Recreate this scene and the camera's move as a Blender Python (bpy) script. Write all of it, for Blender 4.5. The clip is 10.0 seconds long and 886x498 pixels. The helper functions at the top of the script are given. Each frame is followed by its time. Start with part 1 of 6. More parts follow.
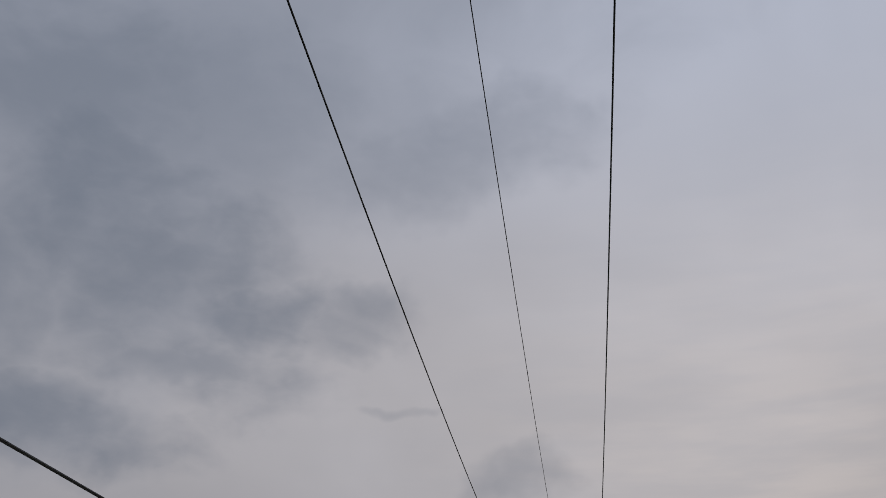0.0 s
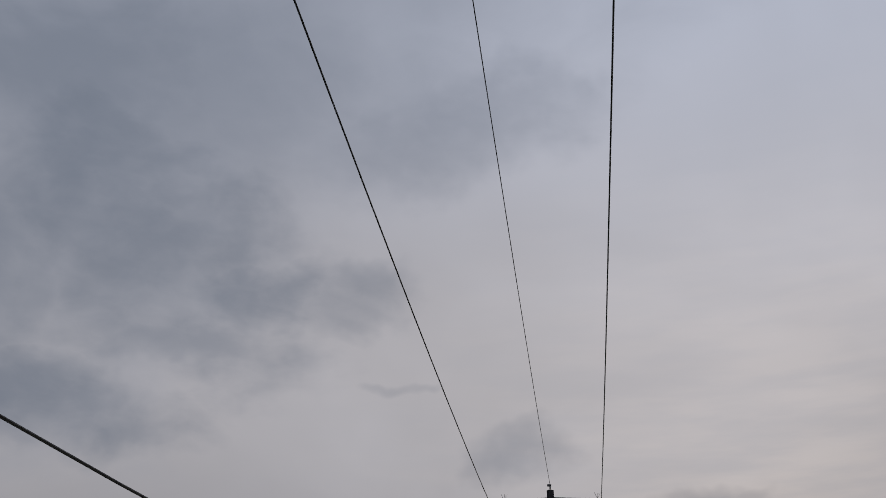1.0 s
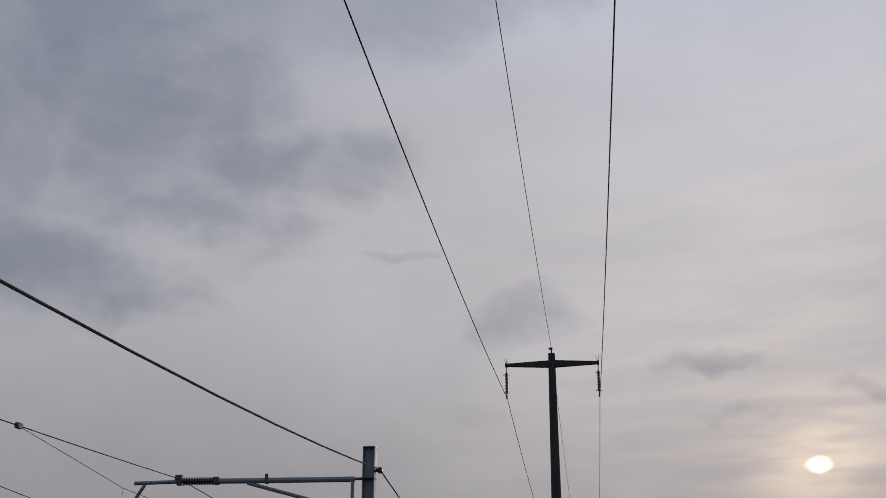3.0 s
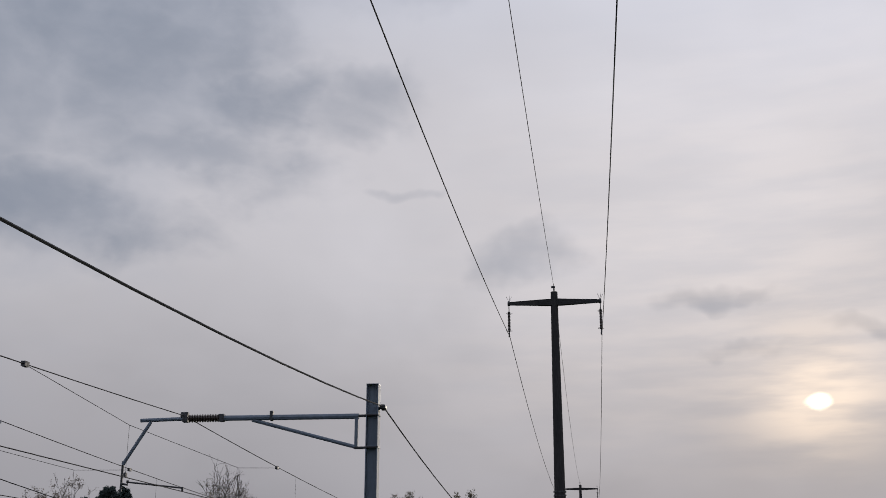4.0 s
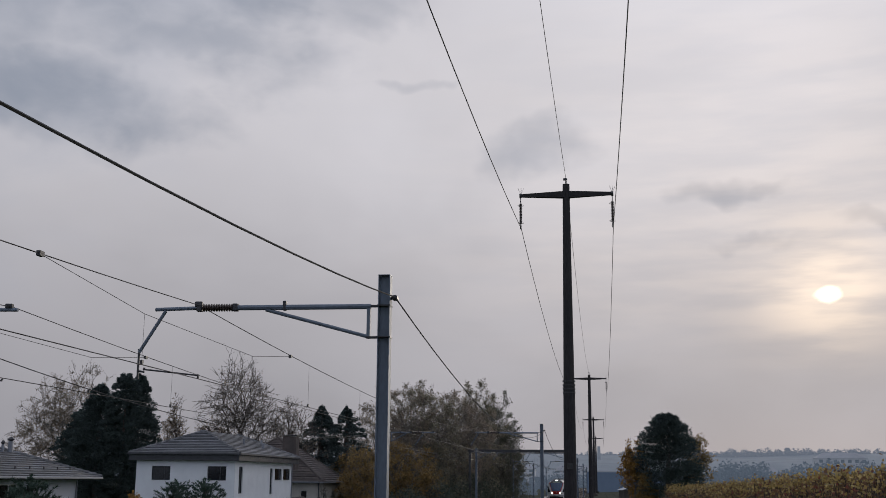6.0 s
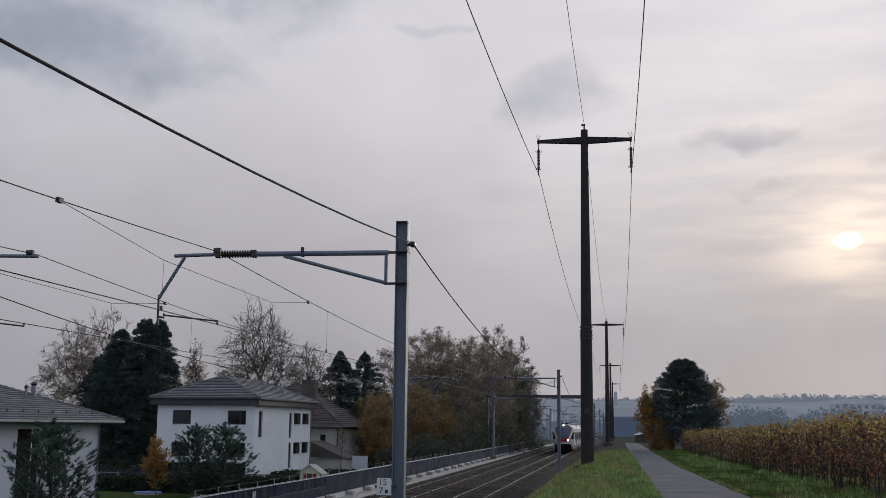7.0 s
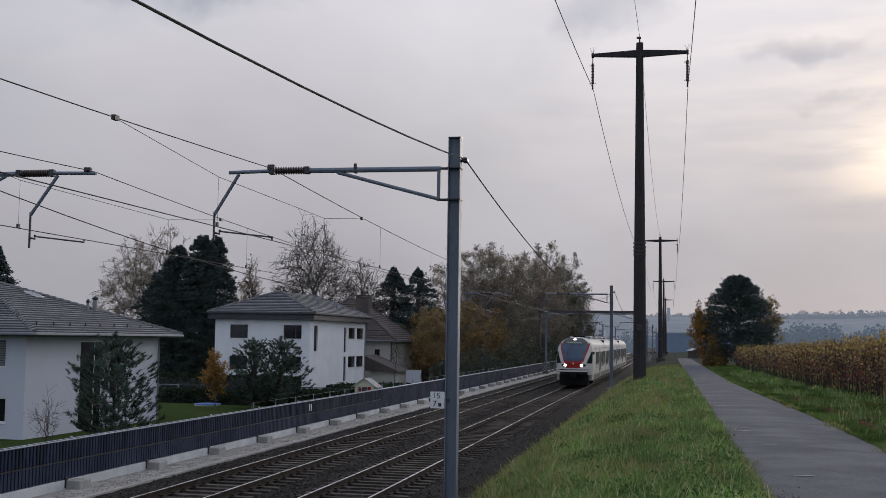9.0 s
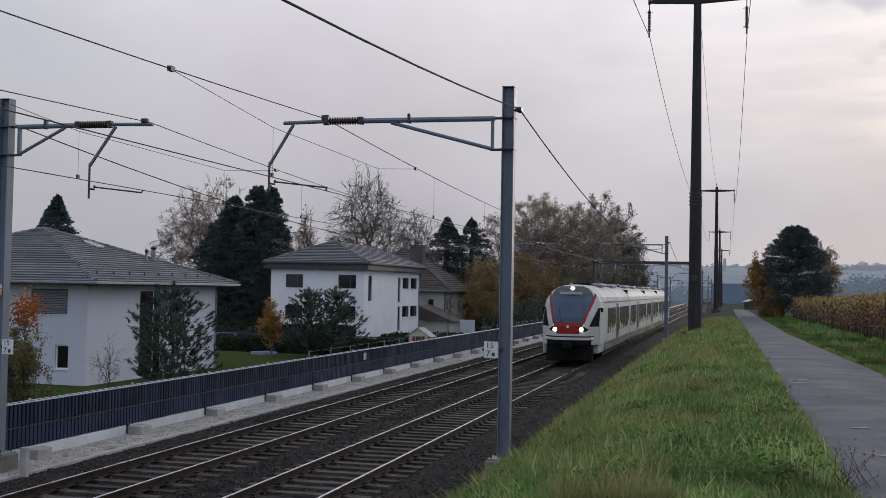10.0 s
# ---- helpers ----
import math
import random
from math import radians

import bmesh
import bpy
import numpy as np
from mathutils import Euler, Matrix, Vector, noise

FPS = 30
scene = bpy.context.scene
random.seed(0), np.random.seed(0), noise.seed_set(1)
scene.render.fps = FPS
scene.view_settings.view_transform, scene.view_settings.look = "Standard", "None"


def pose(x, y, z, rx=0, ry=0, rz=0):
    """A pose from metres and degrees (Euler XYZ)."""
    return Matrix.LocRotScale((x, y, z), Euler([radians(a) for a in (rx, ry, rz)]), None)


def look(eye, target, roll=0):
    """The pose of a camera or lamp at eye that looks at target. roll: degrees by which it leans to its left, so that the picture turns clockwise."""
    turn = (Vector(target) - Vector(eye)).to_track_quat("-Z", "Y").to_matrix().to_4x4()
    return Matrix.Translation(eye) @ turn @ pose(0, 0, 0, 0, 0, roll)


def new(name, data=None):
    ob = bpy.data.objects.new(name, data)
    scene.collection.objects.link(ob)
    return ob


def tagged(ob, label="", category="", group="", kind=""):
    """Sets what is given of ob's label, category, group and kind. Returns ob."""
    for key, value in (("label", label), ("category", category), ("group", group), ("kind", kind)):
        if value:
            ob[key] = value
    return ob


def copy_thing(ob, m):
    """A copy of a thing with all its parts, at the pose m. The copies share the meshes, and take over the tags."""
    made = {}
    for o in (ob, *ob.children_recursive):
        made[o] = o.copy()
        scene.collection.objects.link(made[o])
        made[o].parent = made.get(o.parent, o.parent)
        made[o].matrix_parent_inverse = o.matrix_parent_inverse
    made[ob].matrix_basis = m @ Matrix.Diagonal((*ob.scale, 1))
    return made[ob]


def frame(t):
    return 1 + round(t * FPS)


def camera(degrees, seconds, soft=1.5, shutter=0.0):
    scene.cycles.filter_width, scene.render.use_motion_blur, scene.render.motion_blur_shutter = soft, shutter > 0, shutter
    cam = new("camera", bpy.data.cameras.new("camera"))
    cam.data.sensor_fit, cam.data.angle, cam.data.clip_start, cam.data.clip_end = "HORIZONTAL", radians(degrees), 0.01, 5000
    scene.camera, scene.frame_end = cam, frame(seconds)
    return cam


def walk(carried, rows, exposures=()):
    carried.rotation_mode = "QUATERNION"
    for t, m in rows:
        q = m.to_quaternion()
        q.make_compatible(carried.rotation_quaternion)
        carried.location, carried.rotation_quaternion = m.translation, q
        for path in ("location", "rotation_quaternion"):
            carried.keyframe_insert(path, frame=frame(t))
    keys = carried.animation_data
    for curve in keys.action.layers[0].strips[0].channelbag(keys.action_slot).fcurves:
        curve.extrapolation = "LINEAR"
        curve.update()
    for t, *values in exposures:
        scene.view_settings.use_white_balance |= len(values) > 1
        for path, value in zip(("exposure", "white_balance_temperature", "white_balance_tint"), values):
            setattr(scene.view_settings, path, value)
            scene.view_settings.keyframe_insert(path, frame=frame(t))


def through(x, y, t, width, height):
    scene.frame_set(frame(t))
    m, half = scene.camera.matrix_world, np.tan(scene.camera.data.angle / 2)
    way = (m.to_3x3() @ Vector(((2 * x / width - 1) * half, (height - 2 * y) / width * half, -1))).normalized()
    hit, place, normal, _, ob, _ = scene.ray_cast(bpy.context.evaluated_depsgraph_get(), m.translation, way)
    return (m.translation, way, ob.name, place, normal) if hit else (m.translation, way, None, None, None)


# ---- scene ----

# camera: held by someone beside the lane, tilting down from the sky, then turning to the tracks
EYE = (0.0, 0.0, 3.6)
TURNS = [
    (0.0, -7.262, 28.436, 0.699),
    (0.5, -7.212, 28.026, 0.580),
    (1.0, -7.228, 27.241, 0.466),
    (1.5, -7.250, 25.696, 0.474),
    (2.0, -7.276, 24.067, 0.452),
    (2.5, -7.284, 22.207, 0.247),
    (4.0, -7.451, 17.276, 0.059),
    (4.5, -7.553, 15.862, 0.135),
    (5.0, -7.627, 14.496, 0.217),
    (5.5, -7.751, 13.120, 0.340),
    (7.0, -8.933, 8.958, 0.595),
    (7.5, -9.389, 7.725, 0.613),
    (8.0, -9.888, 6.819, 0.681),
    (8.5, -10.495, 5.818, 0.728),
    (9.0, -11.603, 4.618, 0.819),
    (9.5, -12.919, 3.362, 0.907),
    (10.0, -14.323, 2.021, 1.010),
]


def aim(yaw, pitch, roll):
    y, p = radians(yaw), radians(pitch)
    way = Vector((math.sin(y) * math.cos(p), math.cos(y) * math.cos(p), math.sin(p)))
    return look(EYE, Vector(EYE) + way, roll)


cam = camera(43.32, 10.0, soft=0.6)
EXPOSURES = [(0.0, -0.58), (1.5, -0.55), (2.7, -0.46), (3.8, -0.06), (5.7, 0.0), (6.8, 0.10), (8.5, 0.26), (9.0, 0.27), (9.5, 0.36), (10.0, 0.47)]
walk(cam, [(t, aim(y, p, r)) for t, y, p, r in TURNS], EXPOSURES)

# ---- sky and sun ----
SUN_AZ, SUN_EL = 11.3, 9.03


def direction(az, el):
    a, e = radians(az), radians(el)
    return Vector((math.sin(a) * math.cos(e), math.cos(a) * math.cos(e), math.sin(e)))


class Graph:
    """Small helper to write node trees as formulas."""

    def __init__(self, tree):
        self.tree = tree

    def node(self, kind, **values):
        n = self.tree.nodes.new(kind)
        for key, value in values.items():
            setattr(n, key, value)
        return n

    def put(self, socket, value):
        if isinstance(value, bpy.types.NodeSocket):
            self.tree.links.new(value, socket)
        else:
            socket.default_value = value

    def math(self, op, a, b=0.0, clamp=False):
        n = self.node("ShaderNodeMath", operation=op, use_clamp=clamp)
        self.put(n.inputs[0], a)
        self.put(n.inputs[1], b)
        return n.outputs[0]

    def dot(self, v, w):
        n = self.node("ShaderNodeVectorMath", operation="DOT_PRODUCT")
        self.put(n.inputs[0], v)
        self.put(n.inputs[1], w)
        return n.outputs["Value"]

    def vmath(self, op, v, w):
        n = self.node("ShaderNodeVectorMath", operation=op)
        self.put(n.inputs[0], v)
        self.put(n.inputs[1], w)
        return n.outputs[0]

    def smooth(self, x, low, high, to_low=0.0, to_high=1.0):
        n = self.node("ShaderNodeMapRange", interpolation_type="SMOOTHSTEP")
        self.put(n.inputs[0], x)
        for i, value in enumerate((low, high, to_low, to_high)):
            n.inputs[i + 1].default_value = value
        return n.outputs[0]

    def noise(self, v, scale, detail=3.0, rough=0.5, distortion=0.0):
        n = self.node("ShaderNodeTexNoise")
        self.put(n.inputs["Vector"], v)
        for key, value in (("Scale", scale), ("Detail", detail), ("Roughness", rough), ("Distortion", distortion)):
            n.inputs[key].default_value = value
        return n.outputs["Fac"]

    def mix(self, fac, a, b, blend="MIX"):
        n = self.node("ShaderNodeMix", data_type="RGBA", blend_type=blend)
        self.put(n.inputs["Factor"], fac)
        self.put(n.inputs["A"], a if isinstance(a, bpy.types.NodeSocket) else (*a, 1))
        self.put(n.inputs["B"], b if isinstance(b, bpy.types.NodeSocket) else (*b, 1))
        return n.outputs["Result"]

    def scaled(self, v, x, y, z):
        return self.vmath("MULTIPLY", v, (x, y, z))


def make_sky():
    world = bpy.data.worlds.new("overcast_sky")
    scene.world = world
    world.use_nodes = True
    g = Graph(world.node_tree)
    world.node_tree.nodes.clear()
    way = g.node("ShaderNodeTexCoord").outputs["Generated"]
    split = g.node("ShaderNodeSeparateXYZ")
    g.put(split.inputs[0], way)
    z = split.outputs["Z"]
    clear = g.node("ShaderNodeTexSky", sky_type="NISHITA", sun_disc=False)
    clear.sun_elevation, clear.sun_rotation = radians(SUN_EL), radians(SUN_AZ)
    clear_sky = g.mix(1.0, clear.outputs[0], (0.1, 0.1, 0.1), "MULTIPLY")
    # cloud deck: flattened towards the horizon
    inv = g.math("DIVIDE", 1.0, g.math("ADD", g.math("MAXIMUM", z, 0.0), 0.55))
    flat = g.node("ShaderNodeCombineXYZ")
    g.put(flat.inputs[0], g.math("MULTIPLY", split.outputs["X"], inv))
    g.put(flat.inputs[1], g.math("MULTIPLY", split.outputs["Y"], inv))
    deck = flat.outputs[0]
    soft = g.noise(deck, 2.6, 4, 0.5, 0.3)
    fine = g.noise(g.scaled(way, 1, 1, 1.5), 9.0, 5, 0.5, 0.6)
    wisp = g.noise(g.scaled(way, 1, 1, 1.8), 30.0, 5, 0.5, 0.3)
    # haze at the horizon, thin bright veil above it, bluer overhead
    veil = g.mix(g.smooth(z, 0.0, 0.15), (0.370, 0.366, 0.408), (0.440, 0.428, 0.462))
    veil = g.mix(g.smooth(z, 0.10, 0.30), veil, (0.625, 0.610, 0.650))
    veil = g.mix(g.smooth(z, 0.36, 0.66), veil, (0.562, 0.60, 0.718))
    away = g.math("MULTIPLY", g.smooth(split.outputs["Y"], 0.35, -0.6), g.smooth(z, 0.75, 0.2))
    veil = g.mix(away, veil, (0.47, 0.525, 0.645))
    bright = g.smooth(soft, 0.32, 0.66, 0.93, 1.06)
    veil = g.mix(1.0, veil, bright, "MULTIPLY")
    sunward = g.math("MULTIPLY", g.smooth(split.outputs["X"], -0.35, 0.30), g.smooth(z, 0.28, 0.45))
    veil = g.mix(1.0, veil, g.smooth(sunward, 0.0, 1.0, 0.97, 1.17), "MULTIPLY")
    dusk = g.math("MULTIPLY", g.smooth(split.outputs["X"], -0.02, -0.40), g.smooth(z, 0.40, 0.22))
    veil = g.mix(1.0, veil, g.smooth(dusk, 0.0, 1.0, 1.0, 0.86), "MULTIPLY")
    # a broad grey-blue sheet of cloud with a slanting edge
    edge = direction(4.0, 37.0).cross(direction(-19.0, 22.0)).normalized()
    if edge.dot(direction(-25.0, 38.0)) < 0:
        edge = -edge
    sheet_edge = g.math("ADD", g.dot(way, edge), g.math("ADD", g.math("MULTIPLY", g.math("SUBTRACT", soft, 0.5), 0.30), g.math("MULTIPLY", g.math("SUBTRACT", fine, 0.5), 0.26)))
    sheet = g.math("MULTIPLY", g.smooth(sheet_edge, -0.06, 0.22, 0.0, 0.54), g.smooth(split.outputs["Y"], 0.1, 0.5))
    veil = g.mix(sheet, veil, (0.310, 0.345, 0.428))
    # darker cloud banks
    banks = [  # az, el, half width, half height, lean, depth
        (-25.0, 27.6, 8.5, 5.2, -30, 0.85),
        (-30.0, 34.5, 7.0, 5.0, 20, 0.66),
        (-22.0, 34.0, 7.0, 5.0, 0, 0.45),
        (-18.5, 24.6, 4.4, 1.9, 5, 0.95),
        (-13.6, 24.8, 3.2, 1.3, 12, 0.60),
        (-21.5, 21.8, 4.0, 1.1, 0, 0.70),
        (-32.0, 24.5, 4.0, 3.0, 0, 0.70),
        (-28.0, 18.9, 6.0, 2.0, -10, 0.90),
        (-24.0, 17.6, 3.0, 0.8, -5, 0.70),
        (-10.5, 20.6, 1.3, 0.4, 10, 0.35),
        (-3.7, 16.9, 2.2, 1.1, 8, 0.50),
        (-7.5, 33.0, 7.0, 2.2, 14, 0.50),
        (6.0, 14.3, 2.6, 0.62, 0, 0.62),
        (8.8, 14.2, 1.4, 0.40, 0, 0.50),
        (8.5, 11.5, 1.9, 0.42, 4, 0.48),
        (13.9, 12.3, 1.5, 0.42, 2, 0.55),
        (-45.0, 40.0, 14.0, 9.0, 10, 0.6),
        (-75.0, 30.0, 18.0, 6.0, 0, 0.6),
        (150.0, 40.0, 25.0, 9.0, 10, 0.6),
        (60.0, 35.0, 16.0, 5.0, -10, 0.4),
        (-140.0, 30.0, 20.0, 8.0, 0, 0.5),
    ]
    bent = g.node("ShaderNodeTexNoise")
    g.put(bent.inputs["Vector"], way)
    for key, value in (("Scale", 7.0), ("Detail", 4.0), ("Roughness", 0.6)):
        bent.inputs[key].default_value = value
    shift = g.vmath("MULTIPLY", g.vmath("SUBTRACT", bent.outputs["Color"], (0.5, 0.5, 0.5)), (0.15, 0.15, 0.10))
    bent_way = g.vmath("ADD", way, shift)
    rag = g.math("ADD", g.math("MULTIPLY", g.math("SUBTRACT", fine, 0.5), 3.4), g.math("MULTIPLY", g.math("SUBTRACT", wisp, 0.5), 1.3))
    shade = 0.0
    for az, el, w, h, lean, depth in banks:
        mid = direction(az, el)
        right = mid.cross(Vector((0, 0, 1))).normalized()
        up = right.cross(mid).normalized()
        c, s = math.cos(radians(lean)), math.sin(radians(lean))
        u = g.dot(bent_way, (right * c + up * s) / math.sin(radians(w)))
        v = g.dot(bent_way, (up * c - right * s) / math.sin(radians(h)))
        d = g.math("ADD", g.math("MULTIPLY", u, u), g.math("MULTIPLY", v, v))
        front = g.math("LESS_THAN", 0.0, g.dot(way, mid))
        near = g.math("MULTIPLY", g.smooth(g.math("ADD", d, rag), -0.7, 2.3, depth * 0.80, 0.0), front)
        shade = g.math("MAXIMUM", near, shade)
    col = g.mix(shade, veil, (0.185, 0.225, 0.300))
    # the sun behind thin cloud
    sun = direction(SUN_AZ, SUN_EL)
    cosine = g.dot(way, sun)
    ang = g.math("MULTIPLY", g.math("ARCCOSINE", g.math("MINIMUM", cosine, 1.0)), 57.2958)
    side = sun.cross(Vector((0, 0, 1))).normalized()
    rise = side.cross(sun).normalized()
    su, sv = g.math("MULTIPLY", g.dot(way, side), 57.3), g.math("MULTIPLY", g.dot(way, rise), 57.3 * 1.6)
    oval = g.math("SQRT", g.math("ADD", g.math("MULTIPLY", su, su), g.math("MULTIPLY", sv, sv)))
    ahead = g.math("LESS_THAN", 0.5, cosine)
    ragged = g.math("MULTIPLY", g.math("SUBTRACT", wisp, 0.5), 0.7)
    disc = g.math("MULTIPLY", g.smooth(g.math("ADD", oval, ragged), 0.05, 0.80, 1.0, 0.0), ahead)
    halo = g.math("POWER", 2.718, g.math("MULTIPLY", g.math("MULTIPLY", ang, ang), -0.11))
    glow = g.math("POWER", 2.718, g.math("MULTIPLY", g.math("MULTIPLY", ang, ang), -0.0045))
    streak = g.smooth(g.noise(g.scaled(way, 1, 1, 6), 9.0, 4), 0.3, 0.7, 0.45, 1.25)
    col = g.mix(1.0, col, g.mix(g.math("MULTIPLY", g.math("MULTIPLY", glow, streak), g.smooth(z, 0.06, 0.20)), (0, 0, 0), (0.145, 0.108, 0.072)), "ADD")
    col = g.mix(1.0, col, g.mix(g.math("MULTIPLY", g.math("MULTIPLY", halo, streak), g.smooth(z, 0.06, 0.16)), (0, 0, 0), (0.42, 0.30, 0.17)), "ADD")
    col = g.mix(1.0, col, g.mix(disc, (0, 0, 0), (3.0, 2.6, 1.8)), "ADD")
    col = g.mix(0.012, col, clear_sky)
    col = g.mix(g.smooth(z, -0.06, -0.005), (0.10, 0.11, 0.11), col)
    back = g.node("ShaderNodeBackground")
    g.put(back.inputs[0], col)
    back.inputs[1].default_value = 1.0
    out = g.node("ShaderNodeOutputWorld")
    g.put(out.inputs[0], back.outputs[0])


make_sky()
lamp = bpy.data.lights.new("sun", "SUN")
lamp.energy, lamp.angle, lamp.color = 0.5, radians(12), (1.0, 0.90, 0.78)
sun_lamp = new("sun", lamp)
sun_lamp.matrix_world = look(direction(SUN_AZ, SUN_EL) * 400, (0, 0, 0))

# ---- materials ----
def material(name, base, rough=0.8, metal=0.0, vary=0.25, scale=3.0, grain=40.0, bump=0.2, tint=None, per_object=0.0, depth=0.01, stretch=(1, 1, 1), spec=0.5):
    """A surface with broad stains, fine grain and relief. vary: share of darkening; tint: second colour of the broad pattern."""
    m = bpy.data.materials.new(name)
    m.use_nodes = True
    g = Graph(m.node_tree)
    bsdf = m.node_tree.nodes["Principled BSDF"]
    where = g.node("ShaderNodeTexCoord").outputs["Object"]
    if stretch != (1, 1, 1):
        where = g.scaled(where, *stretch)
    if per_object:
        info = g.node("ShaderNodeObjectInfo").outputs["Random"]
        offset = g.node("ShaderNodeCombineXYZ")
        g.put(offset.inputs[0], g.math("MULTIPLY", info, 37.0))
        where = g.vmath("ADD", where, offset.outputs[0])
    broad = g.noise(where, scale, 5, 0.6, 0.3)
    fine = g.noise(where, grain, 4, 0.6)
    other = tint or tuple(c * (1 - vary) for c in base)
    col = g.mix(g.smooth(broad, 0.32, 0.68), base, other)
    col = g.mix(1.0, col, g.smooth(fine, 0.2, 0.8, 1 - vary, 1 + vary * 0.6), "MULTIPLY")
    if per_object:
        col = g.mix(1.0, col, g.smooth(info, 0, 1, 1 - per_object, 1 + per_object), "MULTIPLY")
    g.put(bsdf.inputs["Base Color"], col)
    g.put(bsdf.inputs["Roughness"], g.smooth(broad, 0.2, 0.8, max(rough - 0.12, 0.05), min(rough + 0.1, 1)))
    bsdf.inputs["Metallic"].default_value = metal
    bsdf.inputs["Specular IOR Level"].default_value = spec
    if bump:
        b = g.node("ShaderNodeBump")
        b.inputs["Strength"].default_value, b.inputs["Distance"].default_value = bump, depth
        g.put(b.inputs["Height"], g.math("ADD", fine, g.math("MULTIPLY", broad, 0.6)))
        g.put(bsdf.inputs["Normal"], b.outputs[0])
    return m


def leafy(name, colours, rough=0.75, through=0.25, spec=0.2, patches=(0.8, 0.66, 1.2)):
    """Leaves: each island takes a colour of its own; thin, so some light comes through."""
    m = bpy.data.materials.new(name)
    m.use_nodes = True
    g = Graph(m.node_tree)
    bsdf = m.node_tree.nodes["Principled BSDF"]
    rand = g.node("ShaderNodeNewGeometry").outputs["Random Per Island"]
    ramp = g.node("ShaderNodeValToRGB")
    stops = ramp.color_ramp.elements
    while len(stops) < len(colours):
        stops.new(0.5)
    for i, c in enumerate(colours):
        stops[i].position = i / max(len(colours) - 1, 1)
        stops[i].color = (*c, 1)
    g.put(ramp.inputs[0], rand)
    patch = g.noise(g.node("ShaderNodeTexCoord").outputs["Object"], patches[0], 4)
    col = g.mix(1.0, ramp.outputs[0], g.smooth(patch, 0.32, 0.68, patches[1], patches[2]), "MULTIPLY")
    g.put(bsdf.inputs["Base Color"], col)
    bsdf.inputs["Roughness"].default_value = rough
    bsdf.inputs["Specular IOR Level"].default_value = spec
    if through:
        thin = g.node("ShaderNodeBsdfTranslucent")
        g.put(thin.inputs[0], col)
        both = g.node("ShaderNodeMixShader")
        both.inputs[0].default_value = through
        g.put(both.inputs[1], bsdf.outputs[0])
        g.put(both.inputs[2], thin.outputs[0])
        g.put(m.node_tree.nodes["Material Output"].inputs[0], both.outputs[0])
    return m


def glowing(name, colour, strength):
    m = bpy.data.materials.new(name)
    m.use_nodes = True
    bsdf = m.node_tree.nodes["Principled BSDF"]
    bsdf.inputs["Base Color"].default_value = (*colour, 1)
    bsdf.inputs["Emission Color"].default_value = (*colour, 1)
    bsdf.inputs["Emission Strength"].default_value = strength
    return m


GRASS_SOIL = material("grass_soil", (0.085, 0.125, 0.035), 0.95, vary=0.35, scale=0.35, grain=9, bump=0.6, depth=0.06, tint=(0.11, 0.125, 0.045), spec=0.0)
LAWN = material("lawn", (0.040, 0.064, 0.022), 0.95, spec=0.0, vary=0.4, scale=0.5, grain=12, bump=0.5, depth=0.04, tint=(0.052, 0.072, 0.026))
GRASS = leafy("grass_blades", [(0.082, 0.165, 0.050), (0.160, 0.275, 0.080), (0.120, 0.225, 0.062), (0.25, 0.315, 0.115), (0.42, 0.39, 0.22)], 0.75, 0.45, spec=0.1, patches=(0.9, 0.62, 1.28))
DRY_GRASS = leafy("dry_grass", [(0.27, 0.235, 0.105), (0.16, 0.19, 0.05), (0.36, 0.31, 0.17), (0.15, 0.21, 0.055)], 0.8, 0.45)
ASPHALT = material("old_asphalt", (0.125, 0.128, 0.143), 0.95, vary=0.36, scale=0.9, grain=40, bump=0.35, spec=0.05, tint=(0.094, 0.096, 0.108), depth=0.008)
PATCH = material("asphalt_patch", (0.30, 0.30, 0.31), 0.9, vary=0.3, scale=5, grain=80, bump=0.3)
BALLAST = material("ballast_bed", (0.022, 0.018, 0.017), 0.97, vary=0.5, scale=1.6, grain=22, bump=1.0, depth=0.05, tint=(0.014, 0.012, 0.011), spec=0.15)
STONE = leafy("ballast_stone", [(0.018, 0.015, 0.014), (0.042, 0.036, 0.033), (0.028, 0.024, 0.022), (0.10, 0.092, 0.086)], 0.9, 0.0, spec=0.2)
PALE_GRAVEL = material("pale_gravel", (0.40, 0.385, 0.355), 0.95, vary=0.45, scale=2.0, grain=24, bump=1.0, depth=0.03, tint=(0.29, 0.275, 0.25))
PALE_STONE = material("pale_stone", (0.44, 0.425, 0.40), 0.9, vary=0.4, scale=4.0, grain=30, bump=0.3, tint=(0.24, 0.225, 0.21))
RAIL_SIDE = material("rusty_rail", (0.030, 0.020, 0.016), 0.85, vary=0.4, scale=3, grain=30, bump=0.3, spec=0.2)
RAIL_TOP = material("polished_rail", (0.62, 0.62, 0.64), 0.28, metal=1.0, vary=0.12, scale=2, grain=8, bump=0.05)
SLEEPER = material("concrete_sleeper", (0.078, 0.068, 0.061), 0.95, vary=0.45, scale=2.5, grain=40, bump=0.4, tint=(0.040, 0.034, 0.030), per_object=0.4, spec=0.15)
CONCRETE = material("concrete", (0.34, 0.335, 0.325), 0.9, vary=0.25, scale=1.5, grain=35, bump=0.3, tint=(0.25, 0.245, 0.23), per_object=0.1)
PLINTH = material("concrete_plinth", (0.58, 0.60, 0.625), 0.85, vary=0.16, scale=1.2, grain=30, bump=0.2, tint=(0.48, 0.495, 0.51))
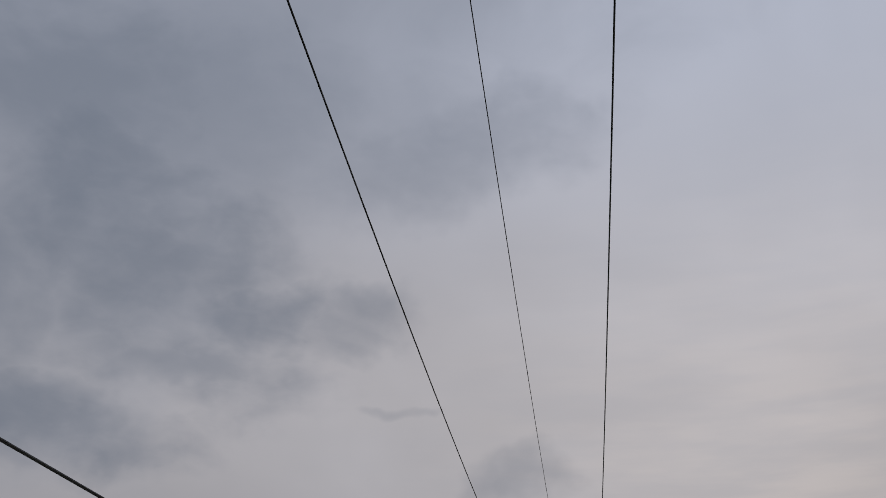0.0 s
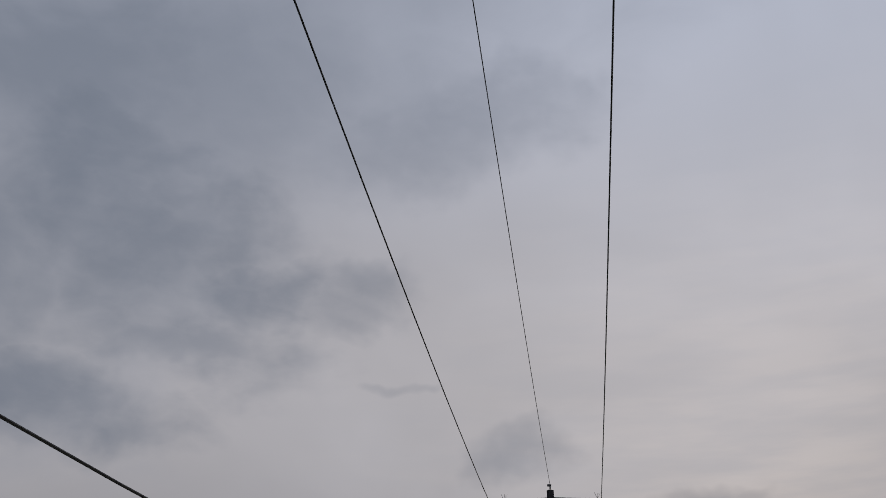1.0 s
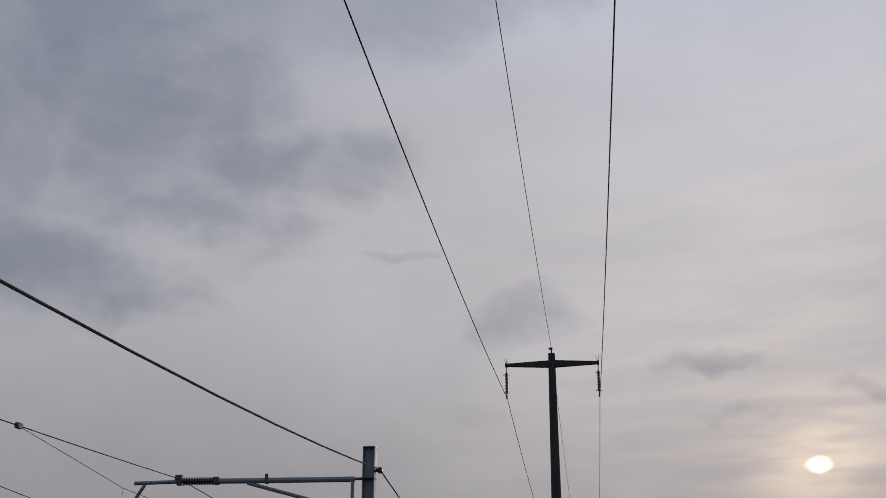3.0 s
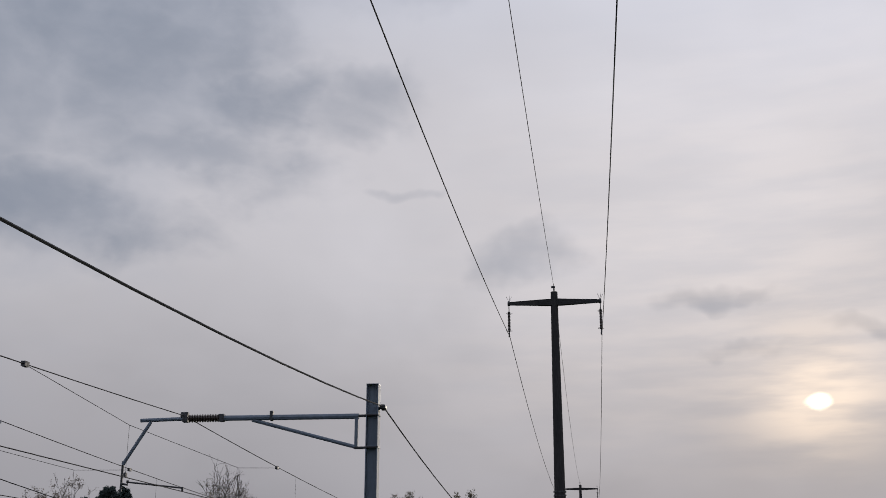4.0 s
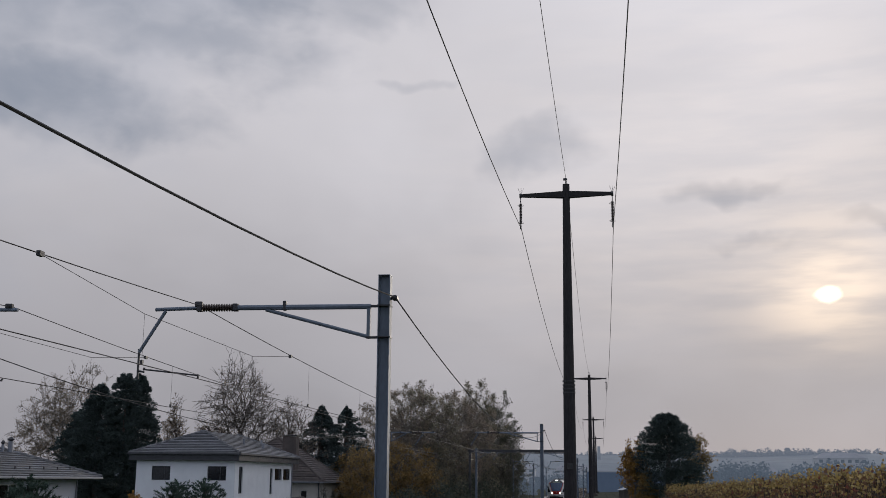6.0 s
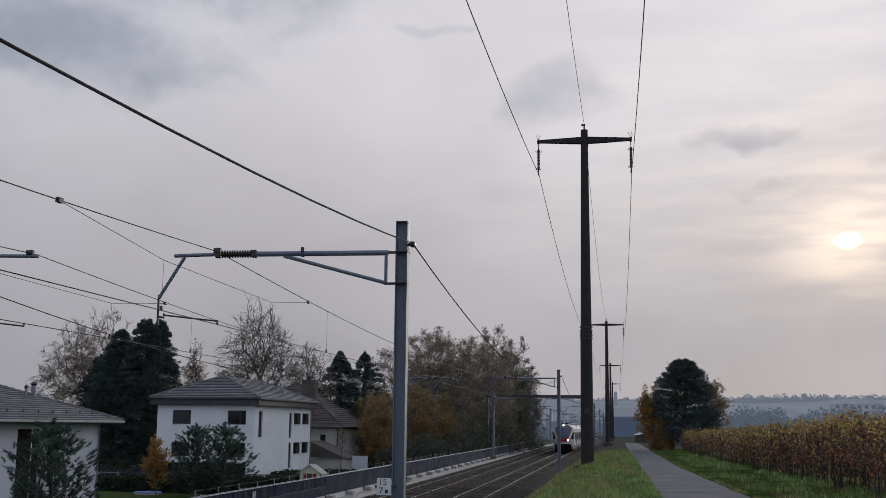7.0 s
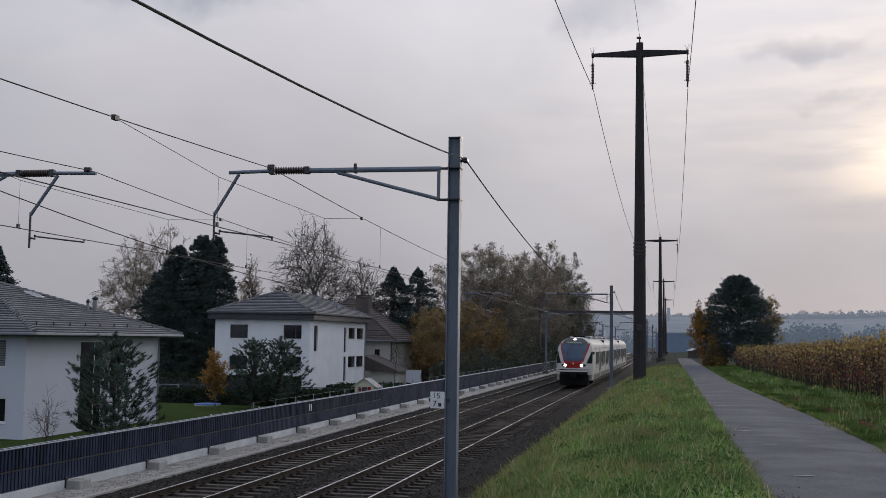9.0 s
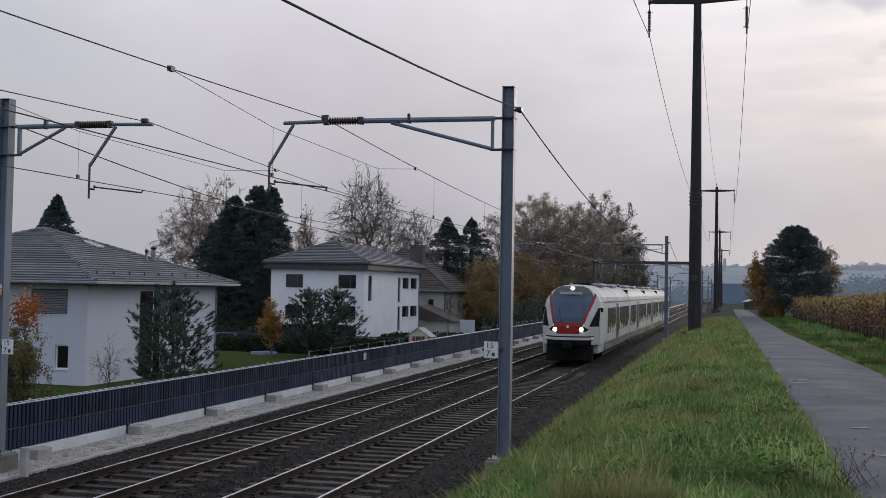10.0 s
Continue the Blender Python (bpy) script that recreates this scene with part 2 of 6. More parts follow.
FENCE = material("anthracite_panel", (0.021, 0.030, 0.060), 0.75, vary=0.2, scale=0.8, grain=25, bump=0.1, tint=(0.015, 0.021, 0.043), per_object=0.3, spec=0.12)
FENCE_CAP = material("zinc_cap", (0.40, 0.43, 0.48), 0.6, metal=0.0, vary=0.15, scale=2, grain=20, bump=0.05, spec=0.3)
MAST = material("blue_grey_mast_paint", (0.125, 0.155, 0.205), 0.55, vary=0.15, scale=1.2, grain=20, bump=0.08, tint=(0.105, 0.130, 0.170), stretch=(1, 1, 0.3))
WEATHERED = material("weathered_concrete", (0.17, 0.16, 0.148), 0.95, vary=0.35, scale=2.5, grain=30, bump=0.5, tint=(0.10, 0.094, 0.086))
STEEL = material("galvanised_steel", (0.24, 0.26, 0.30), 0.5, metal=0.5, vary=0.2, scale=3, grain=30, bump=0.1)
DARK_STEEL = material("dark_fitting", (0.045, 0.045, 0.05), 0.5, metal=0.4, vary=0.2, scale=6, grain=40, bump=0.1)
INSULATOR = material("brown_porcelain", (0.055, 0.040, 0.036), 0.3, vary=0.2, scale=8, grain=40, bump=0.05)
WIRE = material("weathered_wire", (0.018, 0.018, 0.020), 0.8, metal=0.0, vary=0.2, scale=1, grain=30, bump=0)
COPPER = material("dull_copper_wire", (0.035, 0.028, 0.026), 0.7, metal=0.0, vary=0.2, scale=1, grain=30, bump=0)
POLE = material("weathered_pole", (0.026, 0.025, 0.028), 0.85, spec=0.2, vary=0.35, scale=2.0, grain=25, bump=0.4, tint=(0.040, 0.037, 0.038), stretch=(1, 1, 0.15))
RENDER_WHITE = material("white_render", (0.70, 0.72, 0.76), 0.9, vary=0.05, scale=0.6, grain=60, bump=0.15, tint=(0.64, 0.66, 0.70))
RENDER_GREY = material("pale_grey_render", (0.47, 0.50, 0.58), 0.9, vary=0.06, scale=0.5, grain=60, bump=0.15, tint=(0.46, 0.48, 0.54))
RENDER_OLD = material("old_cream_render", (0.48, 0.46, 0.43), 0.9, vary=0.15, scale=0.6, grain=30, bump=0.2)
TILE_GREY = material("grey_roof_tile", (0.115, 0.118, 0.130), 0.5, vary=0.3, scale=0.7, grain=14, bump=0.3, tint=(0.085, 0.088, 0.096), per_object=0.3)
TILE_BROWN = material("brown_roof_tile", (0.085, 0.068, 0.062), 0.85, vary=0.3, scale=0.8, grain=14, bump=0.3, tint=(0.06, 0.05, 0.048), per_object=0.1)
SOFFIT = material("dark_fascia", (0.040, 0.042, 0.050), 0.6, vary=0.15, scale=2, grain=20, bump=0.1)
GUTTER = material("zinc_gutter", (0.20, 0.215, 0.25), 0.5, metal=0.2, vary=0.12, scale=2, grain=20, bump=0.05)
FRAME_DARK = material("dark_window_frame", (0.030, 0.032, 0.038), 0.5, vary=0.1, scale=3, grain=30, bump=0.05)
FRAME_WHITE = material("white_window_frame", (0.70, 0.71, 0.73), 0.5, vary=0.08, scale=3, grain=30, bump=0.05)
BLIND = material("grey_blind", (0.16, 0.17, 0.19), 0.6, vary=0.1, scale=3, grain=30, bump=0.05)
PANE = material("dark_window_glass", (0.010, 0.011, 0.014), 0.06, vary=0.1, scale=1, grain=4, bump=0.0, spec=0.38)
SIGN_WHITE = material("white_sign_enamel", (0.62, 0.64, 0.66), 0.5, vary=0.1, scale=6, grain=40, bump=0.05)
SIGN_INK = material("black_sign_ink", (0.02, 0.02, 0.022), 0.6, vary=0.1, scale=6, grain=40, bump=0)
SIGN_YELLOW = material("yellow_sign", (0.60, 0.42, 0.06), 0.5, vary=0.1, scale=6, grain=40, bump=0)
TRAIN_WHITE = material("train_white_paint", (0.46, 0.455, 0.45), 0.62, vary=0.08, scale=0.8, grain=6, bump=0.03, tint=(0.38, 0.375, 0.365), spec=0.08)
TRAIN_ROOF = material("train_roof_paint", (0.32, 0.32, 0.33), 0.7, vary=0.15, scale=0.7, grain=6, bump=0.05, tint=(0.22, 0.22, 0.23), spec=0.2)
TRAIN_RED = material("train_red_paint", (0.235, 0.018, 0.015), 0.5, spec=0.15, vary=0.08, scale=1.5, grain=8, bump=0.02)
TRAIN_DARK = material("train_underframe", (0.011, 0.011, 0.012), 0.85, spec=0.1, vary=0.3, scale=2, grain=15, bump=0.2)
TRAIN_GLASS = material("train_glass", (0.040, 0.040, 0.043), 0.22, vary=0.1, scale=1, grain=4, bump=0.0, spec=0.3)
TRAIN_BLUE_GLASS = material("train_windscreen", (0.026, 0.050, 0.095), 0.2, vary=0.1, scale=1, grain=4, bump=0.0, spec=0.35)
TRAIN_SKIRT = material("train_skirt_grey", (0.17, 0.17, 0.155), 0.8, vary=0.2, scale=1, grain=8, bump=0.05, tint=(0.12, 0.118, 0.105), spec=0.1)
TRAIN_DOOR = material("train_door_grey", (0.13, 0.13, 0.14), 0.4, vary=0.1, scale=1, grain=8, bump=0.02)
TRAIN_CREAM = material("train_window_art", (0.50, 0.50, 0.40), 0.4, vary=0.1, scale=3, grain=12, bump=0.0)
HEADLIGHT = glowing("headlight_on", (1.0, 0.90, 0.74), 14.0)
DESTINATION = glowing("destination_display", (0.07, 0.095, 0.10), 0.8)
BARK = material("bark", (0.13, 0.115, 0.102), 0.95, vary=0.35, scale=3, grain=25, bump=0.6, tint=(0.14, 0.125, 0.11), stretch=(1, 1, 0.3))
# needle colours are lifted and blued to include distance haze
CONIFER = leafy("conifer_needles", [(0.056, 0.071, 0.074), (0.070, 0.091, 0.089), (0.086, 0.109, 0.101), (0.062, 0.081, 0.080)], 0.95, 0.18, spec=0.0, patches=(0.8, 0.8, 1.1))
PINE = leafy("pine_needles", [(0.036, 0.060, 0.050), (0.055, 0.084, 0.066), (0.078, 0.108, 0.080)], 0.85, 0.1, spec=0.1)
# OAK and OLIVE are raised too, for mist over the wood
OAK = leafy("dull_autumn_leaves", [(0.265, 0.22, 0.18), (0.31, 0.255, 0.20), (0.23, 0.20, 0.17), (0.34, 0.26, 0.18)], 0.85, 0.45)
OLIVE = leafy("olive_autumn_leaves", [(0.215, 0.200, 0.150), (0.255, 0.225, 0.165), (0.185, 0.180, 0.14), (0.285, 0.225, 0.145)], 0.9, 0.45, spec=0.05)
GOLD = leafy("golden_leaves", [(0.30, 0.195, 0.080), (0.23, 0.155, 0.070), (0.36, 0.245, 0.095), (0.20, 0.15, 0.08)], 0.85, 0.4, spec=0.05)
GOLD_BRIGHT = leafy("bright_golden_leaves", [(0.36, 0.20, 0.055), (0.27, 0.135, 0.040), (0.42, 0.25, 0.07), (0.20, 0.125, 0.05)], 0.8, 0.35)
SHRUB = leafy("shrub_leaves", [(0.13, 0.135, 0.055), (0.18, 0.165, 0.070), (0.10, 0.115, 0.050), (0.24, 0.17, 0.07)], 0.8, 0.35)
DARK_OLIVE = leafy("dark_olive_leaves", [(0.105, 0.110, 0.085), (0.130, 0.128, 0.095), (0.090, 0.098, 0.078)], 0.9, 0.4, spec=0.05)
THICKET = leafy("thicket_leaves", [(0.070, 0.085, 0.070), (0.092, 0.105, 0.082), (0.060, 0.074, 0.064), (0.115, 0.115, 0.080)], 0.9, 0.3, spec=0.05)
ORANGE = leafy("orange_leaves", [(0.33, 0.095, 0.018), (0.24, 0.07, 0.015), (0.40, 0.15, 0.03)], 0.8, 0.3)
VINE_GOLD = leafy("golden_vine_leaves", [(0.41, 0.29, 0.095), (0.30, 0.205, 0.075), (0.50, 0.385, 0.17), (0.19, 0.145, 0.065), (0.23, 0.125, 0.06)], 0.85, 0.35, spec=0.1)
VINE_RED = leafy("russet_vine_leaves", [(0.150, 0.088, 0.064), (0.115, 0.085, 0.063), (0.195, 0.105, 0.066), (0.105, 0.088, 0.066), (0.24, 0.066, 0.054), (0.30, 0.23, 0.14)], 0.85, 0.35, spec=0.1)
DARK_BARK = material("dark_bark", (0.075, 0.064, 0.057), 0.95, vary=0.35, scale=3, grain=25, bump=0.6, tint=(0.10, 0.088, 0.08), stretch=(1, 1, 0.3))
VINE_WOOD = material("vine_wood", (0.048, 0.036, 0.030), 0.95, vary=0.35, scale=5, grain=40, bump=0.5)
HEDGE = leafy("hedge_leaves", [(0.022, 0.034, 0.022), (0.032, 0.046, 0.028), (0.042, 0.054, 0.033)], 0.9, 0.15, spec=0.0)

PETAL = leafy("pale_petals", [(0.70, 0.62, 0.22), (0.75, 0.73, 0.62), (0.62, 0.52, 0.16)], 0.7, 0.3)
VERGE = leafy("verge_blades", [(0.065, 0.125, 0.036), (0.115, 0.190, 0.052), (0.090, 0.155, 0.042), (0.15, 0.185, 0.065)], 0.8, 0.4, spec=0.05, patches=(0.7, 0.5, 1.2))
GRIT = leafy("lane_grit", [(0.10, 0.085, 0.070), (0.17, 0.15, 0.13), (0.065, 0.055, 0.045), (0.22, 0.205, 0.185)], 0.95, 0.0, spec=0.05)
WEED = leafy("weed_leaves", [(0.055, 0.115, 0.036), (0.085, 0.155, 0.045), (0.12, 0.18, 0.06)], 0.75, 0.3)

FALLOW = material("fallow_field", (0.085, 0.085, 0.072), 0.95, vary=0.3, scale=0.06, grain=1.5, bump=0.3, spec=0.0, tint=(0.065, 0.070, 0.052))


def far_haze_material(name, base, haze_glow):
    """Something hundreds of metres off; bluish emission stands in for the haze before it."""
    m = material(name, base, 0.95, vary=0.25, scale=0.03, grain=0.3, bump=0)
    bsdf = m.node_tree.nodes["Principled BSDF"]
    bsdf.inputs["Emission Color"].default_value = (*haze_glow, 1)
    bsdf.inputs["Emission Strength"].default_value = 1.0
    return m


# last colour of each: emission painted in as distance haze
FAR_HILL = far_haze_material("far_hillside", (0.035, 0.045, 0.048), (0.082, 0.098, 0.130))
FAR_WOOD = far_haze_material("far_wood", (0.03, 0.035, 0.035), (0.062, 0.080, 0.108))
FAR_WOOD_PALE = far_haze_material("farthest_wood", (0.035, 0.04, 0.045), (0.112, 0.130, 0.165))
FAR_WALL = far_haze_material("far_wall", (0.22, 0.22, 0.23), (0.085, 0.098, 0.122))
FAR_HALL = far_haze_material("far_hall_cladding", (0.035, 0.045, 0.07), (0.030, 0.044, 0.070))
FAR_ROOF = far_haze_material("far_roof", (0.12, 0.12, 0.13), (0.088, 0.100, 0.126))


# ---- mesh helpers ----
def link(name, bm, mat, parent=None, label="", kind="", smooth=False):
    me = bpy.data.meshes.new(name)
    bm.to_mesh(me)
    bm.free()
    if smooth:
        for p in me.polygons:
            p.use_smooth = True
    for m in (mat if isinstance(mat, (list, tuple)) else [mat]):
        me.materials.append(m)
    ob = new(name, me)
    if parent:
        ob.parent = parent
    return tagged(ob, label, kind=kind)


def part(name, bm, mat, parent, label="", kind="", smooth=False):
    return link(name, bm, mat, parent, label, kind, smooth)


def share(name, me, m, parent):
    ob = new(name, me)
    ob.parent = parent
    ob.matrix_basis = m
    return ob


def thing(name, label, category, at=None, group=""):
    ob = new(name)
    ob.empty_display_size = 0.3
    if at is not None:
        ob.matrix_basis = at
    return tagged(ob, label, category, group)


def box(bm, x0, x1, y0, y1, z0, z1, mat=0):
    v = [bm.verts.new((x, y, z)) for z in (z0, z1) for y in (y0, y1) for x in (x0, x1)]
    for f in ((0, 2, 3, 1), (4, 5, 7, 6), (0, 1, 5, 4), (2, 6, 7, 3), (0, 4, 6, 2), (1, 3, 7, 5)):
        bm.faces.new([v[i] for i in f]).material_index = mat
    return bm


def boxed(*size, bevel=0.0):
    bm = box(bmesh.new(), *size)
    if bevel:
        bmesh.ops.bevel(bm, geom=bm.edges[:], offset=bevel, segments=1, affect="EDGES")
    return bm


def tube(bm, points, radii, sides=8, cap=True, mat=0):
    """A round bar along points, with a radius at each."""
    pts = [Vector(p) for p in points]
    rings = []
    for i, p in enumerate(pts):
        d = (pts[min(i + 1, len(pts) - 1)] - pts[max(i - 1, 0)]).normalized()
        a = d.cross(Vector((0, 0, 1)) if abs(d.z) < 0.9 else Vector((1, 0, 0))).normalized()
        b = d.cross(a)
        r = radii[i] if isinstance(radii, (list, tuple)) else radii
        rings.append([bm.verts.new(p + (a * math.cos(k * math.tau / sides) + b * math.sin(k * math.tau / sides)) * r) for k in range(sides)])
    for r0, r1 in zip(rings, rings[1:]):
        for k in range(sides):
            bm.faces.new((r0[k], r0[(k + 1) % sides], r1[(k + 1) % sides], r1[k])).material_index = mat
    if cap and sides > 2:
        bm.faces.new(rings[0][::-1]).material_index = mat
        bm.faces.new(rings[-1]).material_index = mat
    return bm


def tubed(points, radii, sides=8):
    return tube(bmesh.new(), points, radii, sides)


def extrude_profile(profile, y0, y1, steps=1):
    """A closed x-z outline drawn out along y."""
    bm = bmesh.new()
    rings = [[bm.verts.new((x, y0 + (y1 - y0) * i / steps, z)) for x, z in profile] for i in range(steps + 1)]
    n = len(profile)
    for r0, r1 in zip(rings, rings[1:]):
        for k in range(n):
            bm.faces.new((r0[k], r1[k], r1[(k + 1) % n], r0[(k + 1) % n]))
    bm.faces.new(rings[0])
    bm.faces.new(rings[-1][::-1])
    bmesh.ops.recalc_face_normals(bm, faces=bm.faces[:])
    return bm


def raw(name, verts, faces, mats, parent=None, kind="", label="", index=None):
    me = bpy.data.meshes.new(name)
    me.from_pydata(verts, [], faces)
    for m in (mats if isinstance(mats, (list, tuple)) else [mats]):
        me.materials.append(m)
    if index is not None:
        me.polygons.foreach_set("material_index", index)
    ob = new(name, me)
    if parent:
        ob.parent = parent
    return tagged(ob, label, kind=kind)

# ---- ground, lane and railway bed ----
TRACKS = (-7.47, -10.97)
LANE = (0.93, 3.07)


def curve(x, xs, zs):
    return float(np.interp(x, xs, zs))


def lane_z(y):
    return curve(y, [-60, 0, 25, 45, 60, 106, 200, 400, 900], [2.2, 2.15, 2.0, 1.74, 1.58, 1.35, 0.9, 0.0, -1.0])


def verge_z(y):
    return curve(y, [-60, 0, 25, 45, 57, 75, 110, 200, 400, 900], [2.2, 2.12, 2.02, 1.92, 1.90, 1.72, 1.40, 0.8, -0.1, -1.0])


def ground_z(x, y):
    lane = lane_z(y)
    verge = verge_z(y)
    if x < -14.6:
        z = curve(x, [-400, -60, -30, -19, -16.0, -14.6], [2.0, -1.0, -1.3, -1.35, -0.9, -0.35])
    elif x < -4.5:
        z = curve(x, [-14.6, -13.2, -4.5], [-0.33, -0.50, -0.50])
    elif x < LANE[0]:
        toe = -0.40
        k = curve(x, [-4.5, -3.75, -2.9, -2.0, -1.2, -0.3, 0.6, 0.93], [0.0, 0.30, 0.62, 0.83, 0.94, 0.985, 1.0, 0.985])
        z = toe + (verge - toe) * k
        z += 0.05 * noise.noise((x * 0.9, y * 0.35, 0.0)) * min(1, (x + 4.5))
        z = min(z, lane - 0.01 + max(0, (LANE[0] - x)) * 0.2 + 0.35 * max(0, verge - lane)) if x > 0.3 else z
    elif x < LANE[1]:
        z = lane - 0.05
    else:
        z = lane + curve(x, [3.07, 4.0, 6.0, 12, 40, 400], [-0.01, 0.02, 0.12, 0.25, 0.6, 4.0])
        z += 0.06 * noise.noise((x * 0.7, y * 0.4, 5.0)) * min(1, (x - 3.07))
    return z


def make_ground():
    xs = [-1500, -700, -400, -200, -120, -80, -60, -45, -36, -30, -26, -22, -19, -17, -16, -15.2, -14.6, -14.0, -13.2, -12, -10, -8, -6, -5.2, -4.8, -4.5]
    xs += [-4.5 + 0.27 * i for i in range(1, 20)] + [LANE[0] - 0.02, LANE[0], LANE[0] + 0.02, 2.2, LANE[1] - 0.02, LANE[1], LANE[1] + 0.02, 3.6, 4, 4.5, 5, 5.5, 6, 7, 8, 10, 12, 16, 24, 40, 80, 160, 400, 900, 1500]
    xs = sorted(set(round(x, 3) for x in xs))
    ys = [-60, -40, -20, -10, -4] + [0.7 * i for i in range(0, 110)] + [80, 84, 88, 92, 96, 100, 106, 112, 120, 135, 150, 175, 200, 250, 320, 400, 520, 700, 1000, 1600, 2600]
    verts = [(x, y, ground_z(x, y)) for y in ys for x in xs]
    n = len(xs)
    faces, index = [], []
    for j in range(len(ys) - 1):
        for i in range(n - 1):
            faces.append((j * n + i, j * n + i + 1, (j + 1) * n + i + 1, (j + 1) * n + i))
            index.append(2 if ys[j] >= 118 else 1 if xs[i + 1] <= -14.6 else 0)
    ob = raw("ground", verts, faces, [GRASS_SOIL, LAWN, FALLOW], kind="structure", label="grassy bank, meadow and garden lawn under an overcast sky", index=index)
    for p in ob.data.polygons:
        p.use_smooth = True
    return ob


def make_lane():
    bm = bmesh.new()
    ys = [-40, -20, -10] + [1.0 * i for i in range(0, 110)] + [115, 125, 140, 160, 190]
    cols = 9
    rows = []
    for y in ys:
        ragged = [0.07 * noise.noise((7.1, y * 0.8, 0)), 0.09 * noise.noise((2.3, y * 0.7, 4))]
        a, b = LANE[0] + ragged[0], LANE[1] + ragged[1]
        row = []
        for i in range(cols):
            u = i / (cols - 1)
            x = a + (b - a) * u
            row.append(bm.verts.new((x, y, lane_z(y) + 0.035 * (1 - ((x - 2.0) / 1.07) ** 2) + 0.012)))
        rows.append(row)
    for r0, r1 in zip(rows, rows[1:]):
        for i in range(cols - 1):
            bm.faces.new((r0[i], r0[i + 1], r1[i + 1], r1[i]))
    road = link("lane", bm, ASPHALT, kind="structure", label="narrow worn asphalt farm lane with ragged edges", smooth=True)
    rnd = random.Random(4)
    for x, y, w, l in ((1.40, 11.1, 0.24, 0.04), (1.47, 13.4, 0.26, 0.05), (1.45, 17.7, 0.22, 0.05), (1.24, 20.6, 0.30, 0.06), (1.34, 21.3, 0.24, 0.05), (1.30, 30.5, 0.3, 0.08)):
        bm = bmesh.new()
        pts = [(x + math.cos(k * math.tau / 9) * w / 2 * rnd.uniform(0.6, 1.1), y + math.sin(k * math.tau / 9) * l * rnd.uniform(0.6, 1.2)) for k in range(9)]
        bm.faces.new([bm.verts.new((px, py, lane_z(py) + 0.035 * (1 - ((px - 2.0) / 1.07) ** 2) + 0.018)) for px, py in pts])
        part("repair_patch", bm, PATCH, road, "pale worn repair patch")
    return road


def make_bed():
    outline = [(-13.75, -0.60), (-13.70, -0.33), (-13.1, -0.28), (-12.5, -0.205), (-9.6, -0.205), (-9.2, -0.26), (-8.9, -0.205), (-6.0, -0.205), (-5.75, -0.24), (-4.62, -0.46), (-4.48, -0.62)]
    bm = bmesh.new()
    ys = [-40, -20, 0] + [5 + 0.5 * i for i in range(150)] + [82, 90, 100, 120, 150, 200, 300, 450, 700]
    pts = []
    for (x0, z0), (x1, z1) in zip(outline, outline[1:]):
        steps = max(1, round((x1 - x0) / 0.25))
        pts += [(x0 + (x1 - x0) * i / steps, z0 + (z1 - z0) * i / steps) for i in range(steps)]
    pts.append(outline[-1])
    rows = [[bm.verts.new((x, y, z + 0.035 * noise.noise((x * 3, y * 3, 0)))) for x, z in pts] for y in ys]
    for r0, r1 in zip(rows, rows[1:]):
        for i in range(len(pts) - 1):
            bm.faces.new((r0[i], r0[i + 1], r1[i + 1], r1[i]))
    bed = link("ballast_bed", bm, BALLAST, kind="structure", label="dark stone ballast bed under the two tracks", smooth=True)
    bm = bmesh.new()
    ys = [-40, 0, 10] + [12 + 0.6 * i for i in range(110)] + [90, 120, 180, 300, 500]
    rows = [[bm.verts.new((x, y, z + 0.015 * noise.noise((x * 5, y * 2, 3)))) for x, z in ((-14.7, -0.235), (-14.4, -0.23), (-14.15, -0.235), (-13.95, -0.245), (-13.80, -0.255), (-13.70, -0.30))] for y in ys]
    for r0, r1 in zip(rows, rows[1:]):
        for i in range(5):
            bm.faces.new((r0[i], r0[i + 1], r1[i + 1], r1[i]))
    link("gravel_strip", bm, PALE_GRAVEL, kind="structure", label="strip of pale gravel beside the noise barrier", smooth=True)
    link("kerb", boxed(-13.745, -13.665, -40, 300, -0.55, -0.262, bevel=0.012), CONCRETE, kind="structure", label="low concrete kerb between gravel strip and ballast")
    return bed


def pebbles(name, label, mat, count, place, size, seed):
    """Loose stones, each a small uneven octahedron."""
    rnd = np.random.RandomState(seed)
    base = np.array([(1, 0, 0), (-1, 0, 0), (0, 1, 0), (0, -1, 0), (0, 0, 1), (0, 0, -1)], float)
    tri = np.array([(0, 2, 4), (2, 1, 4), (1, 3, 4), (3, 0, 4), (2, 0, 5), (1, 2, 5), (3, 1, 5), (0, 3, 5)])
    centres = np.array([place(rnd) for _ in range(count)])
    s = rnd.uniform(size[0], size[1], (count, 1, 1))
    shape = base[None] * rnd.uniform(0.55, 1.15, (count, 6, 1)) * s
    a = rnd.uniform(0, math.tau, count)
    c, sn = np.cos(a)[:, None], np.sin(a)[:, None]
    tilt = rnd.uniform(-0.8, 0.8, (count, 1))
    x, y, z = shape[..., 0], shape[..., 1], shape[..., 2] * 0.8
    x, z = x * np.cos(tilt) - z * np.sin(tilt), x * np.sin(tilt) + z * np.cos(tilt)
    x, y = x * c - y * sn, x * sn + y * c
    verts = np.stack([x, y, z], -1) + centres[:, None]
    faces = (tri[None] + (np.arange(count) * 6)[:, None, None]).reshape(-1, 3)
    return tagged(raw(name, verts.reshape(-1, 3).tolist(), faces.tolist(), mat, kind="stuff"), label, "gravel")


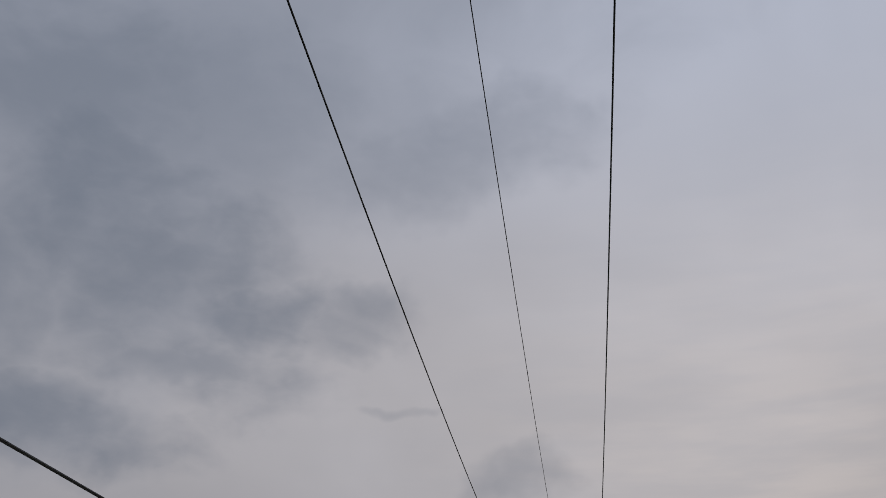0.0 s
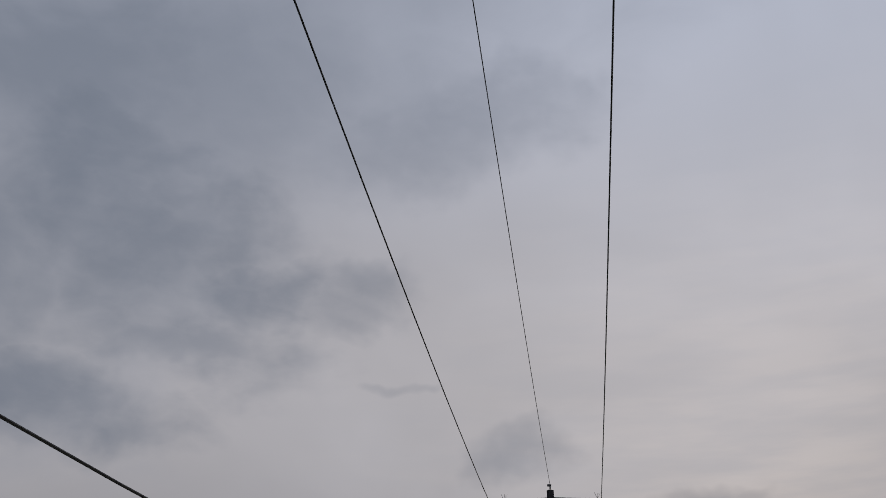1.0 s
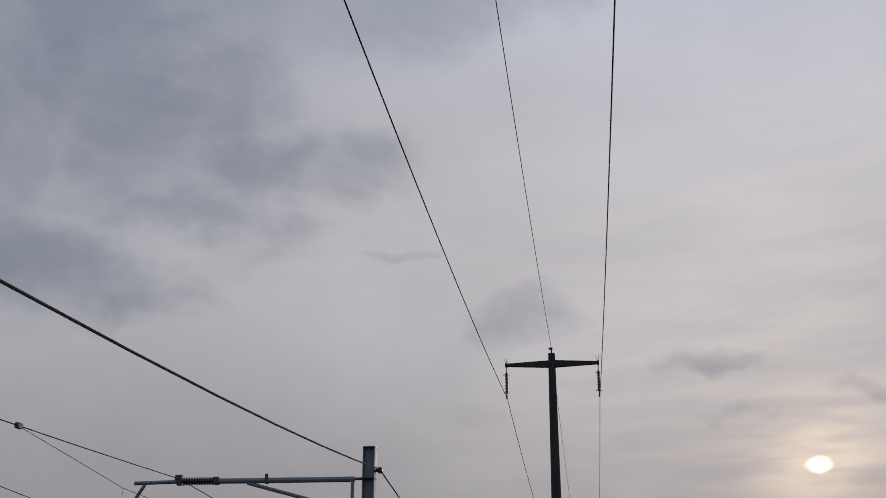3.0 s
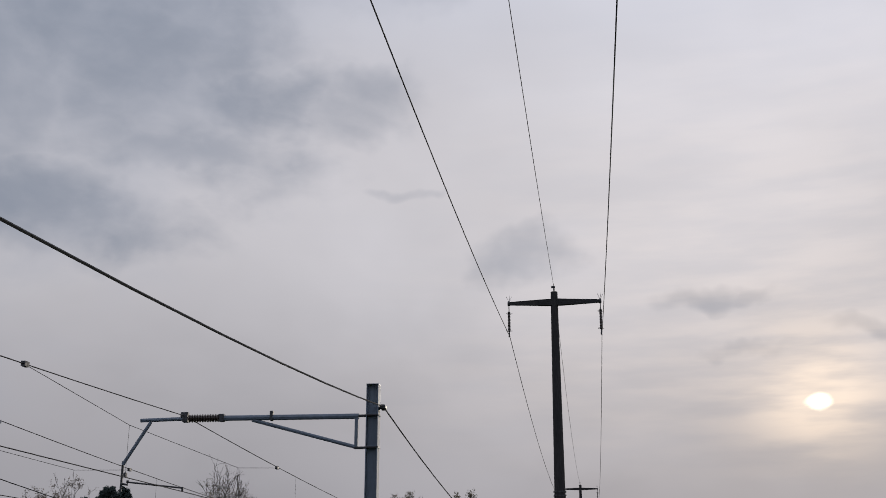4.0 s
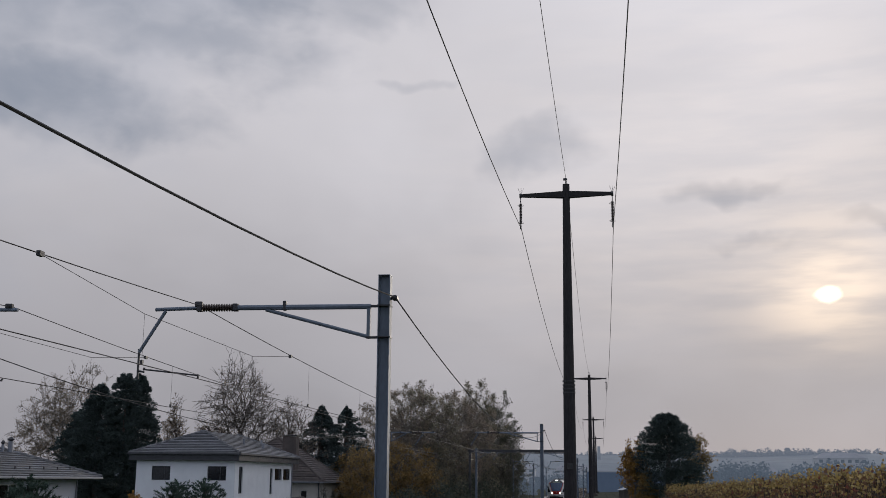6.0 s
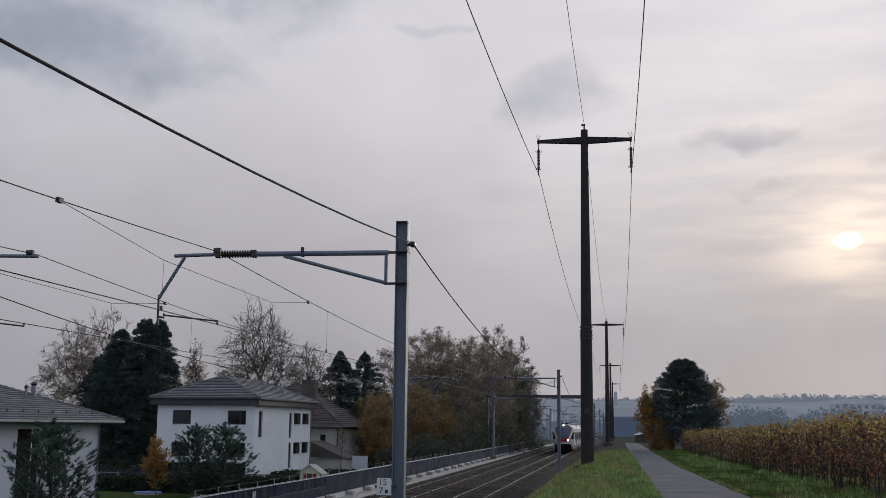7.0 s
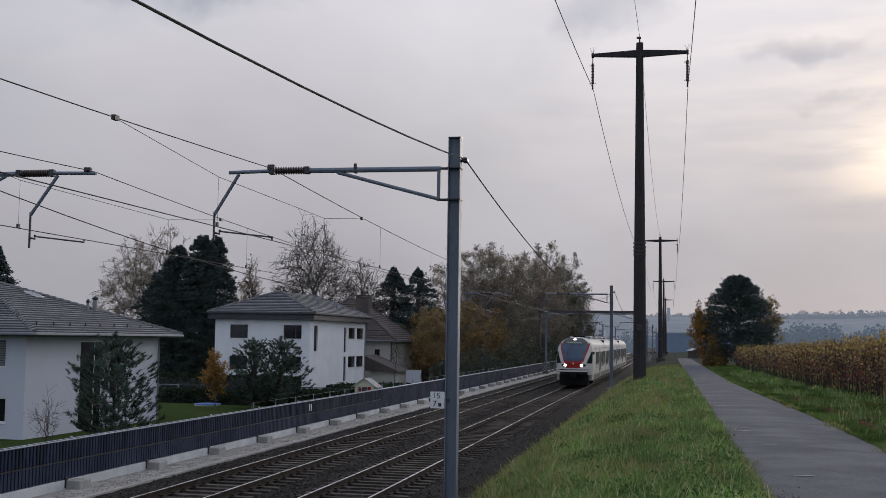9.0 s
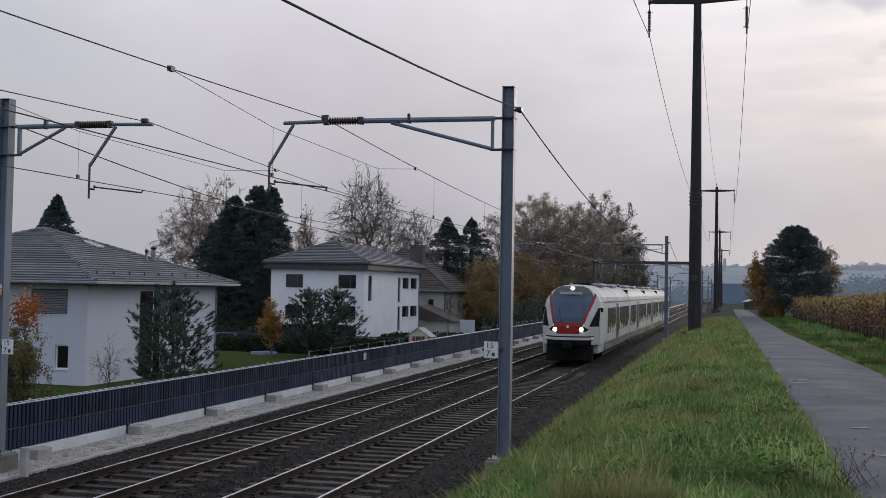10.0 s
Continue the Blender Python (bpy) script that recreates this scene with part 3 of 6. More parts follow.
def bed_spot(rnd):
    y = 9 + 60 * rnd.rand() ** 1.6
    x = rnd.uniform(-13.62, -4.4)
    z = np.interp(x, [-13.65, -13.1, -12.5, -6.0, -5.75, -4.62, -4.4], [-0.33, -0.28, -0.21, -0.21, -0.25, -0.46, -0.34])
    return x, y, z + rnd.uniform(-0.01, 0.03)


def strip_spot(rnd):
    y = 14 + 45 * rnd.rand() ** 1.5
    x = rnd.uniform(-14.65, -13.76)
    return x, y, np.interp(x, [-14.7, -14.0, -13.75], [-0.235, -0.24, -0.26]) + rnd.uniform(-0.005, 0.015)


make_ground()
make_lane()
make_bed()


def make_track(cx, label):
    track = thing("railway_track", label, "railway track", pose(cx, 0, 0), "parallel railway tracks")
    foot = [(-0.07, -0.160), (0.07, -0.160), (0.07, -0.150), (0.012, -0.130), (0.012, -0.045), (0.034, -0.036), (0.034, -0.004), (-0.034, -0.004), (-0.034, -0.036), (-0.012, -0.045), (-0.012, -0.130), (-0.07, -0.150)]
    for s in (-0.7525, 0.7525):
        rail = part("rail", extrude_profile([(x + s, z) for x, z in foot], -40, 600), RAIL_SIDE, track)
        part("rail_head", boxed(s - 0.028, s + 0.028, -40, 600, -0.006, 0.0), RAIL_TOP, rail, "shiny worn running surface")
    bm = bmesh.new()
    box(bm, -1.3, 1.3, -0.115, 0.115, -0.30, -0.165)
    box(bm, -0.9, -0.6, -0.13, 0.13, -0.165, -0.150)
    box(bm, 0.6, 0.9, -0.13, 0.13, -0.165, -0.150)
    me = bpy.data.meshes.new("sleeper")
    bm.to_mesh(me)
    bm.free()
    me.materials.append(SLEEPER)
    return track, me


track_sets = [make_track(TRACKS[0], "near railway track, shiny rails on concrete sleepers"), make_track(TRACKS[1], "second railway track, shiny rails on concrete sleepers")]

# ---- overhead line ----
SPAN = 55.0
SUPPORTS = [-35.0, 20.0, 75.0, 130.0, 185.0, 240.0, 295.0]


def h_beam(w, h0, h1, web=0.010, flange=0.014):
    """A rolled H section standing upright; the flanges face along x."""
    a, b, t = w / 2, web / 2, flange
    outline = [(-a, -a), (-a + t, -a), (-a + t, -b), (a - t, -b), (a - t, -a), (a, -a), (a, a), (a - t, a), (a - t, b), (-a + t, b), (-a + t, a), (-a, a)]
    bm = bmesh.new()
    low, top = [[bm.verts.new((x, y, z)) for x, y in outline] for z in (h0, h1)]
    n = len(outline)
    for k in range(n):
        bm.faces.new((low[k], low[(k + 1) % n], top[(k + 1) % n], top[k]))
    bm.faces.new(low[::-1])
    bm.faces.new(top)
    return bm


def ribbed(bm, x0, x1, z, r, n, y=0.0):
    """A ribbed insulator lying along x."""
    pts, rad = [], []
    for i in range(n):
        u = x0 + (x1 - x0) * i / n
        d = (x1 - x0) / n
        pts += [(u, y, z), (u + d * 0.3, y, z), (u + d * 0.5, y, z), (u + d * 0.8, y, z)]
        rad += [r * 0.55, r, r, r * 0.55]
    return tube(bm, pts, rad, 10)


def make_mast(side, foot, label):
    """A catenary mast with its cantilever. side -1: the arm reaches to -x. Origin at rail level beside the mast."""
    s = side
    mast = thing("catenary_mast", label, "catenary mast", group="masts along the railway")
    w = 0.22
    part("post", h_beam(w, foot, 7.30), MAST, mast)
    part("base_plate", boxed(-0.26, 0.26, -0.24, 0.24, foot, foot + 0.035, bevel=0.006), STEEL, mast)
    part("foundation", boxed(-0.30, 0.30, -0.30, 0.30, foot - 0.75, foot, bevel=0.02), WEATHERED, mast, "rough concrete footing block")
    for bx in (-0.2, 0.2):
        for by in (-0.18, 0.18):
            part("anchor_bolt", tubed([(bx, by, foot + 0.03), (bx, by, foot + 0.11)], 0.018, 6), DARK_STEEL, mast)
    reach = s * 4.42 if s < 0 else s * 3.30
    ins0, ins1 = (s * 2.9, s * 3.5) if s < 0 else (s * 1.68, s * 2.30)
    join = s * 4.22 if s < 0 else s * 2.48
    knee = s * 4.70 if s < 0 else s * 1.92
    tip = s * 3.53 if s < 0 else s * 3.12
    brace = s * 2.26 if s < 0 else s * 1.34
    arm = part("cantilever", tubed([(s * 0.26, 0, 6.735), (ins0, 0, 6.745)], 0.050, 8), MAST, mast)
    part("outer_tube", tubed([(ins1, 0, 6.75), (reach, 0, 6.73)], 0.036, 8), MAST, arm)
    part("insulator", ribbed(bmesh.new(), ins0, ins1, 6.75, 0.075, 12), INSULATOR, arm, "ribbed brown insulator")
    part("end_fitting", boxed(min(ins0, ins0 - s * 0.1), max(ins0, ins0 - s * 0.1), -0.06, 0.06, 6.68, 6.82, bevel=0.01), DARK_STEEL, arm)
    part("end_fitting", boxed(min(ins1, ins1 + s * 0.1), max(ins1, ins1 + s * 0.1), -0.06, 0.06, 6.68, 6.82, bevel=0.01), DARK_STEEL, arm)
    part("wire_saddle", boxed(s * 3.57 - 0.07, s * 3.57 + 0.07, -0.05, 0.05, 6.77, 6.87, bevel=0.012) if s < 0 else boxed(s * 3.12 - 0.07, s * 3.12 + 0.07, -0.05, 0.05, 6.76, 6.85, bevel=0.012), DARK_STEEL, arm)
    part("clamp", boxed(s * 1.9 - 0.03, s * 1.9 + 0.03, -0.05, 0.05, 6.68, 6.86, bevel=0.008) if s < 0 else boxed(s * 0.9 - 0.03, s * 0.9 + 0.03, -0.05, 0.05, 6.68, 6.86, bevel=0.008), DARK_STEEL, arm)
    part("hanger", boxed(s * 0.30 - 0.03, s * 0.30 + 0.03, -0.035, 0.035, 6.14, 6.72), MAST, mast)
    part("brace", tubed([(s * 0.29, 0, 6.17), (brace, 0, 6.70)], 0.034, 8), MAST, mast)
    for z in (6.74, 6.16):
        part("bracket", boxed(min(s * 0.1, s * 0.34), max(s * 0.1, s * 0.34), -0.04, 0.04, z - 0.02, z + 0.02, bevel=0.006), DARK_STEEL, mast)
        part("band", boxed(-0.122, 0.122, -0.122, 0.122, z - 0.012, z + 0.012), DARK_STEEL, mast)
    drop = part("drop_tube", tubed([(join, 0, 6.70), (knee, 0, 5.92)], 0.034, 8), MAST, mast)
    part("drop_rod", tubed([(knee, 0, 5.98), (knee, 0, 5.42 if s < 0 else 5.27)], 0.022, 6), DARK_STEEL, drop)
    x0 = knee + 0.1
    x1 = x0 + 1.08
    z0 = 5.60 if s < 0 else 5.50
    steady = part("steady_arm", tubed([(x0, 0, z0), (x1, 0, z0 - 0.12)], 0.017, 6), DARK_STEEL, mast)
    part("registration_clip", tubed([(knee, 0, z0 - 0.03), (x0 + 0.02, 0, z0 - 0.05), (x0 + 0.02, 0, z0 + 0.03)], 0.024, 6), DARK_STEEL, steady)
    part("contact_clip", tubed([(x1, 0, z0 - 0.10), (x1, 0, 5.42)], 0.020, 6), DARK_STEEL, steady)
    hook = -s * 0.19
    part("feeder_bracket", tubed([(-s * 0.08, 0, 6.86), (hook, 0, 6.91)], 0.028, 6), DARK_STEEL, mast)
    part("feeder_clamp", boxed(hook - 0.05, hook + 0.05, -0.10, 0.10, 6.84, 6.93, bevel=0.02), DARK_STEEL, mast)
    part("top_cap", boxed(-0.115, 0.115, -0.115, 0.115, 7.30, 7.312), STEEL, mast)
    return mast


def digits(text, size, parent, x, y, z, mat):
    data = bpy.data.curves.new("number", "FONT")
    data.body, data.size, data.extrude, data.align_x, data.align_y = text, size, 0.002, "CENTER", "CENTER"
    data.materials.append(mat)
    ob = new("number", data)
    ob.parent = parent
    ob.matrix_basis = pose(x, y, z, 90, 0, 0)
    return ob


right_first = make_mast(-1, 0.52, "blue-grey steel catenary mast with cantilever arm on a grassy bank")
right_first.matrix_basis = pose(-3.90, 20.0, 0)
for yy in SUPPORTS:
    if yy != 20.0:
        copy_thing(right_first, pose(-3.90, yy, 0))
left_first = make_mast(1, 0.10, "blue-grey steel catenary mast with cantilever arm beside the noise barrier")
left_first.matrix_basis = pose(-14.30, 19.8, 0)
for yy in SUPPORTS:
    if yy != 20.0:
        copy_thing(left_first, pose(-14.30, yy, 0))

# kilometre plates and a yellow tag
def make_plate(x, y, z):
    plate = thing("kilometre_plate", "small white enamel kilometre plate fixed to the mast", "sign", pose(x, y, z), "kilometre plates")
    part("plate", boxed(-0.13, 0.13, -0.006, 0.006, -0.15, 0.15, bevel=0.004), SIGN_WHITE, plate)
    part("bracket", boxed(-0.16, 0.22, 0.007, 0.025, -0.03, 0.03), DARK_STEEL, plate)
    digits("15", 0.15, plate, -0.02, -0.009, 0.075, SIGN_INK)
    digits("7", 0.15, plate, -0.05, -0.009, -0.07, SIGN_INK)
    part("small_writing", boxed(0.02, 0.075, -0.012, -0.006, -0.115, -0.05), SIGN_INK, plate)
    return plate


make_plate(-4.15, 19.90, 2.50)
make_plate(-14.03, 19.66, 2.27)
tag = thing("mast_tag", "small yellow and white warning tag on the mast", "sign", pose(-14.30, 19.67, 3.42))
part("plate", boxed(-0.09, 0.09, -0.01, 0.0, -0.10, 0.02), SIGN_YELLOW, tag)
part("upper_plate", boxed(-0.09, 0.09, -0.01, 0.0, 0.03, 0.10), SIGN_WHITE, tag)
part("writing", boxed(-0.05, 0.05, -0.014, -0.01, -0.06, -0.03), SIGN_INK, tag)


def sag(y0, y1, z0, z1, depth, n=24):
    return [(y0 + (y1 - y0) * i / n, z0 + (z1 - z0) * i / n - depth * 4 * (i / n) * (1 - i / n)) for i in range(n + 1)]


def span_wire(name, label, x, spans, z, depth, r, mat, sides=5):
    bm = bmesh.new()
    pts = []
    for y0, y1 in zip(spans, spans[1:]):
        pts += [(x, y, zz) for y, zz in sag(y0, y1, z, z, depth)][: None if y1 == spans[-1] else -1]
    tube(bm, pts, r, sides, cap=True)
    return tagged(link(name, bm, mat), label, "overhead wire")


span_wire("feeder_wire", "thick dark feeder wire slung from mast to mast", -3.71, SUPPORTS, 6.90, 1.32, 0.0135, WIRE)
span_wire("feeder_wire", "thick dark feeder wire slung from mast to mast", -14.49, SUPPORTS, 6.90, 1.35, 0.0135, WIRE)


def make_catenary(cx, label):
    line = thing("overhead_line", label, "overhead line", group="overhead lines over the tracks")
    z0 = 6.80
    bm = bmesh.new()
    pts = []
    for y0, y1 in zip(SUPPORTS, SUPPORTS[1:]):
        pts += [(cx, y, z) for y, z in sag(y0, y1, z0, z0, 0.60)][: None if y1 == SUPPORTS[-1] else -1]
    part("messenger_wire", tube(bm, pts, 0.0090, 5), COPPER, line)
    pts = []
    for i, y in enumerate(SUPPORTS):
        pts.append((cx + (0.04 if i % 2 else -0.2), y, 5.42))
    part("contact_wire", tubed(pts, 0.0085, 5), COPPER, line)
    for y in SUPPORTS[:4]:
        pts = [(cx, y - 6.1, 6.56), (cx, y - 2.5, 6.27), (cx, y + 3.4, 6.21), (cx, y + 6.4, 6.53)]
        part("stitch_wire", tubed(pts, 0.0052, 4), COPPER, line)
        for p in (pts[0], pts[3]):
            part("clamp", boxed(cx - 0.03, cx + 0.03, p[1] - 0.06, p[1] + 0.06, p[2] - 0.03, p[2] + 0.04), DARK_STEEL, line)
        for p in pts[1:3]:
            part("dropper", tubed([(cx, p[1], p[2]), (cx, p[1], 5.43)], 0.003, 4), COPPER, line)
            part("dropper_clamp", boxed(cx - 0.02, cx + 0.02, p[1] - 0.03, p[1] + 0.03, 5.43, 5.50), DARK_STEEL, line)
        for k in (8.2, 14.5, 20.5, 27.5, 34.5, 40.0):
            t = k / SPAN
            top = z0 - 0.60 * 4 * t * (1 - t)
            part("dropper", tubed([(cx, y + k, top), (cx, y + k, 5.43)], 0.003, 4), COPPER, line)
            part("dropper_clamp", boxed(cx - 0.02, cx + 0.02, y + k - 0.03, y + k + 0.03, 5.43, 5.50), DARK_STEEL, line)
    return line


make_catenary(TRACKS[0] + 0.0, "copper catenary wires with droppers over the near track")
make_catenary(TRACKS[1] - 0.2, "copper catenary wires with droppers over the second track")

# gantry over the tracks, far down the line
gantry = thing("gantry", "dark steel signal gantry spanning the tracks", "gantry")
for gx in (-16.2, -3.9):
    part("leg", boxed(gx - 0.14, gx + 0.14, 139.86, 140.14, -0.4, 7.35), DARK_STEEL, gantry)
part("beam", boxed(-16.4, -3.7, 139.8, 140.2, 7.05, 7.40), DARK_STEEL, gantry)
for gx in (-11.1, -7.4):
    part("drop_post", boxed(gx - 0.05, gx + 0.05, 139.95, 140.05, 5.6, 7.05), DARK_STEEL, gantry)


# ---- power line on tall poles ----
def make_pole():
    pole = thing("power_pole", "tall dark tapered pole with a T crossarm and long insulators", "power pole", group="power poles along the lane")
    part("lower_shaft", tubed([(0, 0, -0.6), (0, 0, 0.0), (0, 0, 6.35)], [0.315, 0.31, 0.275], 12), POLE, pole, smooth=False)
    part("upper_shaft", tubed([(0, 0, 6.3), (0, 0, 16.25)], [0.262, 0.170], 12), POLE, pole)
    for z in (5.92, 6.10, 6.28, 6.46):
        part("collar", tubed([(0, 0, z), (0, 0, z + 0.05)], 0.284, 12), DARK_STEEL, pole)
        for a in range(6):
            bx, by = math.cos(a * math.pi / 3) * 0.282, math.sin(a * math.pi / 3) * 0.282
            part("bolt", boxed(bx - 0.022, bx + 0.022, by - 0.022, by + 0.022, z - 0.02, z + 0.07), DARK_STEEL, pole)
    part("foundation", boxed(-0.62, 0.62, -0.5, 0.5, -0.7, -0.06, bevel=0.03), SLEEPER, pole, "low weathered footing slab")
    part("number_plate", boxed(-0.13, 0.13, -0.335, -0.325, 2.35, 2.62), DARK_STEEL, pole, "weathered pale plate")
    part("number_bar", boxed(-0.09, 0.09, -0.341, -0.336, 2.45, 2.52), SIGN_INK, pole)
    arm = bmesh.new()
    for s in (-1, 1):
        x = [0, s * 2.25]
        h = [0.17, 0.075]
        v = []
        for xi, hi in zip(x, h):
            v.append([arm.verts.new((xi, dy, 15.72 + dz)) for dy, dz in ((-hi * 0.8, -hi), (hi * 0.8, -hi), (hi * 0.8, hi), (-hi * 0.8, hi))])
        for k in range(4):
            arm.faces.new((v[0][k], v[0][(k + 1) % 4], v[1][(k + 1) % 4], v[1][k]))
        arm.faces.new(v[1])
    bmesh.ops.recalc_face_normals(arm, faces=arm.faces[:])
    part("crossarm", arm, POLE, pole)
    for s in (-1, 1):
        x = s * 2.26
        part("arm_end", tubed([(x - s * 0.06, 0, 15.72), (x + s * 0.06, 0, 15.72)], 0.12, 8), DARK_STEEL, pole)
        pts, rad = [], []
        for i in range(14):
            z = 15.30 - i * 0.075
            pts += [(x, 0, z), (x, 0, z - 0.03)]
            rad += [0.075, 0.05]
        ins = part("insulator", tubed(pts, rad, 8), INSULATOR, pole, "long ribbed insulator")
        part("link", tubed([(x, 0, 15.66), (x, 0, 15.28)], 0.025, 6), DARK_STEEL, ins)
        part("wire_clamp", tubed([(x, 0, 14.28), (x, 0, 14.02)], [0.03, 0.05], 6), DARK_STEEL, ins)
        for z, r in ((15.22, 0.15), (14.34, 0.15)):
            ring = [(x + math.cos(k * math.tau / 12) * r, math.sin(k * math.tau / 12) * r, z) for k in range(11)]
            part("arcing_ring", tubed(ring, 0.012, 4), DARK_STEEL, ins)
        for k in range(5):
            a = k * 1.25
            part("bird_spike", tubed([(x, 0, 15.8), (x + math.cos(a) * 0.16, math.sin(a) * 0.16, 16.10)], 0.006, 3), DARK_STEEL, pole)
    part("earth_wire_post", tubed([(0, 0, 16.2), (0, 0, 16.50)], 0.04, 6), DARK_STEEL, pole)
    part("earth_wire_clamp", boxed(-0.14, 0.06, -0.05, 0.05, 16.46, 16.56, bevel=0.01), DARK_STEEL, pole)
    return pole


POLES = [(-1.48, -46.0, 1.9), (-1.48, 54.0, 1.82), (-1.46, 153.0, 1.55), (-1.66, 250.0, 1.2), (-1.7, 348.0, 0.8)]
first_pole = make_pole()
for i, (px, py, pz) in enumerate(POLES):
    if i == 0:
        first_pole.matrix_basis = pose(px, py, pz)
    else:
        copy_thing(first_pole, pose(px, py, pz))
for dx, dz, r, sagging in ((-2.24, 14.05, 0.0160, 1.9), (2.28, 14.05, 0.0160, 2.05), (0.0, 16.52, 0.0110, 1.8)):
    bm = bmesh.new()
    pts = []
    for (x0, y0, z0), (x1, y1, z1) in zip(POLES, POLES[1:]):
        n = 30
        pts += [(x0 + (x1 - x0) * i / n + dx, y0 + (y1 - y0) * i / n, z0 + dz + (z1 - z0) * i / n - sagging * 4 * (i / n) * (1 - i / n)) for i in range(n)]
    pts.append((POLES[-1][0] + dx, POLES[-1][1], POLES[-1][2] + dz))
    tube(bm, pts, r, 5)
    tagged(link("power_line_wire", bm, WIRE), "thin dark power line wire strung from pole to pole", "overhead wire", "power line wires")


# ---- noise barrier ----
FENCE_X = -14.78


def make_barrier():
    wall = thing("noise_barrier", "low anthracite ribbed noise barrier on a pale concrete plinth", "noise barrier")
    bay, y0 = 4.35, 12.75
    slat = boxed(-0.03, 0.03, -0.05, 0.05, 0.0, 0.52, bevel=0.012)
    me = bpy.data.meshes.new("slat")
    slat.to_mesh(me)
    slat.free()
    me.materials.append(FENCE)
    n = 44
    for i in range(n):
        a, b = y0 + i * bay, y0 + (i + 1) * bay
        part("plinth", boxed(FENCE_X - 0.09, FENCE_X + 0.09, a, b - 0.012, -0.45, 0.0, bevel=0.008), PLINTH, wall)
        part("footing_block", boxed(FENCE_X + 0.095, FENCE_X + 0.50, a - 0.28, a + 0.26, -0.5, -0.01, bevel=0.02), CONCRETE, wall)
        part("post", boxed(FENCE_X + 0.05, FENCE_X + 0.13, a - 0.30, a - 0.20, -0.2, 0.06), DARK_STEEL, wall)
        part("panel", boxed(FENCE_X - 0.06, FENCE_X + 0.035, a + 0.01, b - 0.01, 0.01, 0.955), FENCE, wall)
        part("mid_rail", boxed(FENCE_X + 0.036, FENCE_X + 0.058, a + 0.01, b - 0.01, 0.44, 0.475), FRAME_DARK, wall)
        part("cap", boxed(FENCE_X - 0.085, FENCE_X + 0.105, a, b - 0.01, 0.955, 0.985, bevel=0.006), FENCE_CAP, wall)
        part("cap_bolt", tubed([(FENCE_X, a + 0.1, 0.98), (FENCE_X, a + 0.1, 1.04)], 0.03, 6), FENCE_CAP, wall)
    return wall, me, y0, bay


barrier, slat_mesh, barrier_start, barrier_bay = make_barrier()
stub = thing("marker_post", "short weathered concrete post beside the mast", "post", pose(-13.62, 19.75, -0.35))
part("shaft", boxed(-0.07, 0.07, -0.07, 0.07, 0, 0.62, bevel=0.015), CONCRETE, stub)

# ---- train ----
HALF = 1.42


def body_outline(w=HALF, base=0.55, top=3.92):
    """Cross-section of a car body, from the left sill over the roof to the right sill."""
    pts = [(-w + 0.06, base), (-w, base + 0.35), (-w, 2.75), (-w + 0.05, 3.10)]
    for k in range(1, 7):
        a = math.pi - k * math.pi / 14
        pts.append((math.cos(a) * (w - 0.05), 3.10 + math.sin(a) * (top - 3.10)))
    pts.append((0, top))
    return pts + [(-x, z) for x, z in pts[-2::-1]]


def nose_y(x, z):
    """How far the nose lies behind the foremost point."""
    rake = curve(z, [0.5, 1.2, 1.9, 2.3, 3.0, 3.5, 3.8, 3.92], [0.10, 0.0, 0.05, 0.22, 0.75, 1.25, 1.75, 2.2])
    return rake + 1.25 * (abs(x) / HALF) ** 2.6


def half_at(z):
    return curve(z, [0.55, 0.9, 2.4, 2.75, 3.1, 3.35, 3.55, 3.72, 3.85, 3.92], [1.30, 1.40, 1.42, 1.40, 1.34, 1.22, 1.05, 0.82, 0.5, 0.1])


def front_zone(x, z):
    a = abs(x)
    screen = curve(z, [2.03, 2.4, 3.0, 3.4, 3.8], [0.66, 0.78, 0.98, 1.06, 0.9])
    # open mouth round the coupler, only coloured dark on the nose surface
    if z < 1.22 and a < 1.08:
        return "dark_recess"
    if 1.60 < z < 1.86 and 0.50 < a < curve(z, [1.58, 1.72, 1.86], [0.80, 0.98, 0.76]):
        return "dark_recess"
    if 2.05 < z < 3.32 and a < screen:
        return "windscreen"
    if 3.32 <= z < 3.84 and a < curve(z, [3.3, 3.5, 3.7, 3.84], [1.04, 0.98, 0.80, 0.5]):
        return "display_panel"
    if 1.55 < z <= 3.45 and screen <= a < screen + 0.115 and z > 2.0:
        return "red_panel"
    if 1.50 < z <= 2.05 and a < curve(z, [1.50, 2.05], [0.54, 0.74]):
        return "red_panel"
    if 1.86 < z < 2.76 and curve(z, [1.86, 2.76], [0.98, 1.30]) < a < 1.395:
        return "cab_window"
    if 1.34 < z < 1.40:
        return "dark_recess" if a < 1.2 else "front_shell"
    return "front_shell"


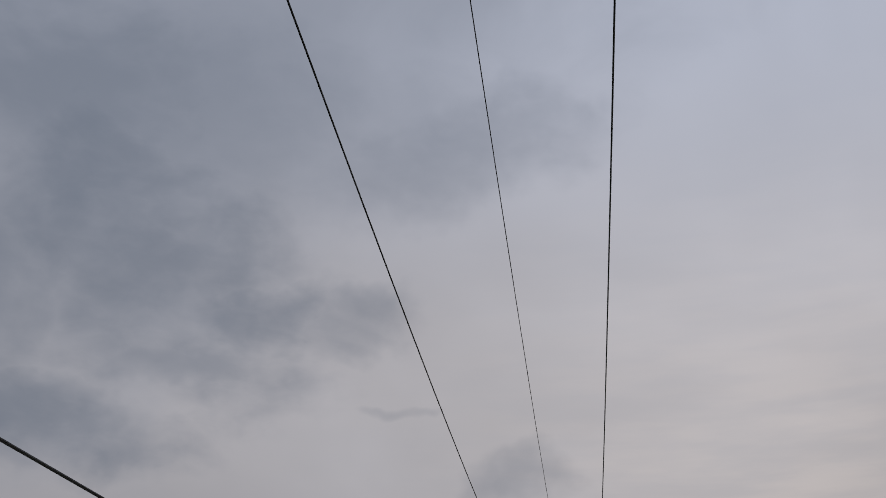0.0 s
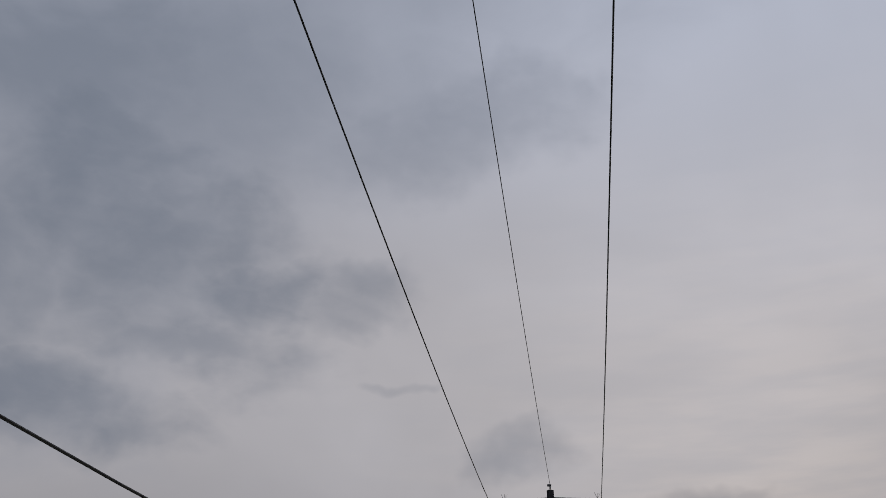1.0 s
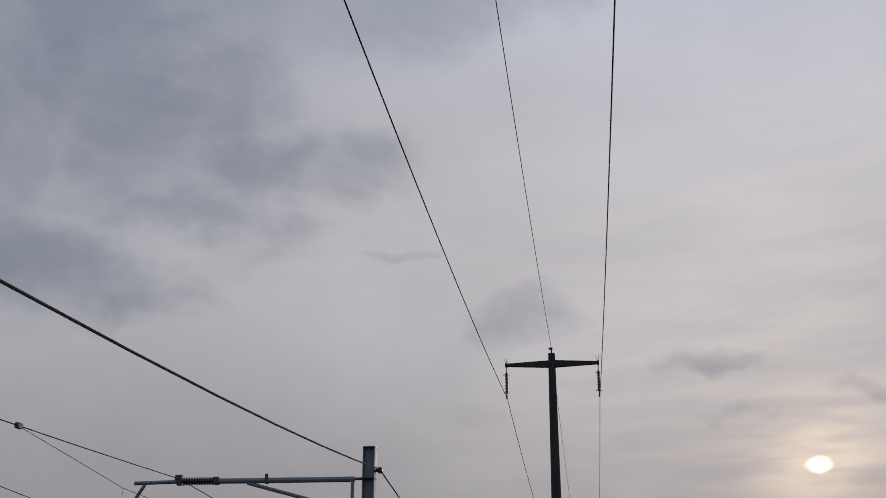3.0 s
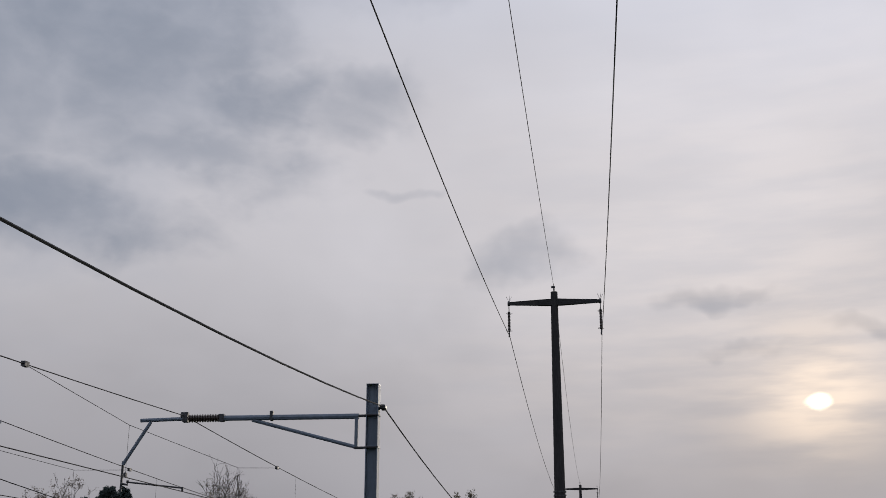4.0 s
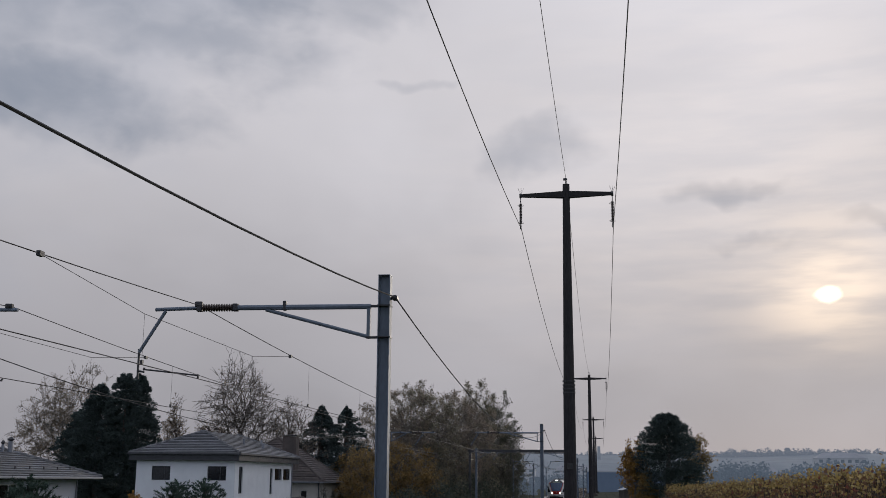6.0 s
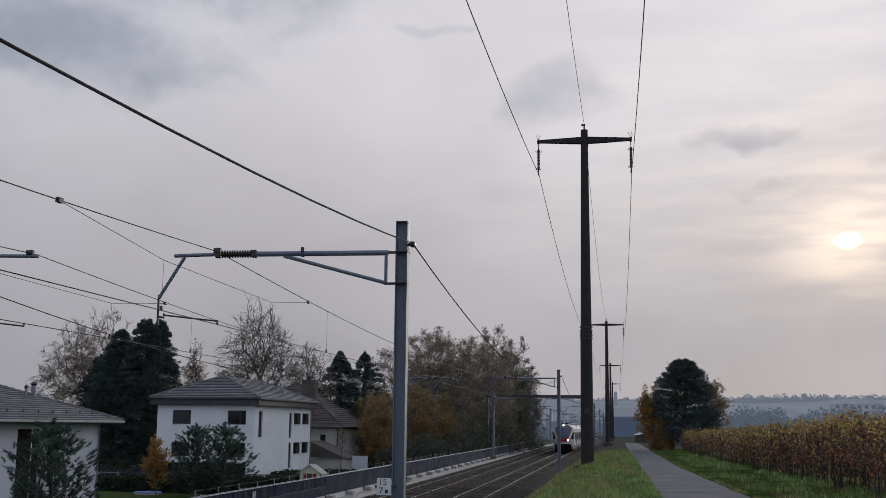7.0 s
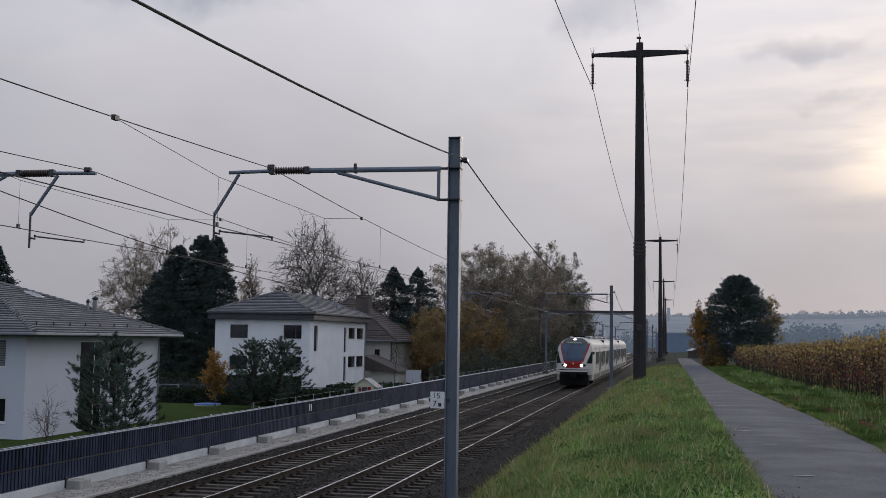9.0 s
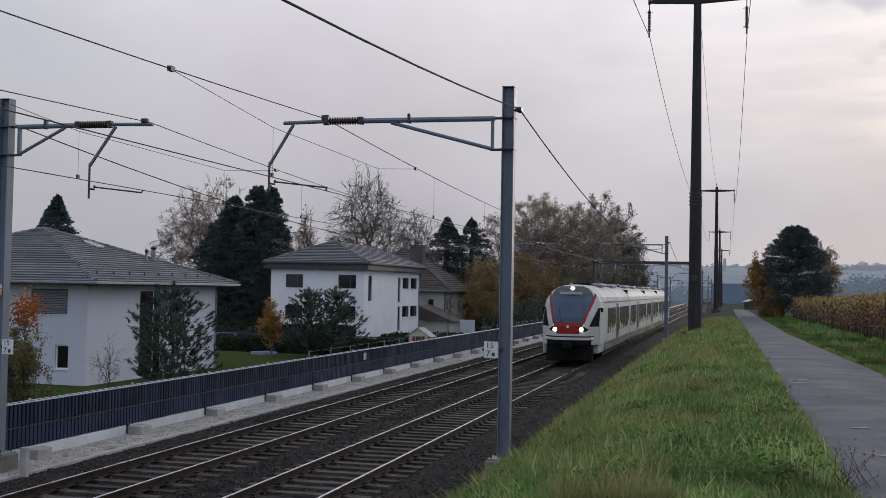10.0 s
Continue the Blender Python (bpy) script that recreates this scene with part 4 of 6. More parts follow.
def make_front(parent):
    nu, nz = 130, 140
    zs = [0.98 + (3.915 - 0.98) * j / nz for j in range(nz + 1)]
    mats = {"front_shell": TRAIN_WHITE, "windscreen": TRAIN_BLUE_GLASS, "red_panel": TRAIN_RED, "dark_recess": TRAIN_DARK, "display_panel": TRAIN_GLASS, "cab_window": TRAIN_DARK}
    cells = {k: [] for k in mats}
    for j in range(nz):
        for i in range(nu):
            u = [-1 + 2 * (i + d) / nu for d in (0, 1)]
            quad = [(u[0], zs[j]), (u[1], zs[j]), (u[1], zs[j + 1]), (u[0], zs[j + 1])]
            pts = [(a * half_at(z), nose_y(a * half_at(z), z), z) for a, z in quad]
            cx = sum(p[0] for p in pts) / 4
            cz = sum(p[2] for p in pts) / 4
            cells[front_zone(cx, cz)].append(pts)
    groups = [(k, q) for k, q in cells.items() if k != "cab_window"]
    for side in (-1, 1):
        groups.append(("cab_window", [q for q in cells["cab_window"] if q[0][0] * side > 0]))
    for name, quads in groups:
        bm = bmesh.new()
        inset = {"windscreen": 0.012, "display_panel": 0.012, "dark_recess": 0.03}.get(name, 0.0)
        for q in quads:
            bm.faces.new([bm.verts.new((x, y + inset, z)) for x, y, z in q])
        bmesh.ops.remove_doubles(bm, verts=bm.verts[:], dist=0.001)
        part(name, bm, mats[name], parent, {"windscreen": "bluish raked windscreen", "red_panel": "red nose panel and pillars"}.get(name, ""), smooth=True)


def round_lamp(x, z, r, back=0.0):
    bm = bmesh.new()
    y = nose_y(x, z) - 0.02 + back
    ring = [bm.verts.new((x + math.cos(k * math.tau / 14) * r, y, z + math.sin(k * math.tau / 14) * r)) for k in range(14)]
    rear = [bm.verts.new((v.co.x, y + 0.08, v.co.z)) for v in ring]
    bm.faces.new(ring[::-1])
    for k in range(14):
        bm.faces.new((ring[k], rear[k], rear[(k + 1) % 14], ring[(k + 1) % 14]))
    bmesh.ops.recalc_face_normals(bm, faces=bm.faces[:])
    return bm


def make_bogie(parent, y):
    for x in (-0.7525, 0.7525):
        for dy in (-1.3, 1.3):
            part("wheel", tubed([(x - 0.065, y + dy, 0.40), (x + 0.065, y + dy, 0.40)], 0.40, 18), TRAIN_DARK, parent)
    for s in (-1, 1):
        part("bogie_frame", boxed(s * 1.05 - 0.08, s * 1.05 + 0.08, y - 1.75, y + 1.75, 0.38, 0.68, bevel=0.03), TRAIN_DARK, parent)


def make_car(parent, y0, y1, front=False, rear=False, seed=1):
    rnd = random.Random(seed)
    a = y0 + (3.5 if front else 0.0)
    b = y1 - (2.2 if rear else 0.0)
    outline = body_outline()
    shell = extrude_profile(outline, a, b)
    car = part("car_body", shell, TRAIN_WHITE, parent, "white car body with dark windows")
    if front:  # shell between the nose and the straight body
        bm = bmesh.new()
        rings = []
        for f in range(2):
            ring = []
            for x, z in outline:
                zz = min(max(z, 0.98), 3.915)
                ring.append(bm.verts.new((half_at(zz) * (1 if x > 0 else -1) if abs(x) > 0.02 and f == 0 else x, y0 + nose_y(half_at(zz), zz) if f == 0 else a, zz if f == 0 else z)))
            rings.append(ring)
        for k in range(len(outline) - 1):
            bm.faces.new((rings[0][k], rings[0][k + 1], rings[1][k + 1], rings[1][k]))
        bmesh.ops.recalc_face_normals(bm, faces=bm.faces[:])
        part("cab_shell", bm, TRAIN_WHITE, car, smooth=False)
    side_y = a + (1.4 if front else 0.4)
    end_y = b - 0.4
    n = max(2, round((end_y - side_y) / 2.25))
    for s in (-1, 1):
        x = s * HALF
        for i in range(n):
            ya = side_y + (end_y - side_y) * i / n
            yb = side_y + (end_y - side_y) * (i + 1) / n
            if i % 4 == 2:
                m = (ya + yb) / 2
                door = part("door", boxed(min(x, x + s * 0.014), max(x, x + s * 0.014), m - 0.72, m + 0.72, 0.62, 2.92), TRAIN_DOOR, car, "grey double door")
                for d in (-0.36, 0.36):
                    part("door_pane", boxed(min(x + s * 0.014, x + s * 0.022), max(x + s * 0.014, x + s * 0.022), m + d - 0.24, m + d + 0.24, 1.15, 2.72), TRAIN_GLASS, door)
                part("door_edge", boxed(min(x + s * 0.014, x + s * 0.024), max(x + s * 0.014, x + s * 0.024), m - 0.02, m + 0.02, 0.66, 2.88), TRAIN_WHITE, door)
            else:
                pane = part("window", boxed(min(x, x + s * 0.012), max(x, x + s * 0.012), ya + 0.06, yb - 0.06, 1.42, 2.72, bevel=0.004), TRAIN_GLASS, car, "tinted side window")
                at = ya + 0.1
                while at < yb - 0.3:
                    w, h = rnd.uniform(0.12, 0.35), rnd.choice((0.10, 0.18, 0.28, 0.42))
                    if rnd.random() < 0.7:
                        part("window_print", boxed(min(x + s * 0.012, x + s * 0.018), max(x + s * 0.012, x + s * 0.018), at, min(at + w, yb - 0.08), 1.43, 1.43 + h), TRAIN_CREAM, pane)
                    at += w + rnd.uniform(0, 0.12)
        part("sill_stripe", boxed(min(x, x + s * 0.010), max(x, x + s * 0.010), a, b, 0.92, 1.00), TRAIN_DOOR, car)
        part("side_skirt", boxed(min(x, x + s * 0.008), max(x, x + s * 0.008), a, b, 0.92 - 0.30, 0.915), TRAIN_SKIRT, car, "dirty grey lower side")
        part("roof_line", boxed(min(x - s * 0.03, x - s * 0.01), max(x - s * 0.03, x - s * 0.01), a, b, 3.02, 3.06), TRAIN_DOOR, car)
        if front:
            part("mirror", boxed(min(s * 1.40, s * 1.52), max(s * 1.40, s * 1.52), y0 + 1.75, y0 + 1.85, 2.55, 2.78, bevel=0.02), TRAIN_DARK, car)
    for k in range(2):
        ya = a + (b - a) * (0.22 + 0.42 * k)
        part("roof_unit", boxed(-0.85, 0.85, ya, ya + 2.6, 3.84, 4.02, bevel=0.06), TRAIN_ROOF, car, "grey roof equipment box")
    for k in range(3):
        ya = a + (b - a) * (0.12 + 0.33 * k)
        part("roof_vent", boxed(-0.5, 0.5, ya, ya + 0.8, 3.90, 4.02, bevel=0.03), TRAIN_DARK, car)
    part("underframe", boxed(-1.28, 1.28, a + 0.1, b - 0.1, 0.30, 0.62), TRAIN_DARK, car)
    return car


def make_train():
    train = thing("train", "white regional electric train with red nose and lit headlights", "train")
    cuts = (0.0, 18.6, 34.0, 49.4, 68.0)
    cars = [make_car(train, cuts[i] + (0.12 if i else 0), cuts[i + 1] - 0.12, i == 0, False, i + 3) for i in range(4)]
    nose = part("nose", boxed(-1.1, 1.1, 0.9, 2.4, 1.0, 2.0), TRAIN_DARK, train, "cab front with windscreen and lamps")
    make_front(nose)
    for x in (-0.64, 0.64):
        part("headlight", round_lamp(x, 1.72, 0.095), HEADLIGHT, nose, "lit headlight")
    part("top_light", round_lamp(0.02, 3.70, 0.10), HEADLIGHT, nose, "lit top headlight")
    for x in (-0.22, 0.22):
        part("marker_light", round_lamp(x, 3.70, 0.06), TRAIN_DOOR, nose)
    part("destination_display", boxed(-0.55, 0.55, 1.10, 1.13, 3.42, 3.54), DESTINATION, nose, "lit destination display, unreadable")
    part("wiper", tubed([(-0.30, nose_y(-0.3, 2.06) - 0.02, 2.06), (-0.52, nose_y(-0.5, 2.75) - 0.03, 2.75)], 0.014, 4), TRAIN_DARK, nose)
    part("emblem", boxed(-0.05, 0.05, 0.02, 0.05, 1.80, 1.92), SIGN_WHITE, nose)
    bump = boxed(-1.20, 1.20, 0.55, 1.6, 1.18, 1.34, bevel=0.06)
    part("bumper_band", bump, TRAIN_WHITE, nose)
    for s in (-1, 1):
        part("side_skirt", boxed(min(s * 1.0, s * 1.38), max(s * 1.0, s * 1.38), 1.25, 3.6, 0.52, 1.02, bevel=0.05), TRAIN_WHITE, nose)
    part("snow_plough", boxed(-1.12, 1.12, 0.66, 1.2, 0.16, 1.175, bevel=0.05), TRAIN_DARK, nose)
    part("coupler", tubed([(0, -0.15, 0.95), (0, 0.6, 0.95)], 0.16, 10), TRAIN_DARK, nose)
    part("coupler_head", boxed(-0.22, 0.22, -0.28, 0.0, 0.78, 1.10, bevel=0.04), TRAIN_DARK, nose)
    for i, y in enumerate((4.4, 17.6, 34.0, 49.4, 63.6)):
        make_bogie(train, y)
    for y in cuts[1:4]:
        part("gangway", boxed(-1.25, 1.25, y - 0.2, y + 0.2, 0.6, 3.7), TRAIN_DARK, train, "black gangway bellows")
    tail = extrude_profile(body_outline(1.30, 0.7, 3.75), 67.7, 68.4)
    part("tail_cab", tail, TRAIN_WHITE, train)
    panto = part("pantograph", boxed(-0.7, 0.7, 17.2, 18.9, 3.98, 4.08), DARK_STEEL, train, "raised black pantograph")
    for x in (-0.55, 0.55):
        part("lower_arm", tubed([(x * 0.5, 18.6, 4.08), (x, 17.4, 4.75)], 0.035, 6), DARK_STEEL, panto)
        part("upper_arm", tubed([(x, 17.4, 4.75), (x * 0.9, 18.3, 5.36)], 0.028, 6), DARK_STEEL, panto)
    part("collector_head", tubed([(-0.95, 18.3, 5.26), (-0.7, 18.3, 5.38), (0.7, 18.3, 5.38), (0.95, 18.3, 5.26)], 0.035, 6), DARK_STEEL, panto)
    return train


train = make_train()

# ---- houses ----
def wall_with_holes(w, h, holes, thick=0.3):
    """A wall in its own plane: x along, z up, outer face at y = 0, with openings cut through. holes: (x0, x1, z0, z1)."""
    xs = sorted({0.0, w, *[v for o in holes for v in o[:2]]})
    zs = sorted({0.0, h, *[v for o in holes for v in o[2:]]})
    bm = bmesh.new()
    for x0, x1 in zip(xs, xs[1:]):
        for z0, z1 in zip(zs, zs[1:]):
            cx, cz = (x0 + x1) / 2, (z0 + z1) / 2
            if any(o[0] < cx < o[1] and o[2] < cz < o[3] for o in holes):
                continue
            box(bm, x0, x1, 0, thick, z0, z1)
    bmesh.ops.remove_doubles(bm, verts=bm.verts[:], dist=0.0005)
    seen = {}
    for f in bm.faces[:]:
        seen.setdefault(tuple(sorted(v.index for v in f.verts)), []).append(f)
    doomed = [f for fs in seen.values() if len(fs) > 1 for f in fs]
    bmesh.ops.delete(bm, geom=doomed, context="FACES")
    bmesh.ops.recalc_face_normals(bm, faces=bm.faces[:])
    return bm


def make_window(parent, x0, x1, z0, z1, frame_mat, blind=0.0, mullion=True, sill=True):
    """A window in the plane of its wall, set back in the opening."""
    t, y = 0.06, 0.10
    bm = bmesh.new()
    for s in ((x0, x1, z0, z0 + t), (x0, x1, z1 - t, z1), (x0, x0 + t, z0 + t, z1 - t), (x1 - t, x1, z0 + t, z1 - t)):
        box(bm, s[0], s[1], y, y + 0.07, s[2], s[3])
    if mullion:
        m = x0 + (x1 - x0) * 0.66
        box(bm, m - 0.03, m + 0.03, y, y + 0.07, z0 + t, z1 - t)
    window = part("window", bm, frame_mat, parent, "window set back in the wall")
    part("pane", boxed(x0 + t, x1 - t, y + 0.03, y + 0.045, z0 + t, z1 - t), PANE, window)
    if blind:
        n = max(3, round((z1 - z0 - 2 * t) * blind / 0.08))
        for i in range(n):
            z = z1 - t - 0.08 * (i + 1)
            part("slat", boxed(x0 + t, x1 - t, y - 0.035, y - 0.005, z + 0.012, z + 0.068), BLIND, window)
    if sill:
        part("sill", boxed(x0 - 0.05, x1 + 0.05, -0.05, y, z0 - 0.05, z0 - 0.002), FRAME_WHITE, window)
    return window


def slope_courses(roof, corners, course, mat, thick=0.055):
    """Tile courses on one roof slope. corners: eave left, eave right, top right, top left."""
    a, b, c, d = [Vector(p) for p in corners]
    height = ((c + d) / 2 - (a + b) / 2).length
    n = max(3, round(height / course))
    normal = (b - a).cross(d - a).normalized() if (d - a).length > 0.01 else (b - a).cross(c - a).normalized()
    if normal.z < 0:
        normal = -normal
    for i in range(n):
        u0, u1 = i / n, (i + 1.08) / n
        u1 = min(u1, 1.0)
        p = [a.lerp(d, u0), b.lerp(c, u0), b.lerp(c, u1), a.lerp(d, u1)]
        bm = bmesh.new()
        low = [bm.verts.new(p[0] + normal * thick * 1.6), bm.verts.new(p[1] + normal * thick * 1.6), bm.verts.new(p[2] + normal * thick * 0.5), bm.verts.new(p[3] + normal * thick * 0.5)]
        if (low[2].co - low[3].co).length < 0.02:
            bm.verts.remove(low[3])
            low = low[:3]
        bm.faces.new(low)
        under = [bm.verts.new(p[0] - normal * 0.01), bm.verts.new(p[1] - normal * 0.01)]
        bm.faces.new((low[0], under[0], under[1], low[1]))
        part("tile_course", bm, mat, roof)


def hip_roof(house, x0, x1, y0, y1, eave, rise, ridge, tile, course=0.36, fascia=0.28, gutter=GUTTER):
    """A hipped roof over the eaves rectangle; ridge: its half length along y."""
    cx, cy = (x0 + x1) / 2, (y0 + y1) / 2
    r0, r1 = (cx, cy - ridge, eave + rise), (cx, cy + ridge, eave + rise)
    bm = bmesh.new()
    p = [bm.verts.new(v) for v in ((x0, y0, eave), (x1, y0, eave), (x1, y1, eave), (x0, y1, eave))]
    q = [bm.verts.new(r0), bm.verts.new(r1)] if ridge > 0.05 else [bm.verts.new(r0)] * 2
    bm.faces.new((p[0], p[1], q[0]))
    bm.faces.new((p[2], p[3], q[1]))
    bm.faces.new((p[1], p[2], q[1], q[0]) if ridge > 0.05 else (p[1], p[2], q[0]))
    bm.faces.new((p[3], p[0], q[0], q[1]) if ridge > 0.05 else (p[3], p[0], q[0]))
    bm.faces.new(p[::-1])
    roof = part("roof", bm, tile, house, "hipped roof in rows of tiles")
    P = [Vector(v) for v in ((x0, y0, eave), (x1, y0, eave), (x1, y1, eave), (x0, y1, eave))]
    slope_courses(roof, (P[0], P[1], r0, r0), course, tile)
    slope_courses(roof, (P[1], P[2], r1, r0), course, tile)
    slope_courses(roof, (P[2], P[3], r1, r1), course, tile)
    slope_courses(roof, (P[3], P[0], r0, r1), course, tile)
    for corner, top in zip(P, (r0, r0, r1, r1)):
        t = Vector(top)
        steps = max(4, round((t - corner).length / 0.40))
        for i in range(steps):
            u, v = corner.lerp(t, i / steps), corner.lerp(t, (i + 1.15) / steps)
            part("hip_tile", tubed([u + Vector((0, 0, 0.06)), v + Vector((0, 0, 0.04))], [0.13, 0.10], 6), tile, roof)
    part("fascia", boxed(x0 + 0.06, x1 - 0.06, y0 + 0.06, y1 - 0.06, eave - fascia, eave - 0.005), SOFFIT, roof)
    for gx0, gx1, gy0, gy1 in ((x0 - 0.08, x1 + 0.08, y0 - 0.1, y0 + 0.04), (x0 - 0.08, x1 + 0.08, y1 - 0.04, y1 + 0.1), (x0 - 0.1, x0 + 0.04, y0, y1), (x1 - 0.04, x1 + 0.1, y0, y1)):
        part("gutter", boxed(gx0, gx1, gy0, gy1, eave - 0.11, eave + 0.03, bevel=0.03), gutter, roof)
    return roof


def side_walls(house, x0, x1, y0, y1, z0, h, south, east, mat, thick=0.3):
    """Walls of a house; south faces the camera (-y), east faces the tracks (+x)."""
    w, d = x1 - x0, y1 - y0
    s = part("wall", wall_with_holes(w, h, south), mat, house)
    s.matrix_basis = pose(x0, y0, z0)
    e = part("wall", wall_with_holes(d - 0.6, h, east), mat, house)
    e.matrix_basis = pose(x1, y0 + 0.3, z0, 0, 0, 90)
    n = part("wall", wall_with_holes(w, h, []), mat, house)
    n.matrix_basis = pose(x1, y1, z0, 0, 0, 180)
    ws = part("wall", wall_with_holes(d - 0.6, h, []), mat, house)
    ws.matrix_basis = pose(x0, y1 - 0.3, z0, 0, 0, -90)
    return s, e


def make_near_house():
    house = thing("house", "pale grey two-storey house with a grey tiled pyramid roof", "house")
    x0, x1, y0, y1, z0, h = -43.5, -29.3, 47.0, 60.8, -1.5, 5.0
    W = x1 - x0
    south = [(W - 3.05, W - 1.05, 3.55, 4.75), (W - 1.65, W - 0.95, 0.95, 2.10), (W - 5.1, W - 4.3, 3.3, 4.75), (W - 7.5, W - 5.9, 3.3, 4.75), (W - 7.0, W - 5.4, 0.6, 2.1)]
    east = [(4.6, 7.0, 0.25, 4.75), (7.8, 8.7, 1.7, 4.75)]
    s, e = side_walls(house, x0, x1, y0, y1, z0, h, south, east, RENDER_GREY)
    for i, o in enumerate(south):
        make_window(s, *o, FRAME_WHITE if i in (1, 2, 4) else FRAME_DARK, blind=1.0 if i == 0 else 0.0, mullion=i in (0, 3))
    make_window(e, *east[0], FRAME_WHITE, mullion=True, sill=False)
    make_window(e, *east[1], FRAME_WHITE, mullion=False)
    part("floor", boxed(x0 + 0.3, x1 - 0.3, y0 + 0.3, y1 - 0.3, z0 + 2.5, z0 + 2.75), CONCRETE, house)
    roof = hip_roof(house, x0 - 0.95, x1 + 0.95, y0 - 0.95, y1 + 0.95, 3.62, 2.85, 0.0, TILE_GREY, fascia=0.16)
    part("soffit", boxed(x0 - 0.85, x1 + 0.85, y0 - 0.85, y1 + 0.85, 3.455, 3.475), SOFFIT, roof)
    # on the slope towards the tracks: skylight, vent pipes
    def on_slope(y, u):
        xe, xr = x1 + 0.95, (x0 + x1) / 2
        return Vector((xe + (xr - xe) * u, y, 3.62 + 2.85 * u + 0.06))
    a = on_slope(55.0, 0.70)
    sky = part("skylight", boxed(-0.45, 0.45, -0.35, 0.35, 0, 0.09, bevel=0.01), FRAME_WHITE, roof, "roof window")
    sky.matrix_basis = Matrix.Translation(a) @ pose(0, 0, 0, 0, 19, 0)
    part("pane", boxed(-0.38, 0.38, -0.28, 0.28, 0.09, 0.10), PANE, sky)
    for y, u, hh, r in ((57.7, 0.43, 0.60, 0.14), (56.9, 0.43, 0.40, 0.08)):
        b = on_slope(y, u)
        pipe = part("vent_pipe", tubed([b, b + Vector((0, 0, hh))], r, 10), GUTTER, roof)
        part("vent_cap", tubed([b + Vector((0, 0, hh)), b + Vector((0, 0, hh + 0.1)), b + Vector((0, 0, hh + 0.22))], [r * 0.7, r * 1.5, r * 0.5], 10), DARK_STEEL, pipe)
    for i in range(9):
        c = on_slope(47.8 + i * 1.5, 0.12)
        part("snow_hook", boxed(c.x - 0.03, c.x + 0.03, c.y - 0.02, c.y + 0.02, c.z - 0.02, c.z + 0.14), DARK_STEEL, roof)
    part("downpipe", tubed([(x1 + 0.06, y1 - 0.2, 3.4), (x1 + 0.06, y1 - 0.2, z0)], 0.05, 8), GUTTER, house)
    return house


def make_white_house():
    house = thing("house", "white two-storey house with flat-pitched grey tiled roof", "house")
    x0, x1, y0, y1, z0, h = -38.3, -29.8, 90.0, 107.4, -1.5, 6.55
    W, D = x1 - x0, y1 - y0 - 0.6
    south = [(1.35, 2.95, 4.95, 6.1), (W - 2.35, W - 0.75, 4.95, 6.1), (1.35, 2.95, 2.3, 3.45), (W - 2.35, W - 0.75, 2.3, 3.45)]
    east = [(0.8, 1.8, 3.9, 6.1), (9.7, 10.5, 3.75, 6.05), (11.2, 13.5, 5.0, 6.05), (14.0, 16.4, 5.0, 6.05), (9.7, 10.5, 1.05, 3.35), (11.2, 13.5, 2.3, 3.35), (14.0, 16.4, 2.3, 3.35)]
    s, e = side_walls(house, x0, x1, y0, y1, z0, h, south, east, RENDER_WHITE)
    for o in south:
        make_window(s, *o, FRAME_DARK)
    for o in east:
        make_window(e, *o, FRAME_DARK, mullion=o[1] - o[0] > 1.5)
    part("floor", boxed(x0 + 0.3, x1 - 0.3, y0 + 0.3, y1 - 0.3, z0 + 3.4, z0 + 3.7), CONCRETE, house)
    roof = hip_roof(house, x0 - 0.55, x1 + 0.55, y0 - 0.55, y1 + 0.55, 5.62, 2.0, 4.6, TILE_GREY, fascia=0.56, gutter=SOFFIT)
    chimney = part("chimney", boxed(-31.9, -30.5, 111.0, 112.2, 4.5, 7.9, bevel=0.03), TILE_BROWN, house, "grey rendered chimney")
    part("chimney_cap", boxed(-32.0, -30.4, 110.9, 112.3, 7.9, 8.0), DARK_STEEL, chimney)
    for y, u in ((97.0, 0.45), (100.5, 0.3), (103.0, 0.5)):
        x = x1 + 0.55 + (-(x1 - x0) / 2 - 0.55) * u
        part("roof_vent", tubed([(x, y, 5.62 + 2.0 * u), (x, y, 5.62 + 2.0 * u + 0.55)], 0.10, 8), GUTTER, roof)
    part("downpipe", tubed([(x1 + 0.06, y1 - 0.3, 5.2), (x1 + 0.06, y1 - 0.3, z0)], 0.05, 8), GUTTER, house)
    return house


